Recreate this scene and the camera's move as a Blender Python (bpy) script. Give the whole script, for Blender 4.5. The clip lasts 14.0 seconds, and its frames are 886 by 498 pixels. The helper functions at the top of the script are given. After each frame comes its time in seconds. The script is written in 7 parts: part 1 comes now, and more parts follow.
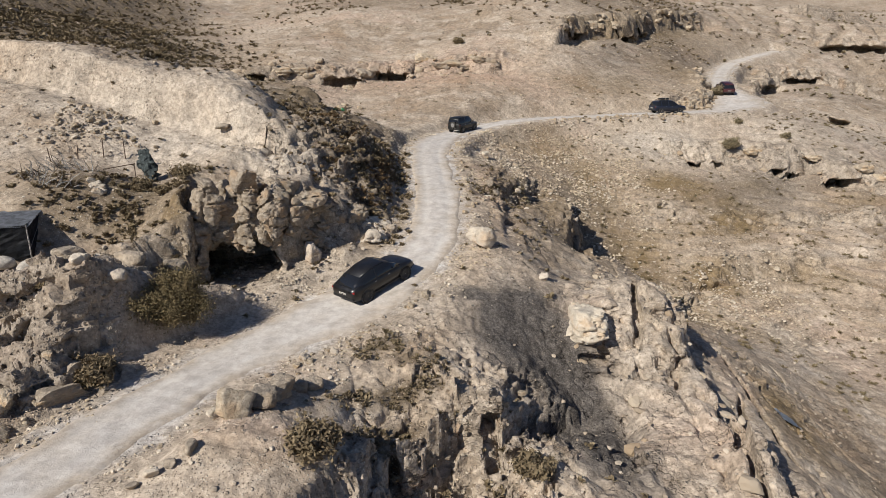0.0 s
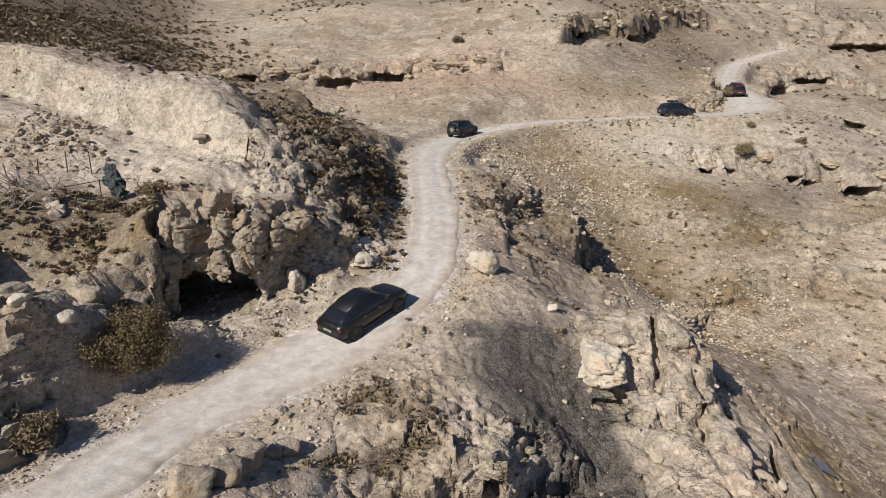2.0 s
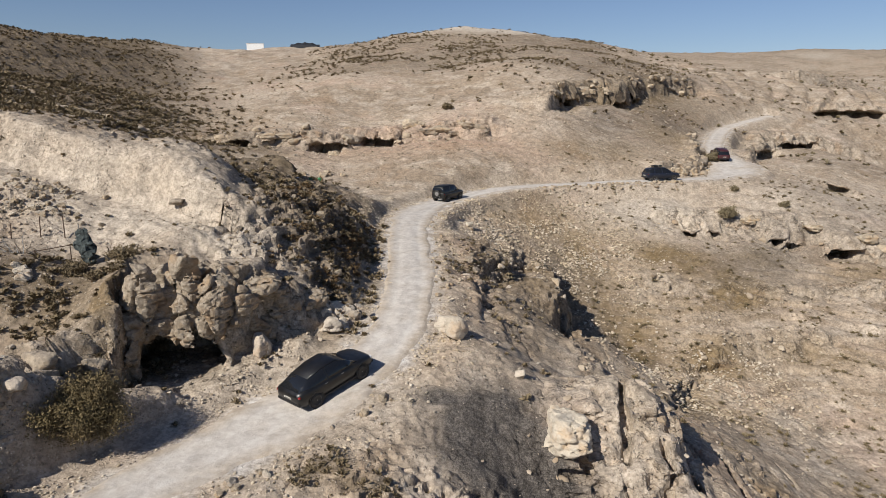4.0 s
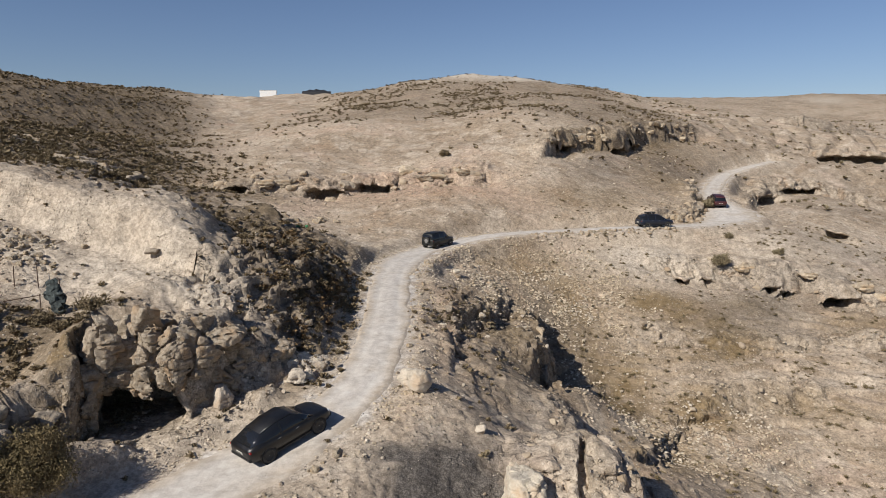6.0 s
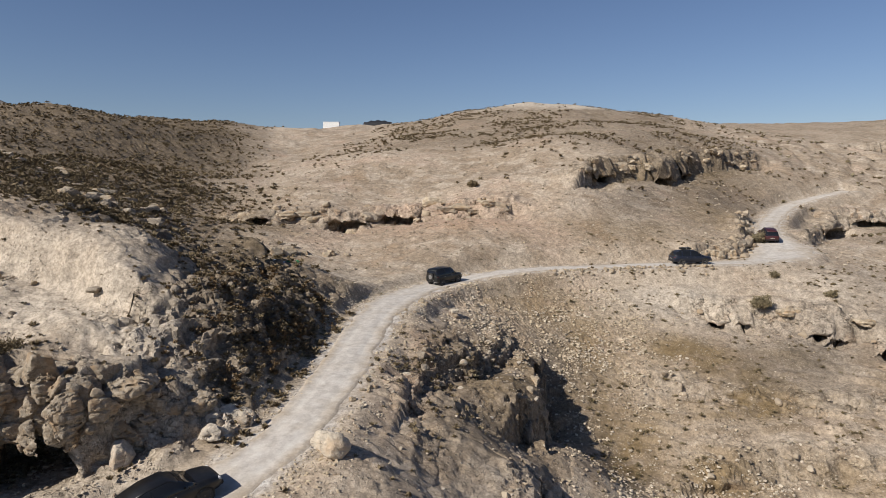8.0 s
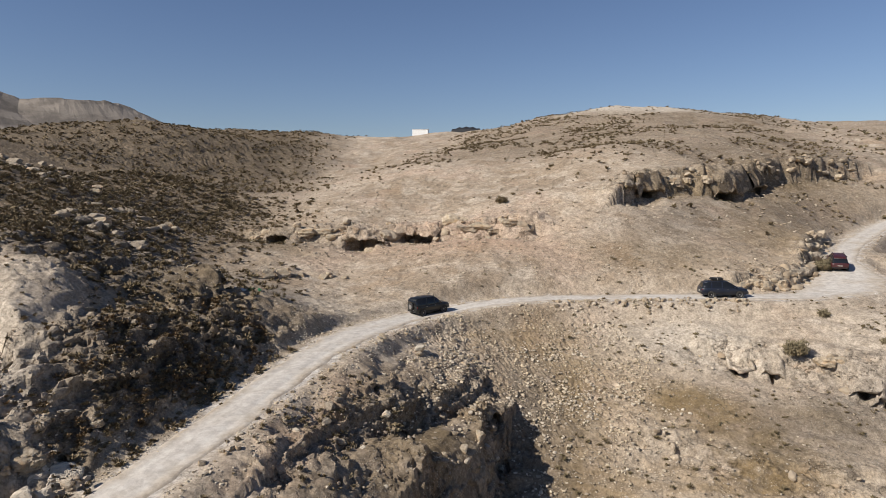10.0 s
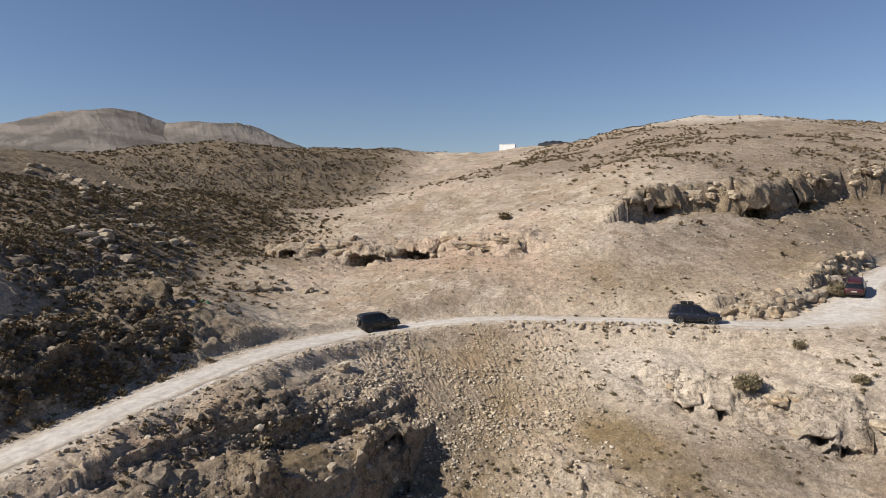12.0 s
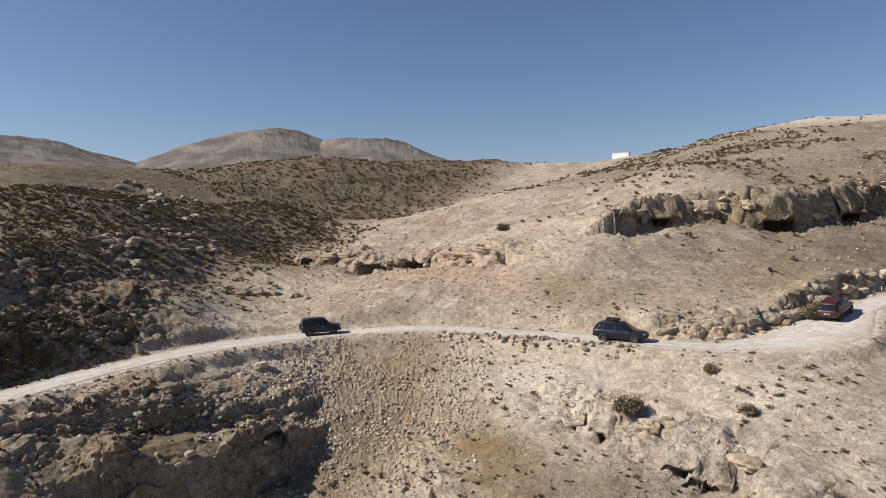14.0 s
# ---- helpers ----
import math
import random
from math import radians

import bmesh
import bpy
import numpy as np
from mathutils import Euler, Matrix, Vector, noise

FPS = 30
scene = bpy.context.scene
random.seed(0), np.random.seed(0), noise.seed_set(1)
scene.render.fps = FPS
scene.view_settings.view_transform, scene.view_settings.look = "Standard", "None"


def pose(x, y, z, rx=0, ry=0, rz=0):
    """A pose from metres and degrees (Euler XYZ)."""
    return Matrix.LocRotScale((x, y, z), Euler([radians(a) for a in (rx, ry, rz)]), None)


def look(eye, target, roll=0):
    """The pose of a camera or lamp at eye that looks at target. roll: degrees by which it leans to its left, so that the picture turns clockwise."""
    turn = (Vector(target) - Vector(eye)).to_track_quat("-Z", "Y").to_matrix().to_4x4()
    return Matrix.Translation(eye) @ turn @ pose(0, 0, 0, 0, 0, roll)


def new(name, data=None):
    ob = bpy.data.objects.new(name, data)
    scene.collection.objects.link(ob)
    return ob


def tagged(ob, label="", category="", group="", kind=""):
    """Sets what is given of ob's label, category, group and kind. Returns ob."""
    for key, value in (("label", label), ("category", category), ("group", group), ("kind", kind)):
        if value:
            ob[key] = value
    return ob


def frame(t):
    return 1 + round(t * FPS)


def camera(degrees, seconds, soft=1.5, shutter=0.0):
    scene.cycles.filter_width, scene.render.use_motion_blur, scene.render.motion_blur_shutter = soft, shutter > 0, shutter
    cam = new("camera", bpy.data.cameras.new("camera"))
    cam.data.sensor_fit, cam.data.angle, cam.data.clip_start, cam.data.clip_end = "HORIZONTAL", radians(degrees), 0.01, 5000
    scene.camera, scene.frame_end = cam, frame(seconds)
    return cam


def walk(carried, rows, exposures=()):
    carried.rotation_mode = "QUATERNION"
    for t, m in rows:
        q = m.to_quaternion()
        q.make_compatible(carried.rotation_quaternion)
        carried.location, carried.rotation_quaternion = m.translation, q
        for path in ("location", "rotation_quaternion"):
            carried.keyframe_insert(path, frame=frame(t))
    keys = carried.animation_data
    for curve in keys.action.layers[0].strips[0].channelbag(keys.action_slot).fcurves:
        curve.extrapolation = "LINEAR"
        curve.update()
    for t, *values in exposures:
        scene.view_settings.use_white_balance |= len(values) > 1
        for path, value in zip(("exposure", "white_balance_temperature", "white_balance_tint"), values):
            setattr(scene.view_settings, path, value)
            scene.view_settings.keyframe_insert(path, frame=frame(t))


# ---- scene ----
EXPOSURES = ((0.0, 0.13, 6380, 10), (3.0, 0.13, 6380, 10), (7.5, 0.06, 6430, 10), (11.0, 0.24, 6480, 10), (14.0, 0.3, 6440, 10))
AIR = (1.0, 0.4, 1.0, 600)
SKY_TINT = (0.925, 0.975, 1.16, 1.0)
SKY_STRENGTH, SUN_STRENGTH = 0.060, 5.0
SOIL_A, SOIL_B, SOIL_C = (0.285, 0.222, 0.158), (0.41, 0.332, 0.25), (0.48, 0.405, 0.32)
PALE, ROCK_A, ROCK_B = (0.475, 0.413, 0.335), (0.25, 0.202, 0.15), (0.44, 0.374, 0.297)
ROAD_A, ROAD_B, SAND = (0.47, 0.43, 0.385), (0.55, 0.51, 0.46), (0.45, 0.375, 0.29)
cam = camera(68.5, 14.0, 0.6)
METRES, EYE, TILT, LEAN, TURN = 72.0, 20.0, -17.0, 0.0, 0.0
ROWS = [
    (0.0, 0.0, 0.0, 0.0, 0.0, 0.0, -0.0),
    (0.5, 0.0007, 0.021, 0.0076, -0.01, 0.0, -0.01),
    (1.0, 0.001, 0.0391, 0.0157, -0.04, 0.02, -0.01),
    (1.5, 0.0013, 0.0497, 0.0204, -0.02, -0.06, -0.01),
    (2.0, 0.0015, 0.0529, 0.0229, -0.03, -0.31, -0.06),
    (2.5, 0.0022, 0.0532, 0.0241, -0.26, 0.82, -0.03),
    (3.0, 0.0077, 0.0531, 0.0249, -0.32, 2.37, -0.0),
    (5.5, 0.0553, 0.0521, 0.0289, 0.95, 8.1, -0.39),
    (6.0, 0.0644, 0.0518, 0.0332, 1.24, 8.76, -0.45),
    (6.5, 0.083, 0.0565, 0.0394, 2.31, 9.22, -0.74),
    (7.0, 0.1065, 0.0685, 0.0432, 3.78, 10.03, -1.15),
    (7.5, 0.1338, 0.088, 0.0492, 5.56, 10.62, -1.65),
    (8.0, 0.1642, 0.1152, 0.0568, 7.59, 11.11, -2.21),
    (10.5, 0.3785, 0.2391, 0.1249, 19.83, 10.77, -5.57),
    (11.0, 0.4292, 0.2578, 0.1305, 22.19, 10.94, -6.2),
    (11.5, 0.4864, 0.2825, 0.1381, 24.9, 10.97, -6.9),
    (12.0, 0.5468, 0.3116, 0.1468, 27.82, 10.87, -7.64),
    (12.5, 0.6147, 0.3466, 0.1569, 31.15, 10.63, -8.48),
    (13.0, 0.6809, 0.3826, 0.1677, 34.45, 10.37, -9.28),
    (13.5, 0.7473, 0.4229, 0.1794, 37.84, 10.02, -10.08),
    (14.0, 0.8123, 0.4678, 0.1925, 41.25, 9.65, -10.86),
]
walk(cam, [(t, pose(0, 0, EYE, TILT, LEAN, TURN) @ pose(METRES * x, METRES * y, METRES * z, 90 + pitch, roll, yaw)) for t, x, y, z, yaw, pitch, roll in ROWS], EXPOSURES)

# ---- daylight: clear sky, sun behind and to the left of the first view ----
SUN_FROM = Vector((-0.69, -0.72, 0.0)).normalized()
SUN_HIGH = radians(37)
world = bpy.data.worlds.new("desert_sky")
scene.world = world
world.use_nodes = True
wn = world.node_tree
sky = wn.nodes.new("ShaderNodeTexSky")
sky.sky_type = "NISHITA"
sky.sun_disc = False
sky.sun_elevation = SUN_HIGH
sky.sun_rotation = math.atan2(SUN_FROM.x, SUN_FROM.y)
sky.air_density, sky.dust_density, sky.ozone_density, sky.altitude = AIR
tint = wn.nodes.new("ShaderNodeMix")
tint.data_type, tint.blend_type = "RGBA", "MULTIPLY"
tint.inputs[0].default_value, tint.inputs[7].default_value = 1.0, SKY_TINT
wn.links.new(sky.outputs[0], tint.inputs[6])
wn.links.new(tint.outputs[2], wn.nodes["Background"].inputs[0])
wn.nodes["Background"].inputs[1].default_value = SKY_STRENGTH
sun = new("sun", bpy.data.lights.new("sun", "SUN"))
sun.data.energy, sun.data.angle, sun.data.color = SUN_STRENGTH, radians(0.53), (1.0, 0.94, 0.85)
sun.matrix_world = look(SUN_FROM * 300 * math.cos(SUN_HIGH) + Vector((0, 0, 300 * math.sin(SUN_HIGH))), (0, 0, 0))


# ---- noise on arrays ----
def hashed(ix, iy, iz, s):
    h = (ix.astype(np.int64) * 374761393 + iy.astype(np.int64) * 668265263 + iz * 2147483647 + s * 1274126177) & 0xFFFFFFFF
    h = ((h ^ (h >> 13)) * 1274126177) & 0xFFFFFFFF
    h = ((h ^ (h >> 15)) * 2246822519) & 0xFFFFFFFF
    return ((h ^ (h >> 16)) & 0xFFFFFF) / float(0x1000000)


def grad2(x, y, s):
    """Gradient noise on the plane, about -0.7 to 0.7."""
    ix, iy = np.floor(x), np.floor(y)
    fx, fy = x - ix, y - iy
    u, v = fx * fx * fx * (fx * (fx * 6 - 15) + 10), fy * fy * fy * (fy * (fy * 6 - 15) + 10)
    out = 0.0
    for dx in (0, 1):
        for dy in (0, 1):
            a = hashed(ix + dx, iy + dy, 0, s) * (2 * np.pi)
            w = (u if dx else 1 - u) * (v if dy else 1 - v)
            out = out + w * (np.cos(a) * (fx - dx) + np.sin(a) * (fy - dy))
    return out * 1.4


def value3(x, y, z, s):
    """Smooth value noise in space, -1 to 1."""
    ix, iy, iz = np.floor(x), np.floor(y), np.floor(z)
    f = [a - b for a, b in ((x, ix), (y, iy), (z, iz))]
    f = [a * a * (3 - 2 * a) for a in f]
    out = 0.0
    for dx in (0, 1):
        for dy in (0, 1):
            for dz in (0, 1):
                w = (f[0] if dx else 1 - f[0]) * (f[1] if dy else 1 - f[1]) * (f[2] if dz else 1 - f[2])
                out = out + w * hashed(ix + dx, iy + dy, (iz + dz).astype(np.int64), s)
    return out * 2 - 1


def fbm(x, y, size, octaves, s):
    out, amp = 0.0, 1.0
    for k in range(octaves):
        f = 2.03 ** k / size
        out = out + amp * grad2(x * f + 17.3 * k, y * f - 9.1 * k, s + k)
        amp *= 0.5
    return out


def ridged(x, y, size, octaves, s):
    out, amp = 0.0, 1.0
    for k in range(octaves):
        f = 2.03 ** k / size
        out = out + amp * (0.5 - np.abs(grad2(x * f + 5.7 * k, y * f + 3.3 * k, s + k)) * 1.5)
        amp *= 0.5
    return out


def cells(x, y, size, s):
    """Worley cells: nearest and second distance (in cell sizes) and a random number for the cell."""
    x, y = x / size, y / size
    ix, iy = np.floor(x), np.floor(y)
    d1, d2, who = np.full(x.shape, 9.0), np.full(x.shape, 9.0), np.zeros(x.shape)
    for dx in (-1, 0, 1):
        for dy in (-1, 0, 1):
            cx, cy = ix + dx, iy + dy
            px, py = cx + hashed(cx, cy, 1, s), cy + hashed(cx, cy, 2, s)
            d = np.hypot(px - x, py - y)
            near = d < d1
            d2 = np.where(near, d1, np.minimum(d2, d))
            who = np.where(near, hashed(cx, cy, 3, s), who)
            d1 = np.where(near, d, d1)
    return d1, d2, who


def smooth(a, b, x):
    t = np.clip((x - a) / (b - a), 0, 1)
    return t * t * (3 - 2 * t)


def blob(x, y, cx, cy, rx, ry=None, turn=0.0):
    """A soft round patch, 1 in the middle."""
    ry = ry or rx
    c, s = math.cos(radians(turn)), math.sin(radians(turn))
    u, v = ((x - cx) * c + (y - cy) * s) / rx, (-(x - cx) * s + (y - cy) * c) / ry
    return np.exp(-(u * u + v * v))


# ---- the lie of the land: broad swells and hollows (x, y, spread, rise) ----
LAND_LEVEL = 12.92
FAR_HILLS = [
    (-80, 680, 180, 15.4), (4, 220, 45, 18.23), (-128, 132, 45, 8.57), (480, 680, 180, 25.84), (-128, 242, 45, 29.73), (158, 44, 45, -4.05),
    (114, 264, 45, 1.87), (-240, 160, 90, 20.35), (-40, 308, 45, 9.12), (120, 400, 90, 8.46), (48, 286, 45, 17.19), (80, 680, 180, 44.09),
    (-240, 400, 90, 33.25), (114, 198, 45, 15.11), (-106, 308, 45, 10.57), (158, 308, 45, 2.02), (160, -120, 90, -46.35), (-150, 264, 45, -18.58),
    (-240, -40, 90, 15.74), (400, 680, 180, 42.93), (280, 440, 90, -15.52), (280, 320, 90, 19.57), (158, 198, 45, -9.44), (-18, 286, 45, 8.78),
]
SLOPES = [
    (44, 41, 25, -13.28), (-12, 10, 14, -4.93), (-88, 53, 25, 8.61), (18, 130, 14, 6.94), (-18, 130, 14, 4.95), (32, 161, 25, 9.92),
    (72, 118, 14, 7.22), (80, 5, 25, -19.82), (-54, 76, 14, 5.5), (66, 28, 14, 4.54), (104, 77, 25, -5.16), (60, 130, 14, -7.37),
    (104, 125, 25, -11.28), (-100, 161, 25, 9.81), (-60, 118, 14, 3.07), (-100, 89, 25, 8.49), (-28, 161, 25, 7.2), (-64, 161, 25, -4.25),
    (72, 58, 14, -3.2), (-54, 10, 14, -2.16), (-54, 40, 14, 2.6), (72, 100, 14, -2.88), (36, 124, 14, 1.43),
]
BANKS = [
    (15, 73.5, 8, -3.5), (-27, 56, 8, 5.64), (18.5, 14, 8, -7.19), (15, 108.5, 8, 3.15), (-9.5, 80.5, 8, -1.87), (32.5, 73.5, 8, -2.22),
    (-34, 31.5, 8, -1.68), (43, 28, 8, 0.19), (-34, 70, 8, 1.95), (32.5, 56, 8, -3.84), (-34, 101.5, 8, -2.07), (29, 35, 8, -2.57),
    (29, 108.5, 8, 1.04), (1, 108.5, 8, 2.37), (1, 91, 8, 1.47), (46.5, 87.5, 8, 1.42), (36, 14, 8, -2.62), (-23.5, 108.5, 8, 2.53),
    (-27, 87.5, 8, 1.37), (-13, 101.5, 8, -0.72), (25.5, 98, 8, 0.69),
]
KNOLLS = [
    (19.5, 60.5, 5, -4.21), (-10.5, 45.5, 5, 2.39), (-6.5, 29, 3, -0.35), (2.5, 23, 3, 0.07), (22, 50.5, 5, -1.91), (-2, 39.5, 3, -0.55),
    (-11, 38, 3, 5.23), (7, 27.5, 3, -1.69), (-3.5, 59, 3, -1.68), (11.5, 35, 3, 2.98), (4, 38, 3, 1.25), (-15.5, 51.5, 3, 2.77),
    (14.5, 48.5, 3, -2.17), (12, 63, 5, -0.9), (-13, 65.5, 5, 2.57), (-15.5, 27.5, 3, 3.32), (-18.5, 32, 3, -3.77), (-11, 24.5, 3, -2.11),
    (-6.5, 33.5, 3, -1.45),
]
KNOLLS_MORE = [
    (-0.5, 21.5, 3, -3.49), (-6.5, 20, 3, 1.61), (14.5, 23, 3, 2.28), (10, 39.5, 3, -1.21), (-3.5, 47, 3, 2.06), (8.5, 54.5, 3, -0.49),
    (2.5, 59, 3, 1.33), (-20, 35, 3, 2.52), (-9.5, 32, 3, -1.67), (-6.5, 42.5, 3, -2.06), (-17, 39.5, 3, -1.07), (-18.5, 23, 3, -2.11),
    (5.5, 48.5, 3, 1), (-0.5, 50, 3, -1.05), (-5, 54.5, 3, 1.42), (-8, 50, 3, -1.26), (-20, 51.5, 3, 1.06), (17, 68, 5, -1.23),
]
KNOLLS_LAST = [
    (-18.5, 64.5, 4, -0.9), (-26.5, 81.5, 4.5, -2.0), (42.5, 74.5, 3, -1.2), (8.8, 50.2, 2, -0.7), (-13, 48, 3, 0.6), (3.0, 27.2, 1.3, -0.9), (6.4, 28.5, 1.7, -1.1),
    (-17, 29, 2.4, 0.8), (-15.6, 26.0, 1.4, 0.3), (-17.5, 24, 1.8, 0.2),
]


# centre line of the dirt road: x, y, height
ROAD = [(-16.5, 13, 6.6), (-13.6, 18, 6.6), (-12.3, 21.2, 6.6), (-11, 24.2, 6.55), (-9.5, 27.1, 6.55), (-7.4, 29.8, 6.7), (-5.0, 32.5, 7.05), (-2.7, 35.1, 7.7), (-1.3, 38, 8.2), (-0.6, 41.5, 8.65), (-0.4, 46, 9.2), (-0.5, 50, 9.6), (-0.8, 54, 9.9), (-1.1, 58.5, 10.2), (-1.2, 64.7, 10.5), (-0.6, 71, 10.6), (1.2, 76.3, 10.7), (4.2, 80.5, 10.9), (7.5, 83.4, 11.2), (11, 85.5, 11.4), (18, 88.2, 11.5), (26, 89.7, 11.7), (33, 91.2, 11.8), (38.5, 92.8, 11.9), (43, 97, 12.3), (45, 102.5, 13.0), (45.6, 108, 13.8), (47, 113.5, 14.3), (51, 124, 15.2), (60, 142, 17.0), (68.5, 150, 18.6), (76, 155, 19.8)]


def spline(points, steps):
    p = np.array([points[0], *points, points[-1]], float)
    out = []
    for k in range(1, len(p) - 2):
        for t in np.arange(steps) / steps:
            a, b, c, d = p[k - 1], p[k], p[k + 1], p[k + 2]
            out.append(0.5 * (2 * b + (c - a) * t + (2 * a - 5 * b + 4 * c - d) * t * t + (3 * b - a - 3 * c + d) * t ** 3))
    return np.array(out + [p[-2]])


ROAD_LINE = spline(ROAD, 3)


def road_half(x, y):
    """Half the road's width: wider by the cave and on the far turning place."""
    return 1.75 + 0.8 * blob(x, y, -5.5, 32.5, 4.5) + 2.6 * blob(x, y, 45, 99, 6.5, 6.5) + 0.5 * blob(x, y, -1, 69, 6)


def along(x, y, line):
    """Distance to a line of points, signed positive on its left, and the height of the nearest point (where it has one)."""
    best = np.full(x.shape, 1e9)
    sign, height = np.ones(x.shape), np.zeros(x.shape)
    for a, b in zip(line[:-1], line[1:]):
        ux, uy = b[0] - a[0], b[1] - a[1]
        n = ux * ux + uy * uy
        t = np.clip(((x - a[0]) * ux + (y - a[1]) * uy) / n, 0, 1)
        dx, dy = x - a[0] - t * ux, y - a[1] - t * uy
        d = dx * dx + dy * dy
        near = d < best
        best = np.where(near, d, best)
        sign = np.where(near, np.where(ux * dy - uy * dx >= 0, 1.0, -1.0), sign)
        if len(a) > 2:
            height = np.where(near, a[2] + t * (b[2] - a[2]), height)
    return np.sqrt(best) * sign, height


# rock steps: line (high ground on its left), drop, width of the face, reach
NEAR_STEPS = {
    "cave bluff": ([(-14.2, 32.2), (-12, 33.4), (-10.2, 34.6), (-8.9, 36.6), (-7.5, 38.4), (-6.2, 40.2)], 1.8, 0.7, 2.6),
    "spur face": ([(-6.9, 40.2), (-6.0, 42.2), (-5.7, 45.5), (-6.2, 50), (-7.2, 55), (-8.3, 60), (-10.2, 64)], 0.8, 0.8, 3.4),
    "spur upper band": ([(-11.5, 44.5), (-9.0, 46), (-8.3, 49), (-8.5, 53), (-9.5, 57), (-11.5, 61)], 0.6, 0.8, 2.2),
    "pale scarp": ([(-36, 53), (-31, 51.2), (-26.5, 49.9), (-22, 48.7), (-18, 47.7), (-15.2, 46.6), (-12.8, 45.4)], 2.5, 0.6, 2.3),
    "terrace wall": ([(-24, 25.2), (-19.5, 26.4), (-17.5, 28.2), (-16, 29.6), (-14.2, 31.6)], 1.6, 0.5, 2.2),
    "low ledge": ([(-21, 20.3), (-16.5, 21.6), (-14.7, 23.4), (-14.8, 25)], 1.5, 0.5, 1.8),
}
RIDGE_STEPS = {
    "knoll edge": ([(-3.2, 20.2), (-2.0, 22.0), (-0.4, 22.6), (0.6, 24.4), (2.2, 24.6), (3.3, 26.2), (4.6, 27.0)], 2.3, 0.6, 2.0),
    "ridge east face": ([(14.2, 22), (14, 25), (13.6, 29.5), (13.3, 33), (13, 37), (12.6, 46)], 1.8, 0.6, 2.4),
    "ridge west face": ([(8.2, 35.5), (7.0, 32.2), (8.4, 30.4), (9.2, 27.5), (8.6, 23)], 0.4, 0.6, 1.6),
    "road bank": ([(4.4, 47), (4.7, 52.5), (5.6, 56), (7.2, 58.5), (8.6, 64), (9.6, 70)], 1.0, 0.5, 2.2),
    "lower cliff": ([(11.3, 54.5), (12.3, 58), (13.0, 62), (12.9, 66)], 4.4, 0.5, 2.8),
}
HILL_STEPS = {
    "hill ledge": ([(20, 112.3), (22, 116.4), (25.5, 120.6), (29, 123), (33, 125.4), (36, 129.5), (41, 142), (46, 149.6), (52, 154.6), (59.5, 160)], 3.4, 0.5, 4.2),
    "cave ledge": ([(-33, 100.6), (-27.7, 98), (-23, 99.8), (-18.7, 101.3), (-14.5, 101.2), (-10.7, 104), (-6, 103.4), (0, 102.3), (8, 102)], 2.2, 0.8, 3.0),
    "road cut": ([(33, 94.2), (36.5, 96.3), (39.5, 98.7), (41.2, 102), (42.3, 107), (43.4, 113.5), (47.4, 123)], 2.0, 0.7, 2.4),
    "slope ledge": ([(29, 82.3), (33, 81.6), (36, 81.2), (41, 80.0), (44, 79.6), (49, 77.4), (56, 75)], 1.4, 0.6, 2.0),
    "valley ledge": ([(24, 71), (31, 69.5), (38, 70), (45, 70.5), (54, 68)], 0.9, 0.6, 1.8),
}
FAR_STEPS = {
    "valley floor bank": ([(17, 46), (20.5, 53), (24, 59.5), (30, 63), (38, 63.5)], 1.2, 0.6, 1.8),
    "far overhang": ([(53, 113), (57, 121), (63, 132), (69, 141.5), (79, 144.5), (88, 142)], 2.4, 0.8, 3.0),
    "far strata": ([(110, 205), (135, 214), (165, 212), (200, 198)], 6.0, 1.6, 9.0),
    "left hollow": ([(-21, 64.2), (-16.5, 65.5), (-13, 66.2), (-10.8, 64.6)], -1.6, 0.7, 2.2),
}
SCARPS = {**NEAR_STEPS, **RIDGE_STEPS, **HILL_STEPS, **FAR_STEPS}

# hollows under the rock: middle of the mouth, way in (degrees from east), width, depth, rise of the face, floor above the ground before it
NEAR_HOLLOWS = {
    "road cave": (-11.7, 35.4, 108, 4.7, 4.2, 0.3, -0.1),
    "hill cave west": (-15.2, 100.4, 75, 5.0, 3.6, 1.5, -0.3),
    "hill cave east": (-8.0, 103.2, 85, 5.2, 3.6, 1.0, 0.0),
    "hill cave far": (-27.4, 98.4, 85, 3.0, 3.0, 1.0, 0.0),
    "slope cave": (47.7, 77.9, 80, 3.0, 3.4, 1.0, 0.0),
    "slope hole": (41.0, 80.2, 80, 1.5, 2.4, 0.7, 0.0),
    "slope hole east": (42.6, 80.2, 95, 1.3, 2.2, 0.7, 0.0),
    "slope crack": (34.1, 81.3, 85, 0.8, 2.2, 0.9, 0.0),
    "slope crack west": (31.4, 81.5, 85, 1.4, 2.0, 0.6, 0.0),
    "slope den": (59.5, 98.6, 75, 3.2, 3.4, 1.2, 0.0),
}
FAR_HOLLOWS = {
    "left den": (-14.9, 67.3, 215, 4.4, 3.4, 0.8, 0.0),
    "ledge hollow": (22.8, 117.0, 135, 3.2, 3.4, 0.4, 0.0),
    "ledge hollow high": (33.6, 127.4, 130, 5.0, 4.0, 1.0, 0.0),
    "ledge hollow east": (39.5, 138.6, 145, 3.6, 3.4, 0.8, 0.0),
    "far shelter": (66.0, 137.2, 130, 7.0, 4.0, 1.2, 0.0),
    "far shelter east": (76.5, 143.4, 95, 8.0, 4.0, 1.0, 0.0),
    "far long cave": (100.0, 166.5, 88, 17.0, 5.0, 2.2, 0.0),
}
HOLLOWS = {**NEAR_HOLLOWS, **FAR_HOLLOWS}
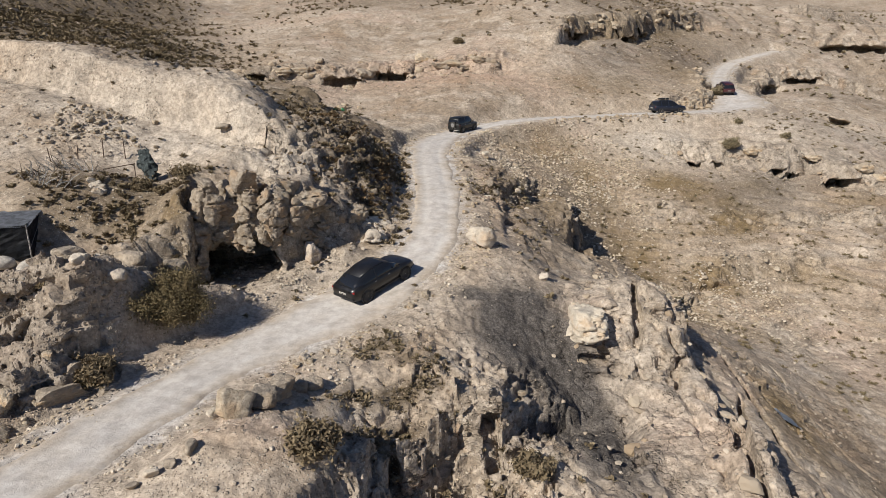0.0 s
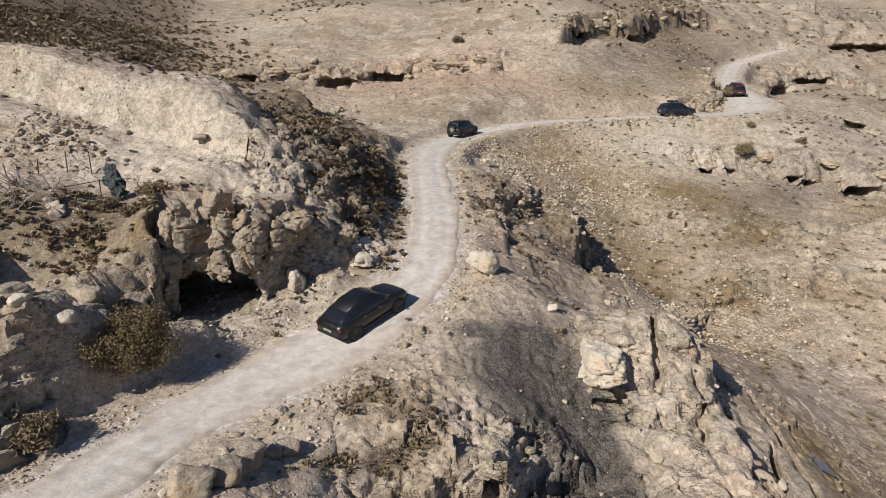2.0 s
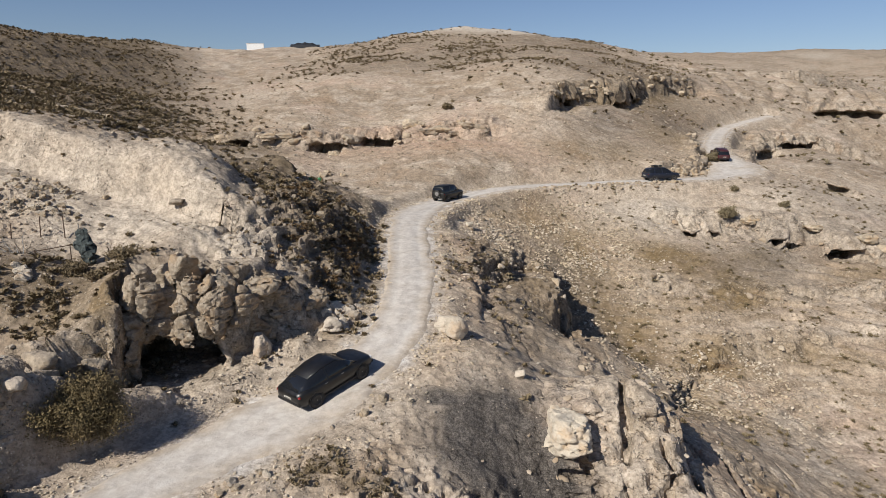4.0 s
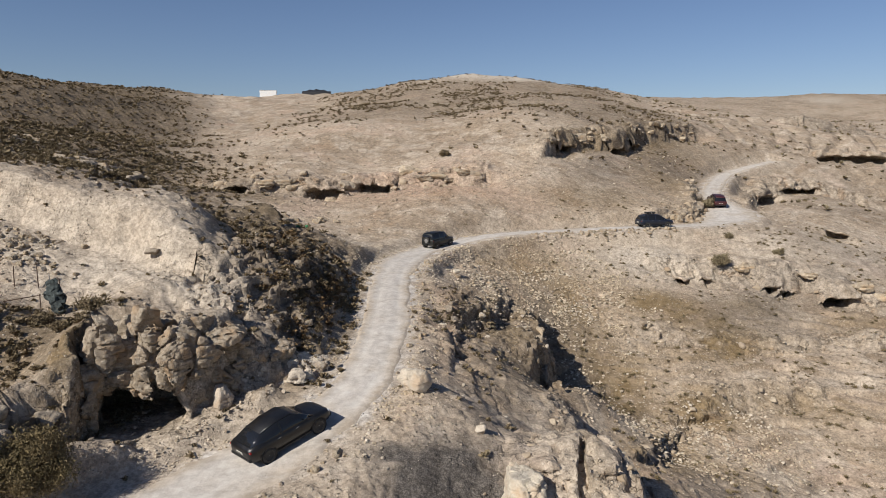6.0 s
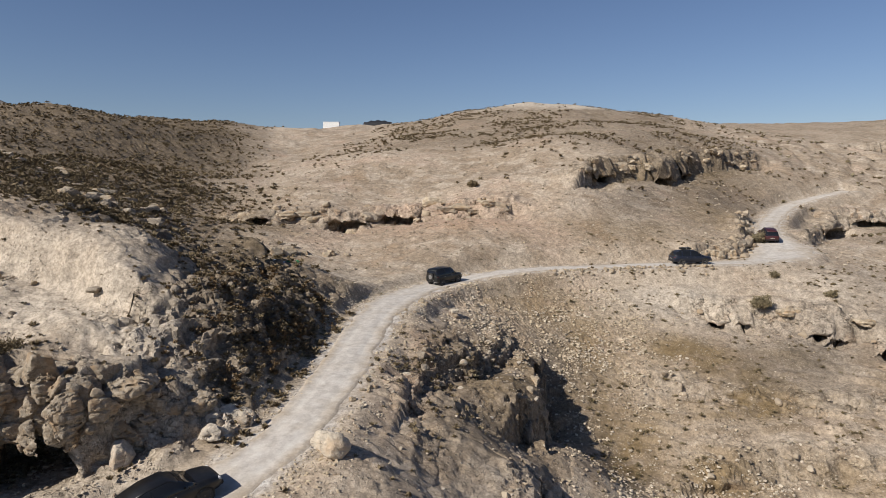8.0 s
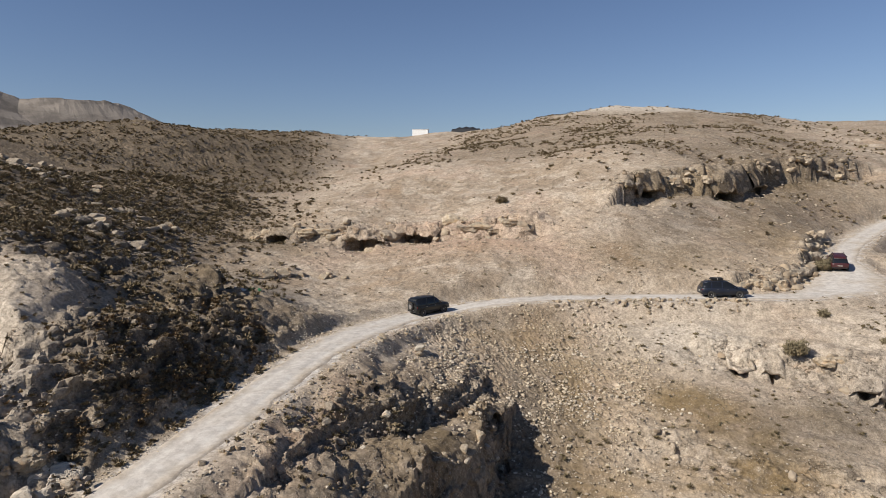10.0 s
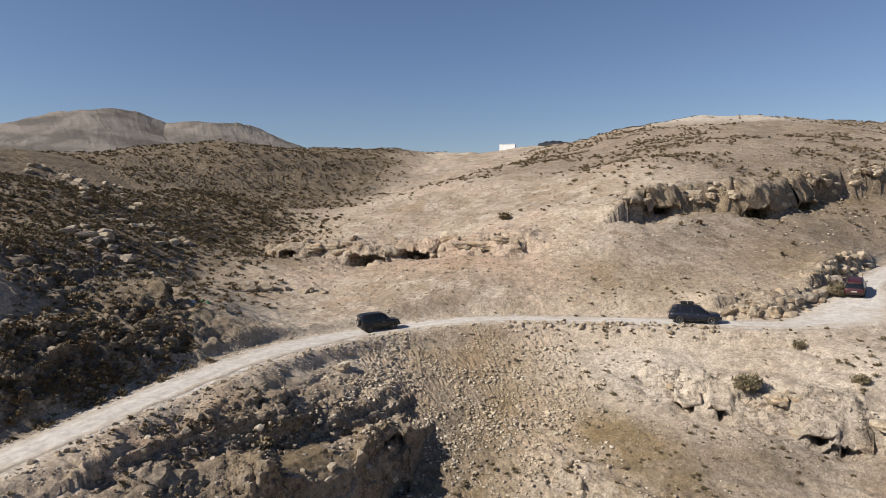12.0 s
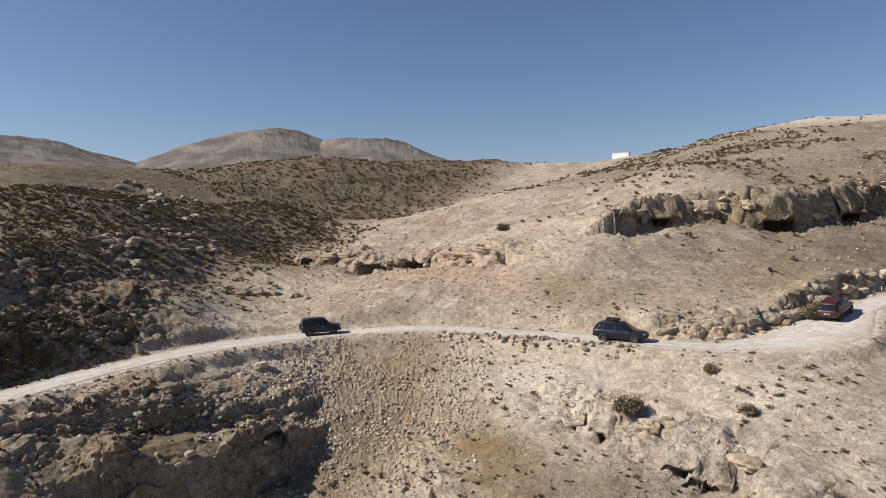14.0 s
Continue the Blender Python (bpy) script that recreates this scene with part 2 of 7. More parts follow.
# height of the mouth where it is not 1.45
MOUTHS = {"road cave": 2.5, "hill cave west": 2.0, "hill cave east": 1.5, "ledge hollow": 1.3, "ledge hollow high": 1.8, "ledge hollow east": 1.5, "left den": 1.8, "far long cave": 2.2, "far shelter": 2.0, "slope hole": 1.2, "slope hole east": 1.1, "slope crack": 1.2, "slope crack west": 0.8}
CAVES = {}


# rock built in the round over the ground, which lies deeper under it: x and y from and to
IN_THE_ROUND = {"knoll": (-4.8, 6.8, 19.0, 29.5), "ridge": (6.2, 25.0, 20.5, 47.0), "bank": (3.2, 15.2, 47.0, 69.0), "flank": (-11.5, -3.2, 40.5, 64.0), "terrace": (-23.0, -13.4, 18.5, 29.8)}


def within_box(x, y, box, margin):
    """1 well inside a box of the plan, 0 at its rim."""
    rim = np.minimum(np.minimum(x - box[0], box[1] - x), np.minimum(y - box[2], box[3] - y))
    return smooth(0, margin, rim - 0.8 * np.clip(0.5 + 1.2 * fbm(x, y, 3.5, 2, 160), 0, 1.4))


def land(x, y, hollow=True, sunk=False):
    """Height of the ground (with or without the caves) and the shares of its covers, for arrays of places."""
    x, y = np.asarray(x, float), np.asarray(y, float)
    z = np.full(x.shape, LAND_LEVEL)
    for cx, cy, r, h in (*FAR_HILLS, *SLOPES, *BANKS, *KNOLLS, *KNOLLS_MORE, *KNOLLS_LAST):
        near = (np.abs(x - cx) < 4 * r) & (np.abs(y - cy) < 4 * r)
        z[near] += h * np.exp(-((x[near] - cx) ** 2 + (y[near] - cy) ** 2) / (2 * r * r))
    away = np.hypot(x - 10, y - 60)
    z += far_ranges(x, y) - 2.4 * blob(x, y, -11.8, 38.4, 2.4, 2.2) - 1.2 * blob(x, y, -9.5, 42, 3, 3)
    rock, steep = np.zeros(x.shape), np.zeros(x.shape)
    wobble = 0.3 * fbm(x, y, 2.2, 2, 40) + 0.9 * fbm(x, y, 9, 2, 44)
    for key, (line, drop, width, reach) in SCARPS.items():
        lx, ly = [p[0] for p in line], [p[1] for p in line]
        pad = reach * 3
        near = (x > min(lx) - pad) & (x < max(lx) + pad) & (y > min(ly) - pad) & (y < max(ly) + pad)
        d, _ = along(x[near], y[near], line)
        d = d + wobble[near] * min(1.0, reach / 3)
        z[near] += drop * (smooth(-1.5 * width, 1.5 * width, d) - 0.5) * np.exp(-(d / reach) ** 2)
        rock[near] = np.maximum(rock[near], (0.3 if key == "pale scarp" else 1.0) * np.exp(-(d / (0.75 * reach)) ** 2))
        steep[near] = np.maximum(steep[near], np.exp(-(d / (1.7 * width)) ** 2))
    for cx, cy, rx, ry, turn, k in ROCKY:
        rock = np.maximum(rock, k * blob(x, y, cx, cy, rx, ry, turn))
    road, road_z = np.full(x.shape, 99.0), np.zeros(x.shape)
    near = (x > -26) & (x < 86) & (y > 4) & (y < 165)
    d, h = along(x[near], y[near], ROAD_LINE)
    road[near], road_z[near] = np.abs(d) - road_half(x[near], y[near]), h
    off = smooth(0.2, 2.2, road)
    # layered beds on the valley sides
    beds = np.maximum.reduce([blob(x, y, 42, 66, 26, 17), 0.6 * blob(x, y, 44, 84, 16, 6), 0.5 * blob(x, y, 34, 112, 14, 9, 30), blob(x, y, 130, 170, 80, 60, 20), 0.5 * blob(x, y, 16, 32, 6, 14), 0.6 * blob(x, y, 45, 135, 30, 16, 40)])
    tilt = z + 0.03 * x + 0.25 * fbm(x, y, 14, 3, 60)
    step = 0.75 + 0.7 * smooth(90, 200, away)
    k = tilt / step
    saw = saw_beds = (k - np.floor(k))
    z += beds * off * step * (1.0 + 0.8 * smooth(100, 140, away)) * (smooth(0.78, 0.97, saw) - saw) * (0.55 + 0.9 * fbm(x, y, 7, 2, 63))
    # low worn ledges on the open slopes
    k = (z + 0.5 * fbm(x, y, 6.5, 2, 67) + 0.5 * fbm(x, y, 1.3, 3, 69)) / 0.42
    saw = k - np.floor(k)
    worn = off * smooth(-0.15, 0.3, fbm(x, y, 11, 3, 68)) * smooth(220, 130, away)
    z += 0.42 * 0.6 * (smooth(0.6, 0.97, saw) - saw) * worn
    saw_beds, beds = np.where(beds > 0.3, saw_beds, saw), np.maximum(beds, 0.15 * worn)
    # bedding that breaks the rock faces into ledges
    k = (z + 0.06 * x - 0.04 * y + 0.3 * fbm(x, y, 3.5, 3, 66)) / 0.85
    saw = k - np.floor(k)
    z += rock * off * 0.85 * 0.9 * (smooth(0.55, 0.95, saw) - saw)
    # broken rock and uneven ground
    d1, d2, who = cells(x + 0.5 * fbm(x, y, 1.5, 2, 70), y + 0.5 * fbm(x, y, 1.5, 2, 75), 1.9, 71)
    block = (who - 0.5) * 1.2 + 0.9 * smooth(0.0, 0.2, d2 - d1) - 0.75
    e1, e2, whom = cells(x, y, 0.55, 72)
    rough = 0.62 * block + 0.22 * (whom - 0.5) * smooth(0, 0.25, e2 - e1) + 0.22 * ridged(x, y, 2.4, 4, 80)
    z += rock * off * rough * 0.8 * (1 - 0.75 * steep)
    gentle = smooth(1.0, 7.0, road)
    z += (0.05 + 0.95 * off) * (0.13 * fbm(x, y, 2.2, 4, 90) + 0.07 * ridged(x, y, 0.7, 2, 95))
    z += gentle * (0.35 + 0.65 * smooth(40, 160, away)) * 0.9 * fbm(x, y, 16, 3, 100)
    z += (1.2 * smooth(120, 240, away) + 3 * smooth(450, 900, away)) * fbm(x, y, 110, 5, 110)
    # rock waste in the stone fields
    rubble = np.clip(np.maximum.reduce([blob(x, y, 17, 76, 7, 9), 0.8 * blob(x, y, 8, 72, 4, 8, 20), 0.7 * blob(x, y, -24, 44, 4, 3), 0.7 * blob(x, y, 26, 57, 9, 5, 30)]), 0, 1)
    z += rubble * off * 0.12 * smooth(0.0, 0.4, e2 - e1) * (0.4 + whom)
    # the bluff's flat top, and the foot of the spur that stands on the road's level
    z = z - 0.85 * np.maximum(z - 12.3 - 0.06 * (y - 37) - 0.25 * fbm(x, y, 2.5, 3, 135), 0) * smooth(1.25, 0.75, np.hypot((x + 9.6) / 5.0, (y - 38.6) / 3.6))
    foot = smooth(38, 40, y) * smooth(66, 62, y) * (x < 0) * smooth(4.5, 3.0, road)
    z = np.where(foot > 0, np.maximum(z, z + foot * (road_z + 0.08 * road - z)), z)
    # the flank of the spur, which climbs from the road's edge in tilted beds
    flank = smooth(39.2, 42, y) * smooth(68, 63, y) * smooth(11, 7.5, road) * smooth(0.1, 0.9, road) * (x < -1)
    rise = np.interp(road, [0, 2, 3, 4.4, 6.5, 8.4, 11], [0.1, 1.0, 1.9, 3.3, 4.5, 5.25, 5.9]) * np.interp(y, [40, 44, 48, 54, 58, 64], [0.84, 0.95, 1.1, 1.0, 0.76, 0.72])
    across, down = 0.89 * x + 0.45 * y, -0.45 * x + 0.89 * y
    strata = ridged(across + 0.5 * fbm(x, y, 3, 2, 141), down * 0.28, 1.7, 3, 140)
    z = z + flank * (road_z + rise + smooth(0.5, 3, road) * (0.75 * (strata - 0.55) + 0.5 * rough) - z)
    rock = np.maximum(rock, 0.9 * flank * smooth(1.2, 3.0, road))
    # caves
    for key, (cx, cy, way, wide, deep, face, _) in HOLLOWS.items():
        c, s = math.cos(radians(way)), math.sin(radians(way))
        u, v = (x - cx) * c + (y - cy) * s, -(x - cx) * s + (y - cy) * c
        z = z + face * (smooth(-1.4, -0.4, u) - 0.5) * np.exp(-((u + 0.9) / 2.6) ** 2) * smooth(wide / 2 + 1.8, wide / 2, np.abs(v))
        if hollow and key in CAVES:
            floor = CAVES[key]
            inside = smooth(-3.4, -1.6, u) * smooth(deep + 0.3, deep - 0.1, u) * smooth(wide / 2 + 0.15, wide / 2 - 0.2, np.abs(v))
            z = np.where(z > floor, z + inside * (floor - z), z)
        rock = np.maximum(rock, 0.6 * smooth(1.6, 0.3, np.hypot(np.maximum(np.abs(u - deep / 3) - deep / 3, 0), np.maximum(np.abs(v) - wide / 2, 0))))
    ap, aq = (x + 8.3) * 0.55 + (y - 33.8) * 0.835, (x + 8.3) * 0.835 - (y - 33.8) * 0.55
    apron = smooth(-2.6, -1.2, ap) * smooth(6.0, 4.0, ap) * smooth(2.8, 1.4, np.abs(aq + 0.3))
    z = z + apron * (7.45 + 0.19 * ap - z)
    shelf = smooth(1.0, 0.6, np.hypot((x - 10.6 - 0.12 * (y - 57)) / 2.7, (y - 58.6) / 4.3))
    z = z + shelf * (6.15 - 0.55 * np.maximum(x - 10.3, 0) + 0.1 * fbm(x, y, 2, 3, 131) - z)
    rock = rock * (1 - 0.8 * shelf)
    level = smooth(3.4, 1.8, road) * smooth(21, 23.5, y) * smooth(32.5, 31, y) * (x < -5 - 0.9 * (30 - y))
    z = z - level * np.maximum(z - road_z - 0.12 * np.maximum(road, 0), 0)
    bed = smooth(2.3, 0.7, road)
    z = z + bed * (road_z - 0.06 - z)
    if sunk:
        for box in IN_THE_ROUND.values():
            z = z - 1.5 * smooth(0.15, 1, within_box(x, y, box, 1.6)) * smooth(0.8, 2.2, road)
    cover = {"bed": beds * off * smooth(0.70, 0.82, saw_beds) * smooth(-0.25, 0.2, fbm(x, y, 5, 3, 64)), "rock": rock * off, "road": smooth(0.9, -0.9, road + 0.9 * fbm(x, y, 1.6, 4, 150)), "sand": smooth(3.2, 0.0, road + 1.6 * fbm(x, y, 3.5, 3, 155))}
    hill = smooth(-12, 14, -14 - 0.42 * (y - 60) - x + 6 * fbm(x, y, 20, 3, 120)) * smooth(48, 58, y + 0.12 * x)
    top = smooth(0, 30, y - 128 + 0.45 * x + 8 * fbm(x, y, 30, 2, 125)) * smooth(330, 250, y) * smooth(75, 45, x) * smooth(-55, -20, x)
    pale_top = np.minimum(1, np.maximum(1.3 * blob(x, y, 16, 250, 24, 13), blob(x, y, 14, 262, 34, 14)))
    # scrub; on the spur's flank and hollow it also puts shade into the colour
    cover["scrub"] = (1 - pale_top) * np.clip(np.maximum.reduce([hill, 0.55 * top, 0.75 * blob(x, y, -18, 36.5, 6, 4), 1.1 * blob(x, y, -2.1, 25.1, 2.6, 0.5, 25), 1.1 * blob(x, y, -1.9, 23.2, 1.9, 0.6, 35), 0.9 * blob(x, y, -3.0, 27.6, 1.4, 0.7, 20), 0.9 * blob(x, y, -1.4, 26.9, 1.5, 0.5, 0), 1.2 * blob(x, y, -5.0, 50, 2.4, 9.5, 10), 0.8 * blob(x, y, -12, 61, 7, 6), 0.75 * blob(x, y, -8.8, 51, 2.8, 7, 14), 0.6 * blob(x, y, -14.3, 37, 3, 2), 0.35 * smooth(300, 700, away)]), 0, 1)
    cover["pale"] = np.clip(np.maximum.reduce([0.8 * blob(x, y, -17, 45, 9, 4.2, -10), 0.65 * blob(x, y, -23, 48.6, 9, 1.8, -14), 0.75 * blob(x, y, -14, 46, 3.5, 1.6, -25), 0.9 * blob(x, y, -11, 42.6, 3.5, 3), 0.6 * blob(x, y, -28, 49, 5, 3, -30), 0.85 * blob(x, y, 26.5, 83.5, 8, 4.2, 8), 0.5 * blob(x, y, 44, 86, 9, 5), 1.6 * pale_top, 1.2 * blob(x, y, 330, 600, 16, 20), 0.8 * blob(x, y, -6, 33, 5, 4), 0.5 * blob(x, y, 60, 90, 20, 8, 20), 0.4 * blob(x, y, 10, 30, 4, 9, 5), 0.5 * blob(x, y, -7, 74, 7, 6)]), 0, 1)
    # grey gravel, plus shade put into the colour of the bank and terrace ledge
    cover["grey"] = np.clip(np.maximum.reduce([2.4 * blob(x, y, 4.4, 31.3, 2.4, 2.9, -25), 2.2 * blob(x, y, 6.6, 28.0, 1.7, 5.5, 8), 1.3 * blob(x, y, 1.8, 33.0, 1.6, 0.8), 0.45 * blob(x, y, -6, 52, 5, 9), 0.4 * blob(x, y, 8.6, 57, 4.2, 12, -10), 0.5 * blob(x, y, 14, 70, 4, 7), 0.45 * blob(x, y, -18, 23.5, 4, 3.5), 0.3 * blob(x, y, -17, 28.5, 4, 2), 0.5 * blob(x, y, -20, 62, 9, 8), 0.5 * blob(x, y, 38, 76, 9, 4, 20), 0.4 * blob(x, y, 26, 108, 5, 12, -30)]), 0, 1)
    brown_near = np.maximum.reduce([1.4 * blob(x, y, -14.6, 34.6, 0.9, 2.4, 12), 0.7 * blob(x, y, 13, 79, 5, 4), 0.9 * blob(x, y, 17, 75, 5, 8), 0.8 * blob(x, y, 18.5, 66, 3, 6), 0.55 * blob(x, y, 22, 78, 4, 8), 1.3 * blob(x, y, 28, 75, 6, 3.0, -15), 1.1 * blob(x, y, 31, 69.5, 6, 2.6, 10), 1.1 * blob(x, y, 20, 62, 2.5, 7, -25), 0.9 * blob(x, y, 27, 61, 5, 3, 10), 0.7 * blob(x, y, 38, 62, 6, 2, -10), 0.7 * blob(x, y, 22, 52, 3, 8, -25), 1.1 * blob(x, y, 20.5, 34, 2.2, 5, -20), 0.9 * blob(x, y, 14.5, 40, 0.9, 4, 10), 0.8 * blob(x, y, 17.2, 46, 2, 4, -20), 0.7 * blob(x, y, 24, 27, 3, 4), 0.45 * blob(x, y, -22, 92, 7, 3), 0.5 * blob(x, y, 25, 98, 14, 4, 12)])
    # brown soil, plus shade put into the colour of bank, verge and spur
    bank_brown_and_shade = np.maximum.reduce([0.4 * blob(x, y, 45, 140, 18, 8, 40), 1.0 * blob(x, y, -8.5, 55, 4, 9, 15), 1.2 * blob(x, y, -5.4, 49.5, 2.4, 9, 8), 1.0 * blob(x, y, -13, 62, 6, 7), 0.95 * blob(x, y, 9.4, 58, 4.2, 12, -10), 0.7 * blob(x, y, 4.4, 55, 2.2, 10, -8), 0.8 * blob(x, y, 15, 66, 3, 8, -10), 0.7 * blob(x, y, -4.5, 66, 3, 7, 15), 0.5 * blob(x, y, -3, 97, 14, 4), 1.3 * blob(x, y, 9.9, 57.5, 1.9, 4.4, -7), 0.5 * blob(x, y, 18.2, 74, 3, 6), 1.0 * blob(x, y, 33, 73, 5, 2.6)])
    # brown soil; the last two terms put the hill ledge's shade into the colour
    slope_brown_and_shade = np.maximum.reduce([0.8 * blob(x, y, 37, 76, 4, 1.8), 0.6 * blob(x, y, 8, 78, 4, 2.5, 40), 0.7 * blob(x, y, 16, 81, 4, 3), 0.6 * blob(x, y, -18.5, 36, 6, 3.2), 0.8 * blob(x, y, 11, 35, 0.8, 3, 10), 0.7 * blob(x, y, 25.5, 52, 4, 2), 0.6 * blob(x, y, 34, 70, 5, 3), 0.5 * blob(x, y, 48, 73, 5, 2), 0.6 * blob(x, y, 40, 112, 8, 12, -30), 0.8 * blob(x, y, 28, 121, 11, 2.5, 42), 0.8 * blob(x, y, 46, 146, 12, 3, 45)])
    cover["rust"] = np.clip(np.maximum.reduce([brown_near, bank_brown_and_shade, slope_brown_and_shade]), 0, 1)
    cover["pink"] = np.clip(np.maximum.reduce([0.9 * blob(x, y, -2, 99, 13, 6), 0.8 * blob(x, y, -6, 104.5, 9, 2), 0.6 * blob(x, y, 7.2, 32.6, 1.6, 2.4), 0.5 * blob(x, y, 3.5, 50, 2, 9), 0.5 * blob(x, y, 11, 26, 2.5, 3)]), 0, 1)
    # far hills go greyer with distance: haze put into the ground colour
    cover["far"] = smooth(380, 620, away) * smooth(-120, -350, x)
    cover["rubble"] = rubble
    return z, cover


def far_ranges(x, y):
    """Distant flat-topped hills past the saddle."""
    z = np.zeros(x.shape)
    for cx, cy, top, foot, h in ((-815, 596, 60, 620, 135), (-700, 690, 60, 520, 121), (-950, 255, 110, 700, 107), (-1500, 100, 200, 700, 150), (-1250, 900, 200, 700, 110), (900, 1500, 300, 900, 95), (-300, 1500, 300, 800, 90)):
        z = np.maximum(z, h * np.clip((foot - np.hypot(x - cx, y - cy)) / (foot - top), 0, 1) ** 1.9)
    return z - 10 * blob(x, y, 330, 610, 200, 150) - 2.8 * blob(x, y, -60, 278, 50, 24) + 5.5 * blob(x, y, -75, 335, 60, 32)


# stony ground: x, y, spread along, spread across, turn, share
ROCKY = [(-8.6, 50.5, 3.6, 8.5, 14, 1.0), (-9.5, 37, 4.5, 3.5, 25, 1.0), (-19, 58, 9, 7, 0, 0.8), (7.0, 58, 3.4, 12, -12, 0.45), (2.5, 23.5, 5.5, 3.2, 15, 0.9), (11, 30, 3.4, 11, 4, 0.7), (-66, 92, 10, 5, 30, 0.7), (-42, 84, 8, 3, 20, 0.6), (-30, 70, 6, 3, 0, 0.7), (-18, 27.5, 4, 2, 25, 0.6), (5.5, 43, 1.5, 5, -10, 0.4), (-24, 46, 3, 2, 0, 0.4)]
for key, (cx, cy, way, wide, deep, face, lift) in HOLLOWS.items():
    px, py = cx - 2.6 * math.cos(radians(way)), cy - 2.6 * math.sin(radians(way))
    CAVES[key] = float(land(np.array([px]), np.array([py]), False)[0][0]) + lift
CAVES["road cave"] = 7.35


# ---- materials ----
class Nodes:
    """Shortcuts for building a node material."""

    def __init__(self, name):
        self.mat = bpy.data.materials.new(name)
        self.mat.use_nodes = True
        self.tree = self.mat.node_tree
        self.shader = self.tree.nodes["Principled BSDF"]

    def add(self, kind, **inputs):
        node = self.tree.nodes.new(kind)
        for key, value in inputs.items():
            socket = node.inputs[key.replace("_", " ")]
            if isinstance(value, bpy.types.NodeSocket):
                self.tree.links.new(value, socket)
            else:
                socket.default_value = value
        return node

    def link(self, a, b):
        self.tree.links.new(a, b)

    def coords(self, scale=1.0, stretch=(1, 1, 1)):
        tc = self.tree.nodes.new("ShaderNodeTexCoord")
        m = self.tree.nodes.new("ShaderNodeMapping")
        m.inputs["Scale"].default_value = [scale * s for s in stretch]
        self.link(tc.outputs["Object"], m.inputs["Vector"])
        return m.outputs[0]

    def noise(self, scale, detail=4, rough=0.55, stretch=(1, 1, 1)):
        return self.add("ShaderNodeTexNoise", Vector=self.coords(1.0, stretch), Scale=scale, Detail=detail, Roughness=rough).outputs["Fac"]

    def ramp(self, fac, a, b, lo=0.0, hi=1.0):
        n = self.tree.nodes.new("ShaderNodeMapRange")
        n.interpolation_type = "SMOOTHSTEP"
        self.link(fac, n.inputs[0])
        n.inputs[1].default_value, n.inputs[2].default_value, n.inputs[3].default_value, n.inputs[4].default_value = a, b, lo, hi
        return n.outputs[0]

    def math(self, op, a, b):
        n = self.tree.nodes.new("ShaderNodeMath")
        n.operation = op
        n.use_clamp = op in ("MULTIPLY", "ADD")
        for k, v in enumerate((a, b)):
            if isinstance(v, bpy.types.NodeSocket):
                self.link(v, n.inputs[k])
            else:
                n.inputs[k].default_value = v
        return n.outputs[0]

    def mix(self, fac, a, b, blend="MIX"):
        n = self.tree.nodes.new("ShaderNodeMix")
        n.data_type, n.blend_type = "RGBA", blend
        for k, v in ((0, fac), (6, a), (7, b)):
            if isinstance(v, bpy.types.NodeSocket):
                self.link(v, n.inputs[k])
            elif k == 0:
                n.inputs[0].default_value = v
            else:
                n.inputs[k].default_value = (*v, 1.0)
        return n.outputs[2]

    def attr(self, name):
        n = self.tree.nodes.new("ShaderNodeAttribute")
        n.attribute_name = name
        return n.outputs["Fac"]

    def finish(self, colour, rough=0.9, bump=(), metal=0.0, spec=0.2):
        s = self.shader
        if isinstance(colour, bpy.types.NodeSocket):
            self.link(colour, s.inputs["Base Color"])
        else:
            s.inputs["Base Color"].default_value = (*colour, 1)
        if isinstance(rough, bpy.types.NodeSocket):
            self.link(rough, s.inputs["Roughness"])
        else:
            s.inputs["Roughness"].default_value = rough
        s.inputs["Metallic"].default_value = metal
        s.inputs["Specular IOR Level"].default_value = spec
        last = None
        for height, dist, strength in bump:
            b = self.tree.nodes.new("ShaderNodeBump")
            b.inputs["Strength"].default_value, b.inputs["Distance"].default_value = strength, dist
            self.link(height, b.inputs["Height"])
            if last:
                self.link(last, b.inputs["Normal"])
            last = b.outputs[0]
        if last:
            self.link(last, s.inputs["Normal"])
        return self.mat


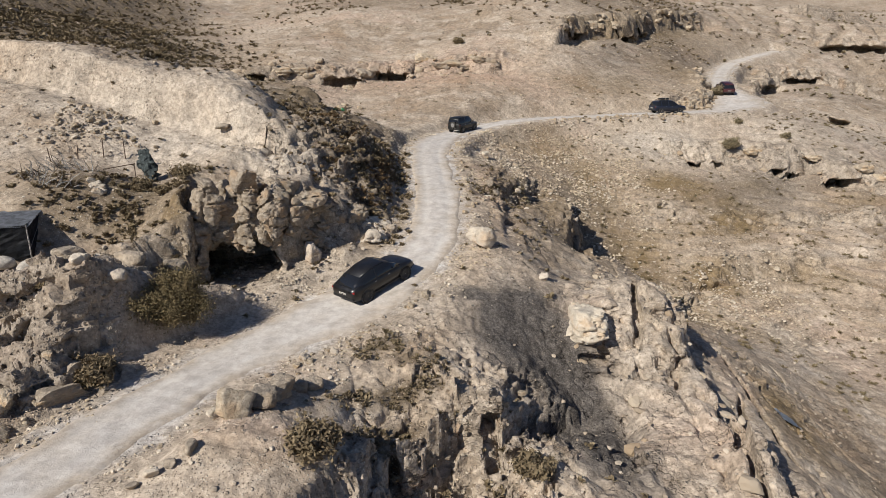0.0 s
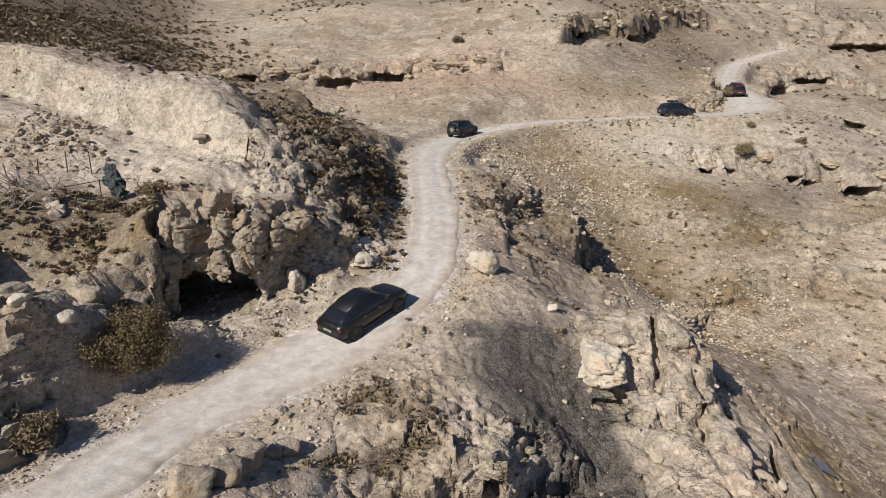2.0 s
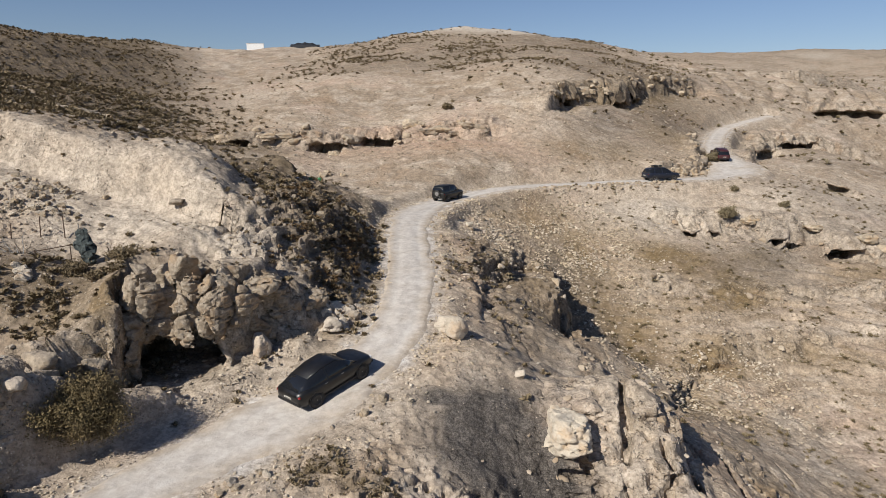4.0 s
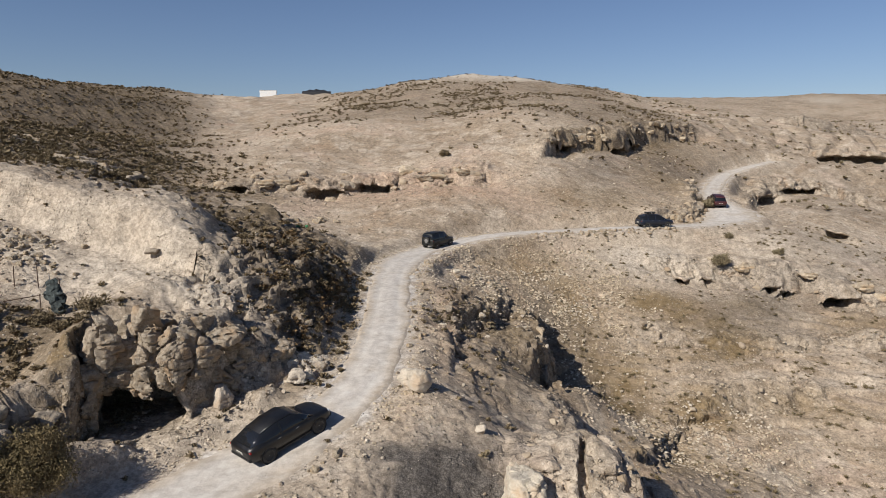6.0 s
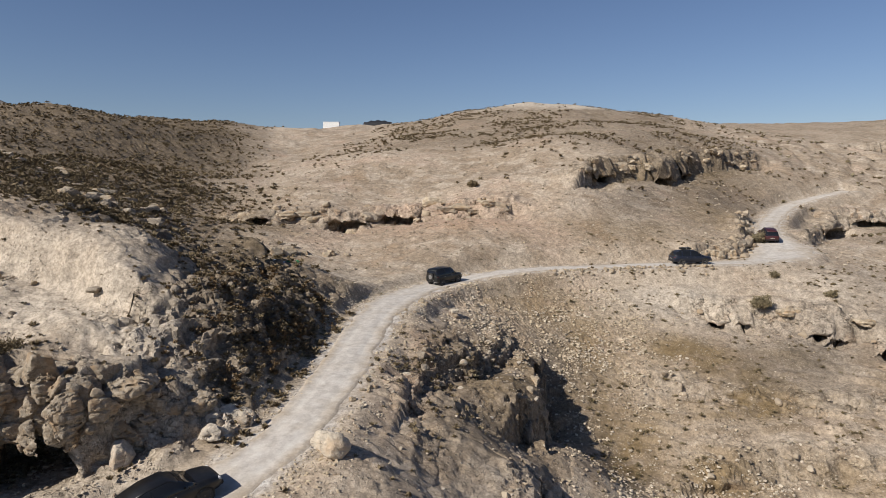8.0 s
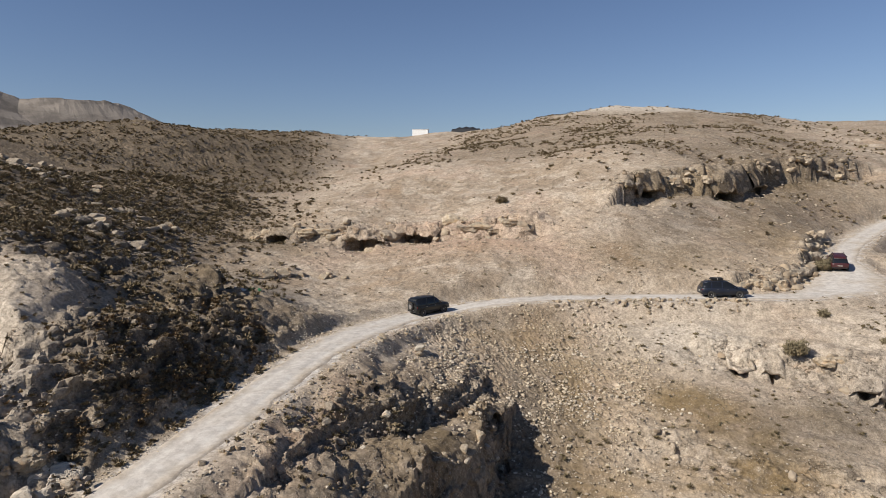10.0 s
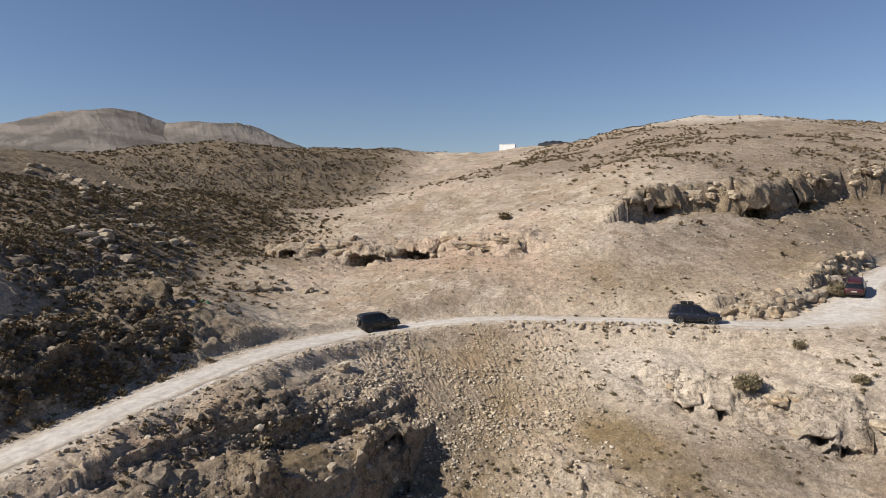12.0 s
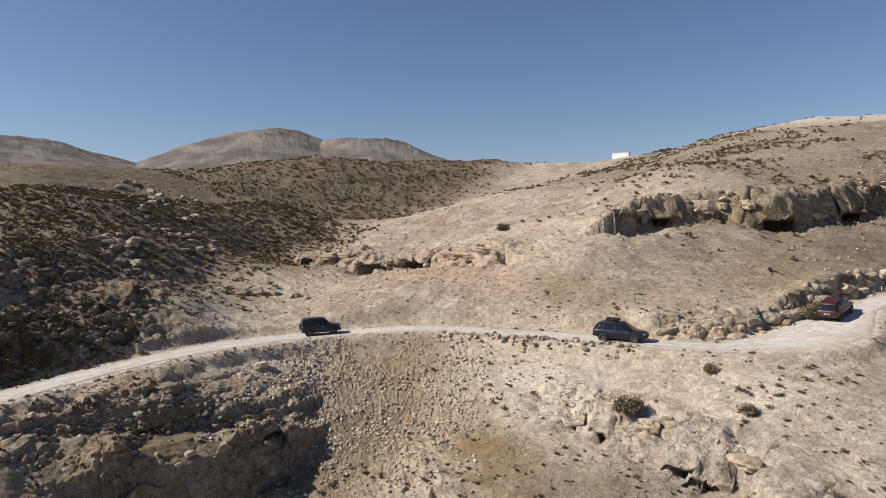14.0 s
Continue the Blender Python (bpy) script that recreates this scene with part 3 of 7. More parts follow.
def ground_material():
    n = Nodes("desert_ground")
    big, mid, fine, grit = n.noise(0.045, 3), n.noise(0.35, 5, 0.6), n.noise(2.6, 6, 0.65), n.noise(14, 4, 0.6)
    col = n.mix(n.ramp(big, 0.38, 0.62), SOIL_A, SOIL_B)
    col = n.mix(n.ramp(mid, 0.40, 0.72), col, SOIL_C)
    patch, tone = n.noise(0.13, 5, 0.65), n.noise(0.09, 4, 0.6)
    col = n.mix(n.math("MULTIPLY", n.ramp(patch, 0.52, 0.66), 0.55), col, (0.29, 0.205, 0.13))
    col = n.mix(n.math("MULTIPLY", n.ramp(tone, 0.52, 0.68), 0.45), col, (0.45, 0.33, 0.25))
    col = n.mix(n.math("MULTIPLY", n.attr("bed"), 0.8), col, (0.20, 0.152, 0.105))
    col = n.mix(n.math("MULTIPLY", n.attr("rock"), 0.8), col, n.mix(n.ramp(n.noise(1.1, 6, 0.7), 0.36, 0.6), ROCK_A, ROCK_B))
    col = n.mix(n.math("MULTIPLY", n.attr("rock"), n.math("MULTIPLY", n.ramp(n.noise(0.5, 3), 0.55, 0.7), 0.5)), col, (0.40, 0.26, 0.15))
    # rust brown soil, with shade of bank, spur and hill ledge mixed in
    col = n.mix(n.math("MULTIPLY", n.attr("rust"), n.ramp(mid, 0.24, 0.52)), col, (0.205, 0.145, 0.075))
    col = n.mix(n.math("MULTIPLY", n.attr("pink"), n.ramp(n.noise(0.6, 5, 0.65), 0.3, 0.6, 0.2, 0.75)), col, (0.44, 0.305, 0.225))
    col = n.mix(n.math("MULTIPLY", n.attr("pale"), n.ramp(fine, 0.25, 0.5, 0.55, 1.0)), col, PALE)
    litter = n.math("MULTIPLY", n.attr("scrub"), n.ramp(n.noise(0.8, 6, 0.7), 0.3, 0.56, 0.65, 1.0))
    col = n.mix(litter, col, n.mix(n.ramp(fine, 0.4, 0.6), (0.10, 0.076, 0.049), (0.205, 0.156, 0.103)))
    # cracks and pits in the bare rock, and runs of darker soil on the slopes
    vein = n.tree.nodes.new("ShaderNodeMath")
    vein.operation = "ABSOLUTE"
    n.link(n.math("SUBTRACT", n.noise(0.8, 4, 0.55, (1.0, 1.0, 2.0)), 0.5), vein.inputs[0])
    gap = n.math("MULTIPLY", n.ramp(vein.outputs[0], 0.03, 0.0), n.math("MULTIPLY", n.attr("rock"), n.ramp(n.noise(0.5, 3), 0.45, 0.6)))
    # crevice shade put into the colour along the cracks
    col = n.mix(n.math("MULTIPLY", gap, 0.6), col, (0.10, 0.075, 0.05))
    # loose stones, lighter and darker than the soil
    v = n.add("ShaderNodeTexVoronoi", Vector=n.coords(), Scale=3.2)
    bare = n.math("SUBTRACT", 1.0, n.math("MULTIPLY", n.attr("pale"), 0.75))
    chip = n.math("MULTIPLY", bare, n.math("MULTIPLY", n.ramp(v.outputs["Distance"], 0.30, 0.18), n.ramp(n.noise(0.25, 5, 0.65), 0.48, 0.6)))
    col = n.mix(n.math("MULTIPLY", chip, 0.8), col, n.mix(n.ramp(n.add("ShaderNodeSeparateColor", Color=v.outputs["Color"]).outputs[0], 0.2, 0.9), (0.17, 0.13, 0.09), (0.60, 0.53, 0.43)))
    v2 = n.add("ShaderNodeTexVoronoi", Vector=n.coords(), Scale=9.0)
    chip2 = n.math("MULTIPLY", bare, n.math("MULTIPLY", n.ramp(v2.outputs["Distance"], 0.34, 0.22), n.ramp(n.noise(0.4, 6, 0.7), 0.43, 0.54)))
    col = n.mix(n.math("MULTIPLY", chip2, 0.75), col, n.mix(n.ramp(n.add("ShaderNodeSeparateColor", Color=v2.outputs["Color"]).outputs[1], 0.2, 0.8), (0.21, 0.165, 0.12), (0.62, 0.55, 0.45)))
    # dark gravel, and the painted shade that shares its grey
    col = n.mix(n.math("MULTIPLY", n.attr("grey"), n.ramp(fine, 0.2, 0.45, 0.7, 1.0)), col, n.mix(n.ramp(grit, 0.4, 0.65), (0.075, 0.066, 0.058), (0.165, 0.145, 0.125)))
    col = n.mix(n.math("MULTIPLY", n.attr("sand"), 0.75), col, n.mix(n.ramp(fine, 0.35, 0.65), [c * 0.86 for c in SAND], SAND))
    col = n.mix(n.attr("road"), col, n.mix(n.ramp(fine, 0.35, 0.65), ROAD_A, ROAD_B))
    # haze over the far hills, mixed in as a darker grey
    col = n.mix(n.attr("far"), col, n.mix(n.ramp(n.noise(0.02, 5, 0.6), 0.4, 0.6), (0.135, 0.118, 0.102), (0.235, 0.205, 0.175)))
    col = n.mix(0.42, col, n.mix(n.ramp(n.noise(1.5, 5, 0.7), 0.34, 0.64), (0.22, 0.215, 0.21), (0.68, 0.68, 0.68)), "OVERLAY")
    col = n.mix(0.42, col, n.mix(n.ramp(n.noise(5.0, 4, 0.7), 0.36, 0.6), (0.24, 0.23, 0.22), (0.70, 0.70, 0.70)), "OVERLAY")
    rest = n.math("SUBTRACT", 1.0, n.math("MULTIPLY", n.attr("road"), 0.8))
    return n.finish(col, 0.95, ((n.math("MULTIPLY", fine, rest), 0.13, 0.65), (n.math("MULTIPLY", n.attr("rock"), n.noise(1.1, 4, 0.6)), 0.4, 0.7), (n.math("SUBTRACT", 1.0, gap), 0.2, 0.7), (grit, 0.03, 0.5), (chip, 0.16, 0.8), (chip2, 0.08, 0.8)), spec=0.12)


def road_material():
    n = Nodes("dusty_road")
    fine, grit = n.noise(2.2, 6, 0.65), n.noise(16, 4, 0.65)
    rut = n.attr("rut")
    col = n.mix(n.ramp(fine, 0.35, 0.65), ROAD_A, ROAD_B)
    col = n.mix(n.math("MULTIPLY", n.math("MULTIPLY", rut, n.ramp(n.noise(0.5, 4, 0.6), 0.3, 0.6, 0.4, 1.0)), 0.7), col, (0.56, 0.52, 0.465))
    col = n.mix(n.math("MULTIPLY", n.ramp(n.noise(0.22, 3), 0.5, 0.7), 0.6), col, (0.40, 0.33, 0.25))
    col = n.mix(n.math("MULTIPLY", n.attr("edge"), n.ramp(n.noise(0.9, 5, 0.65), 0.25, 0.6, 0.35, 1.0)), col, n.mix(n.ramp(fine, 0.35, 0.65), [c * 0.86 for c in SAND], SAND))
    col = n.mix(0.35, col, n.mix(n.ramp(n.noise(1.5, 6, 0.75), 0.36, 0.62), (0.30, 0.29, 0.28), (0.64, 0.64, 0.64)), "OVERLAY")
    v = n.add("ShaderNodeTexVoronoi", Vector=n.coords(), Scale=11.0)
    chip = n.math("MULTIPLY", n.ramp(v.outputs["Distance"], 0.3, 0.16), n.ramp(n.noise(1.2, 4, 0.6), 0.5, 0.66))
    col = n.mix(n.math("MULTIPLY", chip, 0.5), col, (0.34, 0.30, 0.26))
    return n.finish(col, 0.95, ((fine, 0.10, 0.4), (grit, 0.03, 0.4), (chip, 0.05, 0.4)), spec=0.1)


def rock_material(name, a, b, stain):
    n = Nodes(name)
    big, fine, grit = n.noise(0.8, 4, 0.6), n.noise(3.5, 7, 0.7), n.noise(18, 4, 0.6)
    layer = n.noise(2.2, 5, 0.6, (0.5, 0.5, 3.0))
    col = n.mix(n.ramp(fine, 0.36, 0.64), a, b)
    col = n.mix(n.math("MULTIPLY", n.ramp(big, 0.48, 0.66), 0.7), col, stain)
    col = n.mix(n.math("MULTIPLY", n.ramp(layer, 0.56, 0.68), 0.45), col, [c * 0.55 for c in a])
    info = n.tree.nodes.new("ShaderNodeObjectInfo")
    col = n.mix(0.5, col, n.mix(info.outputs["Random"], (0.38, 0.38, 0.38), (0.62, 0.60, 0.57)), "OVERLAY")
    crack = n.add("ShaderNodeTexVoronoi", Vector=n.coords(), Scale=0.9)
    crack.feature = "DISTANCE_TO_EDGE"
    edge = n.ramp(crack.outputs["Distance"], 0.0, 0.05)
    return n.finish(col, 0.93, ((layer, 0.25, 0.5), (edge, 0.08, 0.25), (fine, 0.22, 0.6), (grit, 0.05, 0.5)), spec=0.15)


def island_material(name, a, b, c, rough=0.9, spec=0.1):
    """Colour that differs from piece to piece of one mesh."""
    n = Nodes(name)
    geo = n.tree.nodes.new("ShaderNodeNewGeometry")
    col = n.mix(geo.outputs["Random Per Island"], a, b)
    col = n.mix(n.math("MULTIPLY", n.ramp(n.noise(0.25, 3), 0.4, 0.65), 0.7), col, c)
    return n.finish(col, rough, ((n.noise(9, 4, 0.6), 0.05, 0.4),), spec=spec)


def plain_material(name, colour, rough=0.6, metal=0.0, spec=0.4, vary=0.25, scale=6.0):
    n = Nodes(name)
    col = n.mix(n.ramp(n.noise(scale, 5, 0.6), 0.35, 0.65), [c * (1 - vary) for c in colour], [min(1, c * (1 + vary)) for c in colour])
    return n.finish(col, rough, ((n.noise(scale * 5, 3), 0.01, 0.25),), metal, spec)


def paint_material(name, colour, dust=0.25):
    """Car paint under a film of road dust."""
    n = Nodes(name)
    d = n.math("MULTIPLY", n.ramp(n.noise(1.6, 5, 0.6), 0.3, 0.75), dust)
    mat = n.finish(n.mix(d, colour, (0.30, 0.26, 0.21)), n.ramp(n.noise(2.2, 4), 0.3, 0.7, 0.28, 0.45), (), 0.0, 0.5)
    n.shader.inputs["Coat Weight"].default_value = 0.12
    n.shader.inputs["Coat Roughness"].default_value = 0.2
    return mat


M_GROUND = ground_material()
M_ROAD = road_material()
M_ROCK = rock_material("limestone", (0.35, 0.285, 0.205), (0.53, 0.45, 0.345), (0.46, 0.32, 0.19))
M_ROCK_GREY = rock_material("weathered_limestone", (0.25, 0.21, 0.165), (0.43, 0.365, 0.285), (0.33, 0.25, 0.17))
M_ROCK_PALE = rock_material("pale_limestone", (0.50, 0.43, 0.34), (0.62, 0.55, 0.45), (0.52, 0.38, 0.25))
M_BLUFF = rock_material("ochre_limestone", (0.27, 0.215, 0.152), (0.46, 0.388, 0.30), (0.42, 0.285, 0.165))
M_STONES = island_material("loose_stones", (0.24, 0.19, 0.14), (0.53, 0.46, 0.365), (0.38, 0.30, 0.215))
M_SCREE = island_material("pale_scree", (0.30, 0.245, 0.175), (0.62, 0.54, 0.43), (0.50, 0.40, 0.27))
M_CRAG = island_material("crag_limestone", (0.25, 0.20, 0.145), (0.46, 0.385, 0.29), (0.36, 0.265, 0.17))
M_SCRUB = island_material("dry_scrub", (0.11, 0.083, 0.05), (0.27, 0.21, 0.128), (0.18, 0.137, 0.08))
M_SCRUB_OLIVE = island_material("olive_brown_scrub", (0.115, 0.09, 0.05), (0.26, 0.205, 0.12), (0.17, 0.13, 0.072))
M_SCRUB_RUST = island_material("rust_brown_scrub", (0.10, 0.066, 0.036), (0.24, 0.165, 0.09), (0.16, 0.105, 0.055))
M_SCRUB_GREEN = island_material("grey_green_scrub", (0.14, 0.118, 0.072), (0.29, 0.24, 0.15), (0.20, 0.155, 0.092))
M_LEAF = island_material("olive_leaf", (0.11, 0.086, 0.042), (0.22, 0.172, 0.092), (0.145, 0.108, 0.058))
M_TWIG = plain_material("dry_wood", (0.16, 0.125, 0.09), 0.9, vary=0.4, scale=12)
M_GREYWOOD = plain_material("weathered_wood", (0.30, 0.28, 0.25), 0.9, vary=0.4, scale=12)
M_IRON = plain_material("rusty_iron", (0.10, 0.065, 0.045), 0.8, 0.3, vary=0.4, scale=14)
M_CLOTH = plain_material("dark_green_cloth", (0.05, 0.06, 0.058), 0.95, vary=0.5, scale=5)
M_TARP = plain_material("black_tarpaulin", (0.018, 0.019, 0.022), 0.7, vary=0.5, scale=3)
M_TARP_TOP = plain_material("faded_grey_tarpaulin", (0.20, 0.21, 0.23), 0.75, vary=0.3, scale=3)
M_SACK = plain_material("dusty_sacking", (0.42, 0.38, 0.32), 0.95, vary=0.2, scale=8)
M_SLAB = plain_material("concrete_slab", (0.50, 0.46, 0.40), 0.9, vary=0.2, scale=5)
M_SHEET = plain_material("blue_grey_plastic_sheet", (0.38, 0.42, 0.46), 0.5, vary=0.25, scale=3)
M_WHITE = plain_material("white_painted_panel", (0.78, 0.78, 0.76), 0.6, vary=0.06, scale=2)
M_GREENJUNK = plain_material("green_plastic", (0.06, 0.22, 0.10), 0.6, vary=0.3)
M_TYRE = plain_material("dusty_rubber", (0.045, 0.042, 0.038), 0.9, vary=0.4)
M_RIM = plain_material("grey_alloy", (0.34, 0.33, 0.32), 0.45, 0.7, vary=0.15)
M_TRIM = plain_material("black_trim", (0.016, 0.016, 0.017), 0.55, vary=0.3)
M_LAMP_RED = plain_material("red_lamp_glass", (0.28, 0.02, 0.02), 0.25, vary=0.1)
M_LAMP_CLEAR = plain_material("clear_lamp_glass", (0.55, 0.55, 0.55), 0.15, vary=0.1)
M_PLATE = plain_material("number_plate", (0.62, 0.60, 0.52), 0.5, vary=0.05)
M_BAR = plain_material("plate_bar", (0.05, 0.05, 0.05), 0.6, vary=0.1)
_g = Nodes("tinted_car_glass")
M_GLASS = _g.finish((0.012, 0.013, 0.015), 0.08, (), 0.0, 0.5)
M_BLACK = paint_material("black_car_paint", (0.005, 0.005, 0.0055), 0.03)
M_BLUE = paint_material("dark_blue_car_paint", (0.008, 0.012, 0.024), 0.04)
M_MAROON = paint_material("maroon_car_paint", (0.050, 0.009, 0.011), 0.06)
M_GREENBLACK = paint_material("dark_green_black_car_paint", (0.005, 0.006, 0.0055), 0.03)


# ---- mesh helpers ----
def mesh_ob(name, verts, faces, mat, smooth_faces=False, parent=None):
    me = bpy.data.meshes.new(name)
    me.from_pydata([tuple(v) for v in verts], [], faces)
    me.materials.append(mat)
    if smooth_faces:
        me.polygons.foreach_set("use_smooth", [True] * len(me.polygons))
    me.update()
    ob = new(name, me)
    if parent:
        ob.parent = parent
    return ob


def array_ob(name, co, quads, mat, smooth_faces=True):
    """A large mesh straight from arrays: co (n, 3), quads (m, 3 or 4)."""
    me = bpy.data.meshes.new(name)
    k = quads.shape[1]
    me.vertices.add(len(co))
    me.vertices.foreach_set("co", np.ascontiguousarray(co, np.float32).ravel())
    me.loops.add(quads.size)
    me.loops.foreach_set("vertex_index", np.ascontiguousarray(quads, np.int32).ravel())
    me.polygons.add(len(quads))
    me.polygons.foreach_set("loop_start", np.arange(0, quads.size, k, dtype=np.int32))
    me.polygons.foreach_set("loop_total", np.full(len(quads), k, np.int32))
    me.polygons.foreach_set("use_smooth", np.full(len(quads), smooth_faces))
    me.materials.append(mat)
    me.update(calc_edges=True)
    me.validate()
    return new(name, me)


def part(name, bm, material, parent, label=""):
    """Link a bmesh as one mesh object under a thing or part."""
    me = bpy.data.meshes.new(name)
    bm.to_mesh(me)
    bm.free()
    me.materials.append(material)
    ob = new(name, me)
    ob.parent = parent
    return tagged(ob, label)


def height(x, y):
    return land(np.atleast_1d(np.asarray(x, float)), np.atleast_1d(np.asarray(y, float)))[0]


def zat(x, y):
    return float(height(x, y)[0])


# ---- ground: one sheet from under the camera to the horizon ----
HUB = (20.0, -25.0)
fine_turn = np.radians(np.concatenate([np.arange(90 - 41, 90 - 2, 0.18), np.arange(90 - 2, 90 + 40, 0.135), np.arange(90 + 40, 90 + 80, 0.32)]))
rest_turn = np.linspace(fine_turn[-1], fine_turn[0] + 2 * np.pi, 60)[1:-1]
turns = np.concatenate([fine_turn, rest_turn])
rings = np.concatenate([np.arange(2, 32, 3.0), np.arange(32, 44, 0.2), np.arange(44, 100, 0.145), np.arange(100, 138, 0.23), 138 * 1.0055 ** np.arange(160), 138 * 1.0055 ** 160 * 1.02 ** np.arange(124)])
RR, TT = np.meshgrid(rings, turns, indexing="ij")
gx, gy = (HUB[0] + RR * np.cos(TT)).ravel(), (HUB[1] + RR * np.sin(TT)).ravel()
gz, cover = land(gx, gy, True, True)


def shatter(x, y, z, rock):
    """Push broken rock sideways as well, so that faces get ledges and overhangs."""
    out = []
    for k, s in ((0, 1.0), (1, 1.0), (2, 0.35)):
        o = 31.7 * k
        push = 0.55 * value3(x * 0.6 + o, y * 0.6, z * 0.9, 200 + k) + 0.34 * value3(x * 1.5, y * 1.5 + o, z * 1.5, 210 + k) + 0.08 * value3(x * 4, y * 4 + o, z * 4, 220 + k)
        out.append(rock * s * push)
    return x + out[0], y + out[1], z + out[2]


gx, gy, gz = shatter(gx, gy, gz, cover["rock"] * smooth(170, 120, np.hypot(gx - 10, gy - 40)))
nr, nt = RR.shape
i, j = np.meshgrid(np.arange(nr - 1), np.arange(nt), indexing="ij")
j2 = (j + 1) % nt
quads = np.stack([i * nt + j, (i + 1) * nt + j, (i + 1) * nt + j2, i * nt + j2], -1).reshape(-1, 4)
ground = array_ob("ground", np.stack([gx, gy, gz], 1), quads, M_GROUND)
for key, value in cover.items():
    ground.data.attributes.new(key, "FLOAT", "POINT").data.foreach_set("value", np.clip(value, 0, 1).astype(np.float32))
broken = np.clip(0.7 * cover["rubble"] + 0.3 * cover["scrub"], 0, 1)[quads].mean(axis=1) < 0.25
ground.data.polygons.foreach_set("use_smooth", broken)
tagged(ground, "dry stony desert hillside of pale limestone and soil", "ground", kind="structure")


# ---- roofs over the caves: the same rock carried on over each hollow ----
def cave_roof(key, step):
    cx, cy, way, wide, deep, face, _ = HOLLOWS[key]
    floor, c, s = CAVES[key], math.cos(radians(way)), math.sin(radians(way))
    v = np.arange(-wide / 2 - 0.8, wide / 2 + 0.8 + step, step)
    far = np.arange(0, 1.0001, step / (deep + 1.6))
    # the lip hangs where the rock stands high enough over the floor
    tall = MOUTHS.get(key, 1.45) + 0.5 * fbm(v + cx, v * 0 + cy, 1.1, 3, 230)
    us = np.arange(-1.4, 2.6, 0.1)
    G = land((cx + us[:, None] * c - v[None, :] * s).ravel(), (cy + us[:, None] * s + v[None, :] * c).ravel(), False)[0].reshape(len(us), len(v))
    high = G > floor + tall[None, :]
    lip = np.where(high.any(axis=0), us[np.argmax(high, axis=0)], 2.0)
    lip = np.convolve(np.pad(lip, 2, "edge"), np.ones(5) / 5, "valid")
    U = lip[None, :] + far[:, None] * (deep + 0.9 - lip)[None, :]
    V = np.broadcast_to(v, U.shape)
    X, Y = cx + U * c - V * s, cy + U * s + V * c
    top, cov = land(X.ravel(), Y.ravel(), False)
    x, y, top = shatter(X.ravel(), Y.ravel(), top, cov["rock"] * smooth(170, 120, np.hypot(X.ravel() - 10, Y.ravel() - 40)))
    x, y, top = x.reshape(U.shape), y.reshape(U.shape), top.reshape(U.shape)
    edge = np.maximum(smooth(wide / 2 + 0.25, wide / 2 + 0.8, np.abs(V)), smooth(deep + 0.3, deep + 0.9, U))
    top = top + 0.03 - 0.6 * edge
    jut = 0.55 * (1 - far[:, None]) ** 5
    X, Y, x, y = X - jut * c, Y - jut * s, x - jut * c, y - jut * s
    room = MOUTHS.get(key, 1.45) + 0.05 + 0.4 * fbm(X.ravel(), Y.ravel(), 1.2, 3, 231).reshape(U.shape)
    under = np.minimum(top - 0.3, floor + room * (1 - 0.5 * (np.abs(V) / (wide / 2 + 0.8)) ** 3) * (1 - 0.3 * far[:, None]))
    n, m = U.shape
    rows = [np.stack([X, Y, under], -1)[k] for k in range(n - 1, -1, -1)]
    front = np.stack([x[0] - 0.12 * c, y[0] - 0.12 * s, (under[0] + 0.6 * (top[0] - under[0]))], -1)
    rows += [front] + [np.stack([x, y, top], -1)[k] for k in range(n)]
    co = np.concatenate(rows)
    a, b = np.meshgrid(np.arange(2 * n), np.arange(m - 1), indexing="ij")
    q = np.stack([a * m + b, a * m + b + 1, (a + 1) * m + b + 1, (a + 1) * m + b], -1).reshape(-1, 4)
    ob = array_ob("cave_roof", co, q, M_GROUND, True)
    for name, value in cov.items():
        g = np.clip(value, 0, 1).reshape(n, m)
        ob.data.attributes.new(name, "FLOAT", "POINT").data.foreach_set("value", np.concatenate([g[::-1].ravel(), g[0], g.ravel()]).astype(np.float32))
    return tagged(ob, "limestone roof hanging over a dark hollow", "rock overhang", kind="structure")


for key, (cx, cy, *_) in HOLLOWS.items():
    if key != "road cave":
        cave_roof(key, 0.13 if math.hypot(cx, cy) < 75 else 0.25)


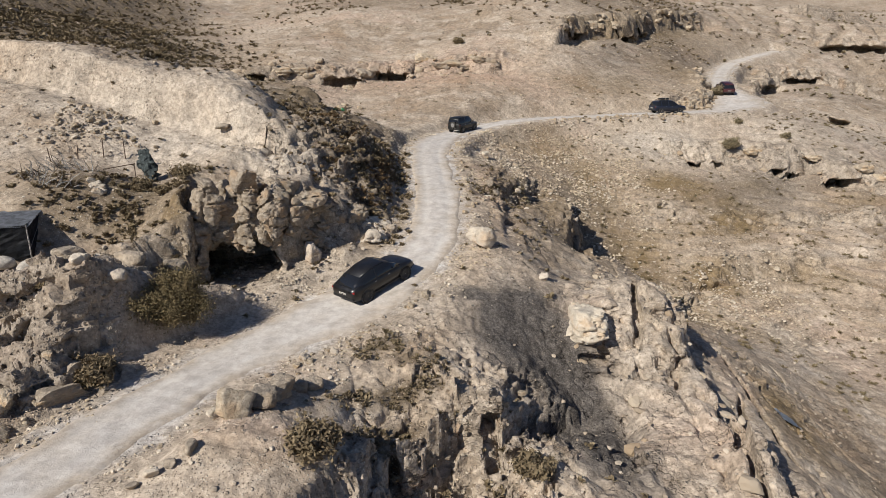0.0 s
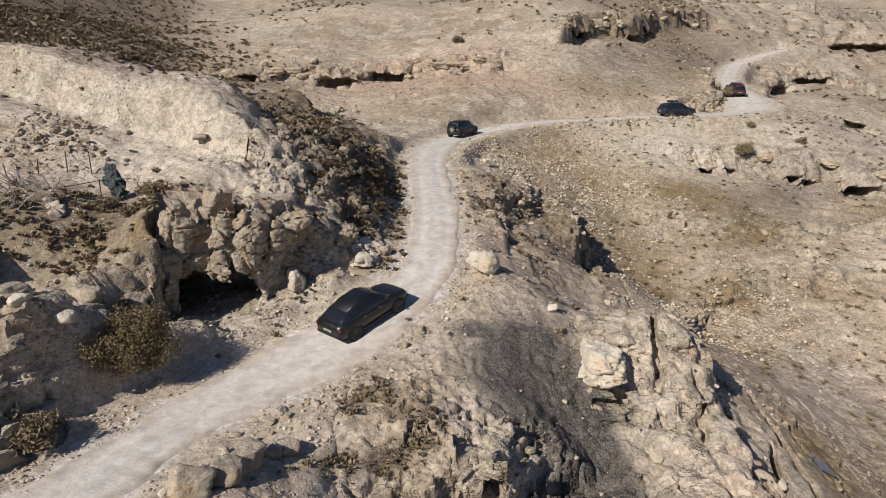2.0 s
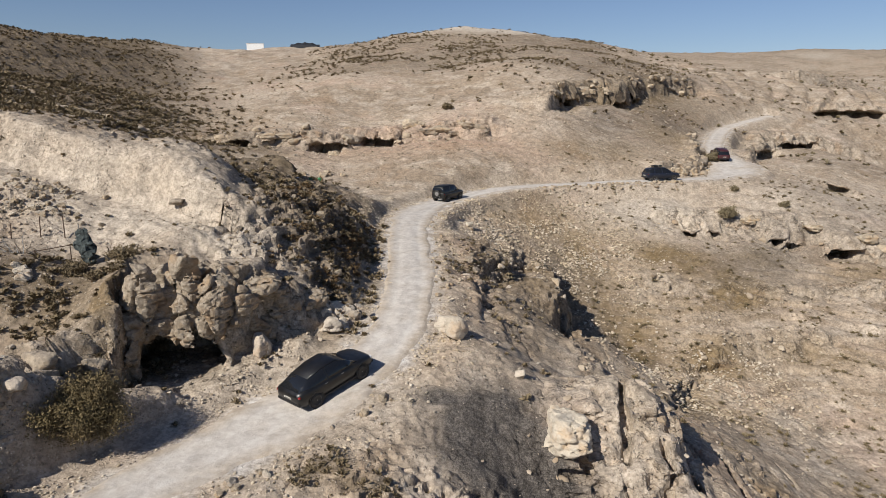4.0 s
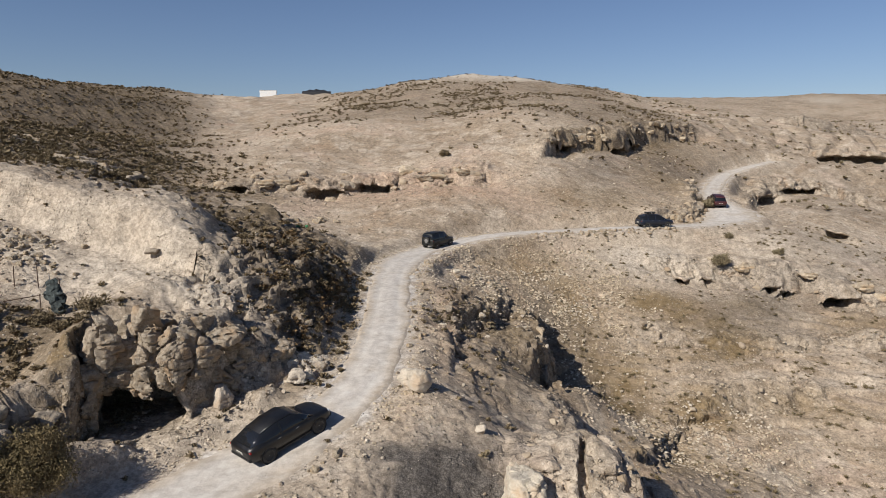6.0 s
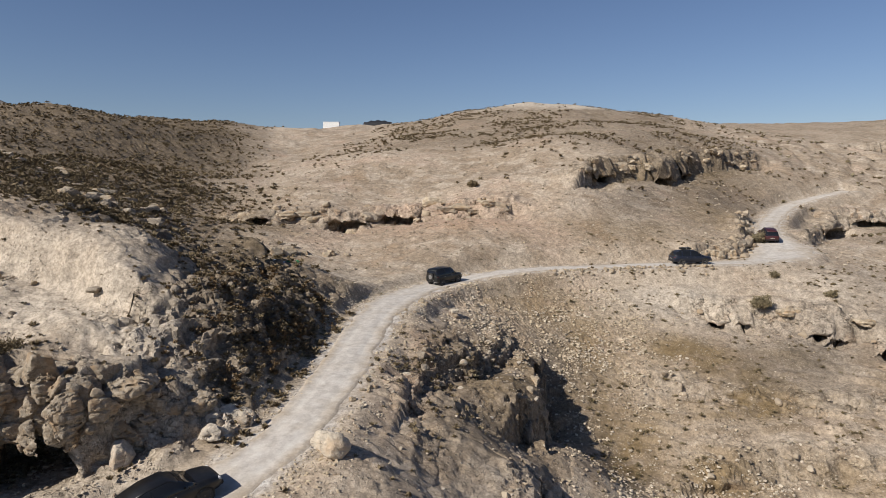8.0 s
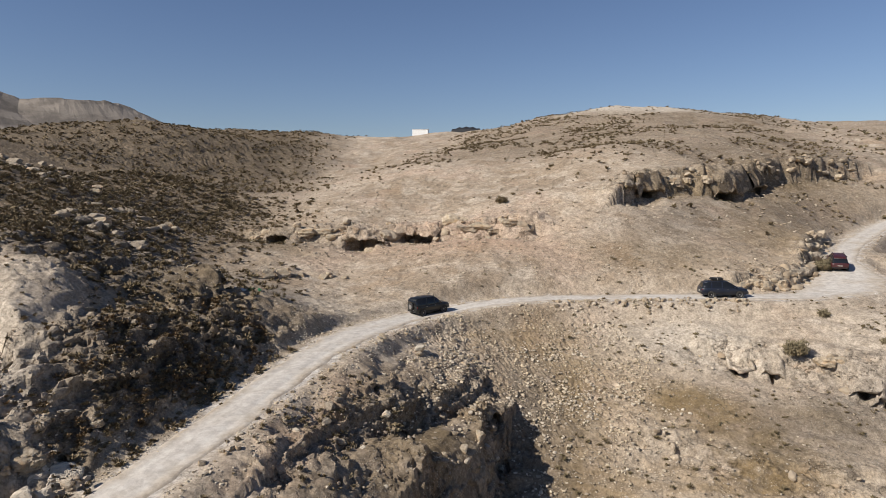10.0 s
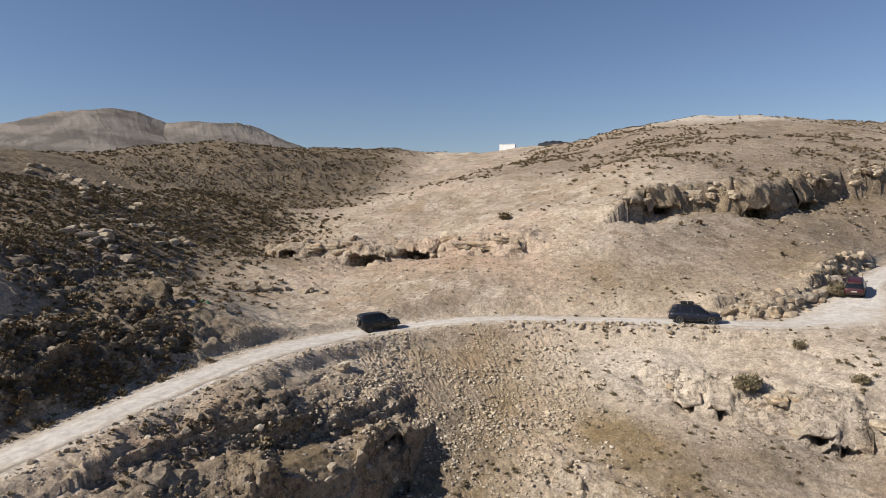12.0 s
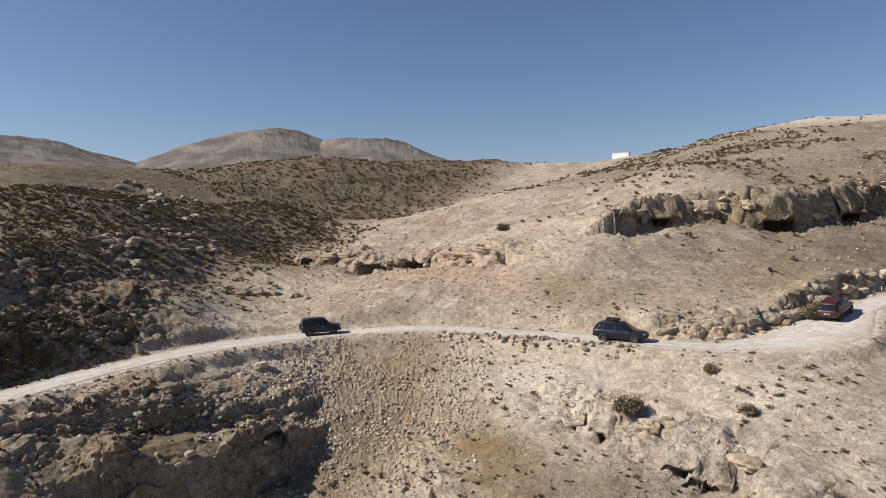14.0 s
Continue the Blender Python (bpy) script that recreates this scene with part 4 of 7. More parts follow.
# ---- dirt road: a worn strip with two wheel tracks ----
def build_road():
    line = spline(ROAD, 14)
    u = np.gradient(line[:, :2], axis=0)
    u /= np.linalg.norm(u, axis=1)[:, None]
    side = np.stack([-u[:, 1], u[:, 0]], 1)
    half = road_half(line[:, 0], line[:, 1])
    across = np.linspace(-1, 1, 27)
    s = np.concatenate([[0], np.cumsum(np.linalg.norm(np.diff(line[:, :2], axis=0), axis=1))])
    edge = 1 + 0.16 * fbm(s, s * 0 + 3, 2.5, 3, 7)
    edge2 = 1 + 0.16 * fbm(s, s * 0 + 9, 2.5, 3, 8)
    w = np.where(across[None, :] > 0, (half * edge)[:, None], (half * edge2)[:, None]) * across[None, :] * 1.03
    X, Y = line[:, 0][:, None] + side[:, 0][:, None] * w, line[:, 1][:, None] + side[:, 1][:, None] * w
    rut = np.exp(-((np.abs(w) - 0.78) / 0.27) ** 2)
    Z = line[:, 2][:, None] + 0.035 * (1 - np.abs(across[None, :]) ** 2) - 0.035 * rut - 0.14 * smooth(0.82, 1.0, np.abs(across))[None, :]
    Z = Z + 0.03 * fbm(X.ravel(), Y.ravel(), 1.3, 3, 15).reshape(X.shape)
    n, m = X.shape
    a, b = np.meshgrid(np.arange(n - 1), np.arange(m - 1), indexing="ij")
    q = np.stack([a * m + b, a * m + b + 1, (a + 1) * m + b + 1, (a + 1) * m + b], -1).reshape(-1, 4)
    # flip so that the faces look up
    ob = array_ob("road", np.stack([X.ravel(), Y.ravel(), Z.ravel()], 1), q[:, ::-1], M_ROAD)
    ob.data.attributes.new("rut", "FLOAT", "POINT").data.foreach_set("value", rut.ravel().astype(np.float32))
    side_share = smooth(0.35, 0.95, np.abs(across))[None, :] + 0 * X + 0.35 * fbm(X.ravel(), Y.ravel(), 1.4, 3, 16).reshape(X.shape)
    ob.data.attributes.new("edge", "FLOAT", "POINT").data.foreach_set("value", np.clip(side_share, 0, 1).ravel().astype(np.float32))
    return tagged(ob, "dusty white gravel track with two wheel ruts", "road", kind="structure")


build_road()


# ---- rocks ----
def ico(level):
    bm = bmesh.new()
    bmesh.ops.create_icosphere(bm, subdivisions=level, radius=1.0)
    v = np.array([p.co[:] for p in bm.verts])
    f = np.array([[q.index for q in p.verts] for p in bm.faces])
    bm.free()
    return v, f


ICO = {k: ico(k) for k in (1, 2, 3, 4, 5)}


def rock_shape(seed, level=3, planes=14, lumps=0.16, soft=0.0):
    """A broken block: a ball cut by random planes, then weathered."""
    rng = np.random.default_rng(seed)
    d, f = ICO[level]
    n = rng.normal(size=(planes, 3))
    n /= np.linalg.norm(n, axis=1)[:, None]
    n[:2] = [(0, 0, 1), (0, 0, -1)]
    off = rng.uniform(0.42, 0.9, planes)
    dots = d @ n.T
    r = np.min(np.where(dots > 0.05, off / np.maximum(dots, 0.05), 9.0), axis=1)
    r = np.minimum(r, 1.15) * (1 - soft) + soft
    p = d * r[:, None]
    o = rng.uniform(-50, 50, 3)
    a = value3(p[:, 0] * 2.2 + o[0], p[:, 1] * 2.2 + o[1], p[:, 2] * 2.2 + o[2], seed)
    b = value3(p[:, 0] * 6 + o[1], p[:, 1] * 6 + o[2], p[:, 2] * 6 + o[0], seed + 1)
    c = np.abs(value3(p[:, 0] * 3.3 + o[2], p[:, 1] * 3.3 + o[0], p[:, 2] * 4.5 + o[1], seed + 2))
    e = value3(p[:, 0] * 15 + o[1], p[:, 1] * 15 + o[2], p[:, 2] * 15 + o[0], seed + 3) if level > 3 else 0
    layer = value3(p[:, 0] * 1.3 + o[0], p[:, 1] * 1.3 + o[1], p[:, 2] * 6.5 + o[2], seed + 4)
    return p * (1 + lumps * 0.4 * layer + lumps * a + lumps * 0.45 * b - lumps * 0.9 * (1 - smooth(0, 0.16, c)) + lumps * 0.2 * e)[:, None], f


def rock(name, x, y, size, seed, mat, turn=0.0, tip=(0, 0), sink=0.3, level=3, z=None, lumps=0.16, planes=14, label="", category="rock", group="", soft=0.0):
    """One rock with the given half sizes, sunk into the ground under it."""
    v, f = rock_shape(seed, level, planes, lumps, soft)
    ob = mesh_ob(name, v * np.array(size), f.tolist(), mat, level > 3)
    base = zat(x, y) if z is None else z
    ob.matrix_basis = pose(x, y, base + size[2] * (1 - 2 * sink), tip[0], tip[1], turn)
    return tagged(ob, label, category, group)


# ---- large rocks: the bluff over the cave, boulders by the road, slabs on the ridge ----
LABEL_CRAG = "weathered limestone block broken from the rock face"
# x, y, half sizes, turn, tip, sink, kind, label
def lump(p, centre, radii, turn=0.0, tip=0.0):
    """Rough distance to an ellipsoid, for points p (n, 3)."""
    q = p - np.array(centre)
    c, t = math.cos(radians(turn)), math.sin(radians(turn))
    x, y, z = q[:, 0] * c + q[:, 1] * t, -q[:, 0] * t + q[:, 1] * c, q[:, 2]
    c, t = math.cos(radians(tip)), math.sin(radians(tip))
    x, z = x * c + z * t, -x * t + z * c
    a, b, d = radii
    k0 = np.sqrt((x / a) ** 2 + (y / b) ** 2 + (z / d) ** 2)
    return (k0 - 1) * min(radii) * 0.6 + (k0 - 1) * 0.4 * (a + b + d) / 3


def melt(a, b, k):
    """The union of two shapes with a soft seam."""
    h = np.clip(0.5 + 0.5 * (b - a) / k, 0, 1)
    return b + (a - b) * h - k * h * (1 - h)


def grain(p, size, seed, stretch=(1.0, 1.0, 1.0)):
    return value3(p[:, 0] / size * stretch[0], p[:, 1] / size * stretch[1], p[:, 2] / size * stretch[2], seed)


def facets(p, size, seed, stretch=(1.0, 1.0, 1.0)):
    """Broken blocks: each cell of space gets its own tilted face, with a gap along the joints."""
    q = p / size * np.array(stretch)
    base = np.floor(q)
    n = len(q)
    d1, d2, who, face = np.full(n, 9.0), np.full(n, 9.0), np.zeros(n), np.zeros(n)
    for dx in (-1, 0, 1):
        for dy in (-1, 0, 1):
            for dz in (-1, 0, 1):
                c = base + np.array([dx, dy, dz])
                iz = c[:, 2].astype(np.int64)
                h = [hashed(c[:, 0], c[:, 1], iz * 7 + k, seed) for k in range(3)]
                v = q - c - np.stack(h, 1)
                d = np.sqrt((v * v).sum(axis=1))
                near = d < d1
                tilt = (h[0] * 5.3 % 1 - 0.5) * v[:, 0] + (h[1] * 7.7 % 1 - 0.5) * v[:, 1] + (h[2] * 9.1 % 1 - 0.5) * v[:, 2]
                d2 = np.where(near, d1, np.minimum(d2, d))
                who, face, d1 = np.where(near, h[0] * 3.7 % 1, who), np.where(near, tilt, face), np.where(near, d, d1)
    return size * ((who - 0.5) * 0.42 + 0.9 * face - 0.28 * smooth(0.14, 0.0, d2 - d1))


def weathered(p, d, seed, deep=1.0, stretch=(1.0, 1.0, 1.2)):
    """Knobs, pits, beds and cracks on a rock's surface; only where it is near."""
    near = np.abs(d) < 1.1
    q = p[near]
    r = q + 0.1 * np.stack([grain(q, 0.8, seed + 5), grain(q, 0.8, seed + 6), grain(q, 0.8, seed + 7)], 1)
    knob = 0.22 * grain(q, 1.6, seed, stretch) + facets(r, 1.25, seed + 11, stretch) + 0.5 * facets(r, 0.5, seed + 12) + 0.05 * grain(q, 0.24, seed + 2)
    pit = np.maximum(0, 0.13 - np.abs(grain(q, 1.5, seed + 3, stretch))) / 0.13
    bed = (q[:, 2] + 0.22 * q[:, 0] - 0.1 * q[:, 1] + 0.35 * grain(q, 2.2, seed + 4)) / 0.62
    bed = np.abs(bed - np.floor(bed) - 0.5) * 2
    out = d.copy()
    out[near] = d[near] - deep * (knob - 0.25 * pit ** 1.5 - 0.2 * smooth(0.78, 1.0, bed))
    return out


def solid(name, box, cell, field, mat, label, category="rock", covered=False, kind=""):
    """The surface where a field of distances is nought, as one mesh."""
    (x0, x1, y0, y1, z0, z1) = box
    xs, ys, zs = np.arange(x0, x1, cell), np.arange(y0, y1, cell), np.arange(z0, z1, cell)
    gx3, gy3, gz3 = np.meshgrid(xs, ys, zs, indexing="ij")
    F = field(np.stack([gx3.ravel(), gy3.ravel(), gz3.ravel()], 1)).reshape(gx3.shape)
    n = tuple(k - 1 for k in F.shape)
    corner = lambda a, b, c: F[a:a + n[0], b:b + n[1], c:c + n[2]]
    total, where = np.zeros(n), np.zeros((*n, 3))
    offs = [(a, b, c) for a in (0, 1) for b in (0, 1) for c in (0, 1)]
    for p in offs:
        for k in range(3):
            if p[k]:
                continue
            q = tuple(v + (j == k) for j, v in enumerate(p))
            f, g = corner(*p), corner(*q)
            cross = (f < 0) != (g < 0)
            t = np.where(cross, f / np.where(cross, f - g, 1.0), 0.0)
            total += cross
            for j in range(3):
                where[..., j] += np.where(cross, p[j] + (t if j == k else 0.0), 0.0)
    used = total > 0
    index = np.full(n, -1)
    index[used] = np.arange(int(used.sum()))
    co = where[used] / total[used][:, None] + np.argwhere(used)
    co = co * cell + np.array([x0, y0, z0])
    quads = []
    for k in range(3):
        u, v = (k + 1) % 3, (k + 2) % 3
        lo, hi = [slice(1, -1)] * 3, [slice(1, -1)] * 3
        lo[k], hi[k] = slice(0, -1), slice(1, None)
        f, g = F[tuple(lo)], F[tuple(hi)]
        for inward in (True, False):
            at = np.argwhere(((f < 0) & (g >= 0)) if inward else ((f >= 0) & (g < 0)))
            if not len(at):
                continue
            at = at + np.array([0 if j == k else 1 for j in range(3)])
            cellsof = []
            for du, dv in ((1, 1), (0, 1), (0, 0), (1, 0)):
                b = at.copy()
                b[:, u] -= du
                b[:, v] -= dv
                cellsof.append(index[b[:, 0], b[:, 1], b[:, 2]])
            q = np.stack(cellsof, 1)
            quads.append(q if inward else q[:, ::-1])
    quads = np.concatenate(quads)
    quads = quads[(quads >= 0).all(axis=1)]
    # keep the one connected body; crumbs that hang in the air go
    piece = np.arange(len(co))
    while True:
        low = piece[quads].min(axis=1)
        after = piece.copy()
        for k in range(4):
            np.minimum.at(after, quads[:, k], low)
        after = after[after]
        if (after == piece).all():
            break
        piece = after
    quads = quads[piece[quads[:, 0]] == np.bincount(piece).argmax()]
    kept, flat = np.unique(quads, return_inverse=True)
    co, quads = co[kept], flat.reshape(-1, 4)
    ob = array_ob(name, co, quads, mat, False)
    if covered:
        for key, value in land(co[:, 0], co[:, 1], False)[1].items():
            ob.data.attributes.new(key, "FLOAT", "POINT").data.foreach_set("value", np.clip(value, 0, 1).astype(np.float32))
    return tagged(ob, label, category, kind=kind)


def joined(p, lumps, soft):
    d = None
    for row in lumps:
        e = lump(p, *row)
        d = e if d is None else melt(d, e, soft)
    return d


# the bluff over the road's cave: a leg, ribs and bulges round a dark mouth
BLUFF = [
    ((-11.4, 38.3, 10.6), (3.7, 2.3, 2.2)), ((-14.0, 34.9, 9.2), (1.0, 1.3, 2.0), 20, 12), ((-14.7, 33.8, 8.2), (0.95, 0.9, 1.1)), ((-15.5, 33.2, 7.8), (0.9, 0.8, 1.0)),
    ((-13.1, 35.8, 10.9), (1.2, 1.25, 1.9)), ((-12.0, 36.7, 12.4), (0.95, 0.8, 0.95)), ((-11.1, 35.9, 11.0), (0.62, 0.8, 1.8)),
    ((-9.7, 36.3, 11.0), (1.2, 1.05, 1.3)), ((-8.8, 36.5, 10.6), (0.75, 0.8, 0.95)), ((-10.1, 35.9, 9.8), (0.9, 0.75, 0.8)),
    ((-8.6, 38.7, 11.0), (1.7, 1.4, 1.0)), ((-7.9, 39.0, 8.8), (1.5, 1.2, 1.9)), ((-6.8, 40.6, 9.6), (1.5, 1.3, 1.5)),
]
BLUFF_CUTS = [
    ((-11.75, 36.3, 7.4), (2.25, 3.0, 2.5), 18), ((-12.2, 38.6, 7.4), (2.2, 2.2, 2.0)), ((-12.1, 34.7, 11.0), (0.45, 0.75, 1.0)),
    ((-10.35, 34.9, 11.5), (0.35, 0.6, 0.7)), ((-7.5, 37.5, 10.4), (0.9, 0.8, 0.9)),
]


def bluff_field(p):
    d = joined(p, BLUFF, 0.22)
    for row in BLUFF_CUTS:
        d = -melt(-d, lump(p, *row), 0.2)
    return weathered(p, d, 700, 1.0, (0.85, 0.85, 0.6))


solid("cave_bluff", (-16.6, -4.6, 32.2, 42.4, 6.0, 14.2), 0.095, bluff_field, M_BLUFF, "lumpy ochre stained limestone bluff hanging over a dark cave", "rock outcrop", False, "structure")

KNOB = [((-5.0, 41.3, 8.7), (1.25, 1.2, 1.25)), ((-4.4, 40.0, 8.2), (1.0, 0.9, 0.95)), ((-5.4, 40.2, 8.2), (0.9, 0.8, 0.85)), ((-3.7, 41.7, 8.6), (0.65, 0.9, 0.75))]
solid("knobbly_outcrop", (-7.0, -2.4, 38.4, 43.4, 6.6, 10.8), 0.11, lambda p: weathered(p, joined(p, KNOB, 0.2), 720, 0.9), M_ROCK_PALE, "pale knobbly limestone at the foot of the bluff", "rock outcrop")

def over_land(box, lift, deep, seed, stretch, cracks=(), cuts=(), turn=0.0, soil=0.8):
    """A field that follows the ground, broken up in the round: cracks are lines of the plan with a width and a depth."""
    def field(p):
        x, y, at = np.unique(p[:, 0]), np.unique(p[:, 1]), None
        X, Y = np.meshgrid(x, y, indexing="ij")
        top, cov = land(X.ravel(), Y.ravel(), False)
        Z = top.reshape(X.shape)
        step = x[1] - x[0]
        slope = np.sqrt(1 + np.gradient(Z, step, axis=0) ** 2 + np.gradient(Z, step, axis=1) ** 2)
        share = (within_box(X, Y, box, 1.6) * (1 - smooth(0.0, 0.5, cov["sand"].reshape(X.shape))))
        bare = 0.14 + 0.86 * np.maximum(smooth(1.1, 1.5, slope), soil * smooth(0.3, 0.8, cov["rock"].reshape(X.shape)))
        i, j = np.searchsorted(x, p[:, 0]), np.searchsorted(y, p[:, 1])
        share, bare = share[i, j], bare[i, j]
        d = (p[:, 2] - Z[i, j] - lift * share + 0.1 * (1 - share)) / slope[i, j]
        c, t = math.cos(radians(turn)), math.sin(radians(turn))
        q = np.stack([p[:, 0] * c + p[:, 1] * t, -p[:, 0] * t + p[:, 1] * c, p[:, 2]], 1)
        e = weathered(q, d, seed, deep, stretch)
        d = d + (e - d) * share * bare
        for line, width, depth in cracks:
            u = np.abs(along(p[:, 0] + 0.25 * grain(p, 0.9, seed + 8), p[:, 1] + 0.25 * grain(p, 1.1, seed + 9), line)[0])
            d = np.maximum(d, np.minimum(width * (1 + 0.6 * grain(p, 1.5, seed + 7)) - u, d + depth))
        for row in cuts:
            d = -melt(-d, lump(p, *row) - 0.12 * grain(p, 0.6, seed + 6), 0.12)
        return d
    return field


RIDGE_CRACKS = [
    ([(14.3, 35.6), (14.0, 32.4), (13.5, 29.0), (13.1, 25.5), (13.0, 21.5)], 0.28, 1.3), ([(16.2, 32.0), (15.6, 28.5), (15.3, 25.0), (15.4, 21.5)], 0.16, 1.0),
    ([(17.8, 39.0), (17.4, 34.0), (17.2, 29.0), (17.6, 23.0)], 0.14, 0.8), ([(15.4, 43.0), (15.6, 39.0), (16.0, 35.5)], 0.2, 0.9), ([(19.8, 40.0), (19.6, 35.0), (20.0, 29.0)], 0.12, 0.6),
    ([(10.9, 35.2), (10.6, 33.0), (10.2, 31.0)], 0.16, 0.8), ([(12.2, 32.0), (12.0, 30.4), (11.8, 29.4)], 0.2, 1.0),
]
KNOLL_CUTS = [((2.05, 24.9, 3.6), (0.45, 1.3, 1.9), 12), ((0.1, 22.9, 3.2), (0.35, 1.0, 1.5), -10), ((-1.9, 21.9, 3.6), (0.3, 0.9, 1.3), 8), ((4.4, 26.0, 3.0), (0.4, 1.0, 1.0), 20)]
RIDGE_CUTS = [((8.2, 31.3, 4.5), (1.1, 0.7, 0.32), 20)]
BANK_CUTS = [((7.5, 57.3, 6.0), (0.95, 1.5, 0.85), 25), ((6.0, 58.6, 6.9), (0.5, 0.8, 0.6)), ((11.9, 66.2, 4.7), (0.75, 1.3, 0.8), 20), ((9.4, 52.6, 4.7), (0.5, 1.6, 0.9), 15), ((12.8, 57.2, 3.2), (0.6, 1.1, 0.8))]
FIELDS = (
    ("knoll", "crumbling fluted limestone edge of the knoll", over_land(IN_THE_ROUND["knoll"], 0.15, 0.9, 740, (0.95, 0.95, 0.6), (), KNOLL_CUTS, 30, 0.15), (0.0, 8.5), 0.11),
    ("terrace", "grey weathered limestone ledges below the terrace", over_land(IN_THE_ROUND["terrace"], 0.15, 1.0, 820, (0.8, 0.8, 1.3)), (4.5, 12.5), 0.13),
    ("ridge", "pale tilted limestone beds of the ridge, split by long cracks", over_land(IN_THE_ROUND["ridge"], 0.12, 0.6, 760, (0.75, 0.3, 1.2), RIDGE_CRACKS, RIDGE_CUTS, -4, 0.6), (-6.0, 8.0), 0.2),
    ("bank", "broken limestone bank with hollows below the track", over_land(IN_THE_ROUND["bank"], 0.12, 0.85, 780, (0.7, 0.55, 0.95), (), BANK_CUTS, -15), (-1.5, 10.2), 0.16),
    ("flank", "weathered beds on the flank of the spur, shade darkened into the colour", over_land(IN_THE_ROUND["flank"], 0.12, 0.9, 800, (1.1, 0.4, 1.2), (), (), -27), (7.5, 17.0), 0.19),
)
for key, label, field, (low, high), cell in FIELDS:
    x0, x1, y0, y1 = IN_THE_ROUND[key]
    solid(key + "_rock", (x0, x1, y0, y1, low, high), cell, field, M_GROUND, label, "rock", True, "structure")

# single rocks: x, y, half sizes, turn, tip, height of the middle, kind, label
RIDGE_ROCKS = [
    ("pink_slab", 7.5, 33.2, (2.5, 1.35, 1.0), 112, (0, 8), 5.75, M_ROCK_PALE, "pink and ochre limestone slab on the ridge"),
    ("bank_rock", 7.4, 57.6, (0.6, 0.55, 0.5), 70, (0, 0), 6.1, M_ROCK, "limestone boulder lodged in a hollow of the bank"),
]
for n, (name, x, y, size, turn, tip, z, mat, label) in enumerate(RIDGE_ROCKS):
    rock(name, x, y, size, 300 + n, mat, turn, tip, 0.5, 5, z, 0.13, 9, label, "rock")

# larger blocks standing out of the rock faces
CRAG_SHAPES = []
for n in range(10):
    v, f = rock_shape(950 + n, 3, 7 + n % 4, 0.15)
    me = bpy.data.meshes.new("crag_rock")
    me.from_pydata([tuple(p) for p in v], [], f.tolist())
    me.materials.append((M_ROCK, M_ROCK_GREY, M_ROCK)[n % 3])
    CRAG_SHAPES.append(me)


def before_cave(x, y, room):
    """Whether a place would block the mouth of a cave."""
    for cx, cy, way, wide, *_ in HOLLOWS.values():
        c, s = math.cos(radians(way)), math.sin(radians(way))
        u, v = (x - cx) * c + (y - cy) * s, -(x - cx) * s + (y - cy) * c
        if -4.5 < u < 1.2 and abs(v) < wide / 2 + room:
            return True
    return False


def crags(key, step, size, seed, tall=0.8, label="fractured limestone block standing out of the rock face"):
    g = np.random.default_rng(seed)
    line = SCARPS[key][0]
    for a, b in zip(line[:-1], line[1:]):
        ux, uy = b[0] - a[0], b[1] - a[1]
        n = math.hypot(ux, uy)
        for k in range(max(1, round(n / step))):
            t, o, r = (k + g.uniform(0.2, 0.8)) / max(1, round(n / step)), g.normal(0.35, 0.3), size * g.uniform(0.65, 1.2)
            x, y = a[0] + ux * t - uy / n * o, a[1] + uy * t + ux / n * o
            if before_cave(x, y, 0.5 * r):
                continue
            ob = new("crag_rock", CRAG_SHAPES[int(g.integers(10))])
            ob.matrix_basis = pose(x, y, zat(x, y) - 0.1 * r, g.uniform(-10, 10), g.uniform(-10, 10), math.degrees(math.atan2(uy, ux)) + g.uniform(-25, 25)) @ Matrix.Diagonal((r * g.uniform(1.0, 1.4), r * g.uniform(0.7, 1.0), r * tall * g.uniform(0.8, 1.25), 1))
            tagged(ob, label, "rock", "rock faces of the " + key)


crags("terrace wall", 1.5, 0.8, 64, 0.8)
crags("low ledge", 1.7, 0.9, 65, 0.8)
crags("hill ledge", 1.6, 0.85, 69, 0.8, "fractured limestone block of the hillside ledge")
crags("cave ledge", 2.2, 1.3, 70, 0.7, "fractured limestone block of the hillside ledge")
crags("road cut", 1.6, 1.0, 71, 0.9, "fractured limestone block of the road cut")
crags("slope ledge", 2.4, 0.9, 72, 0.7, "fractured limestone block of the valley ledge")

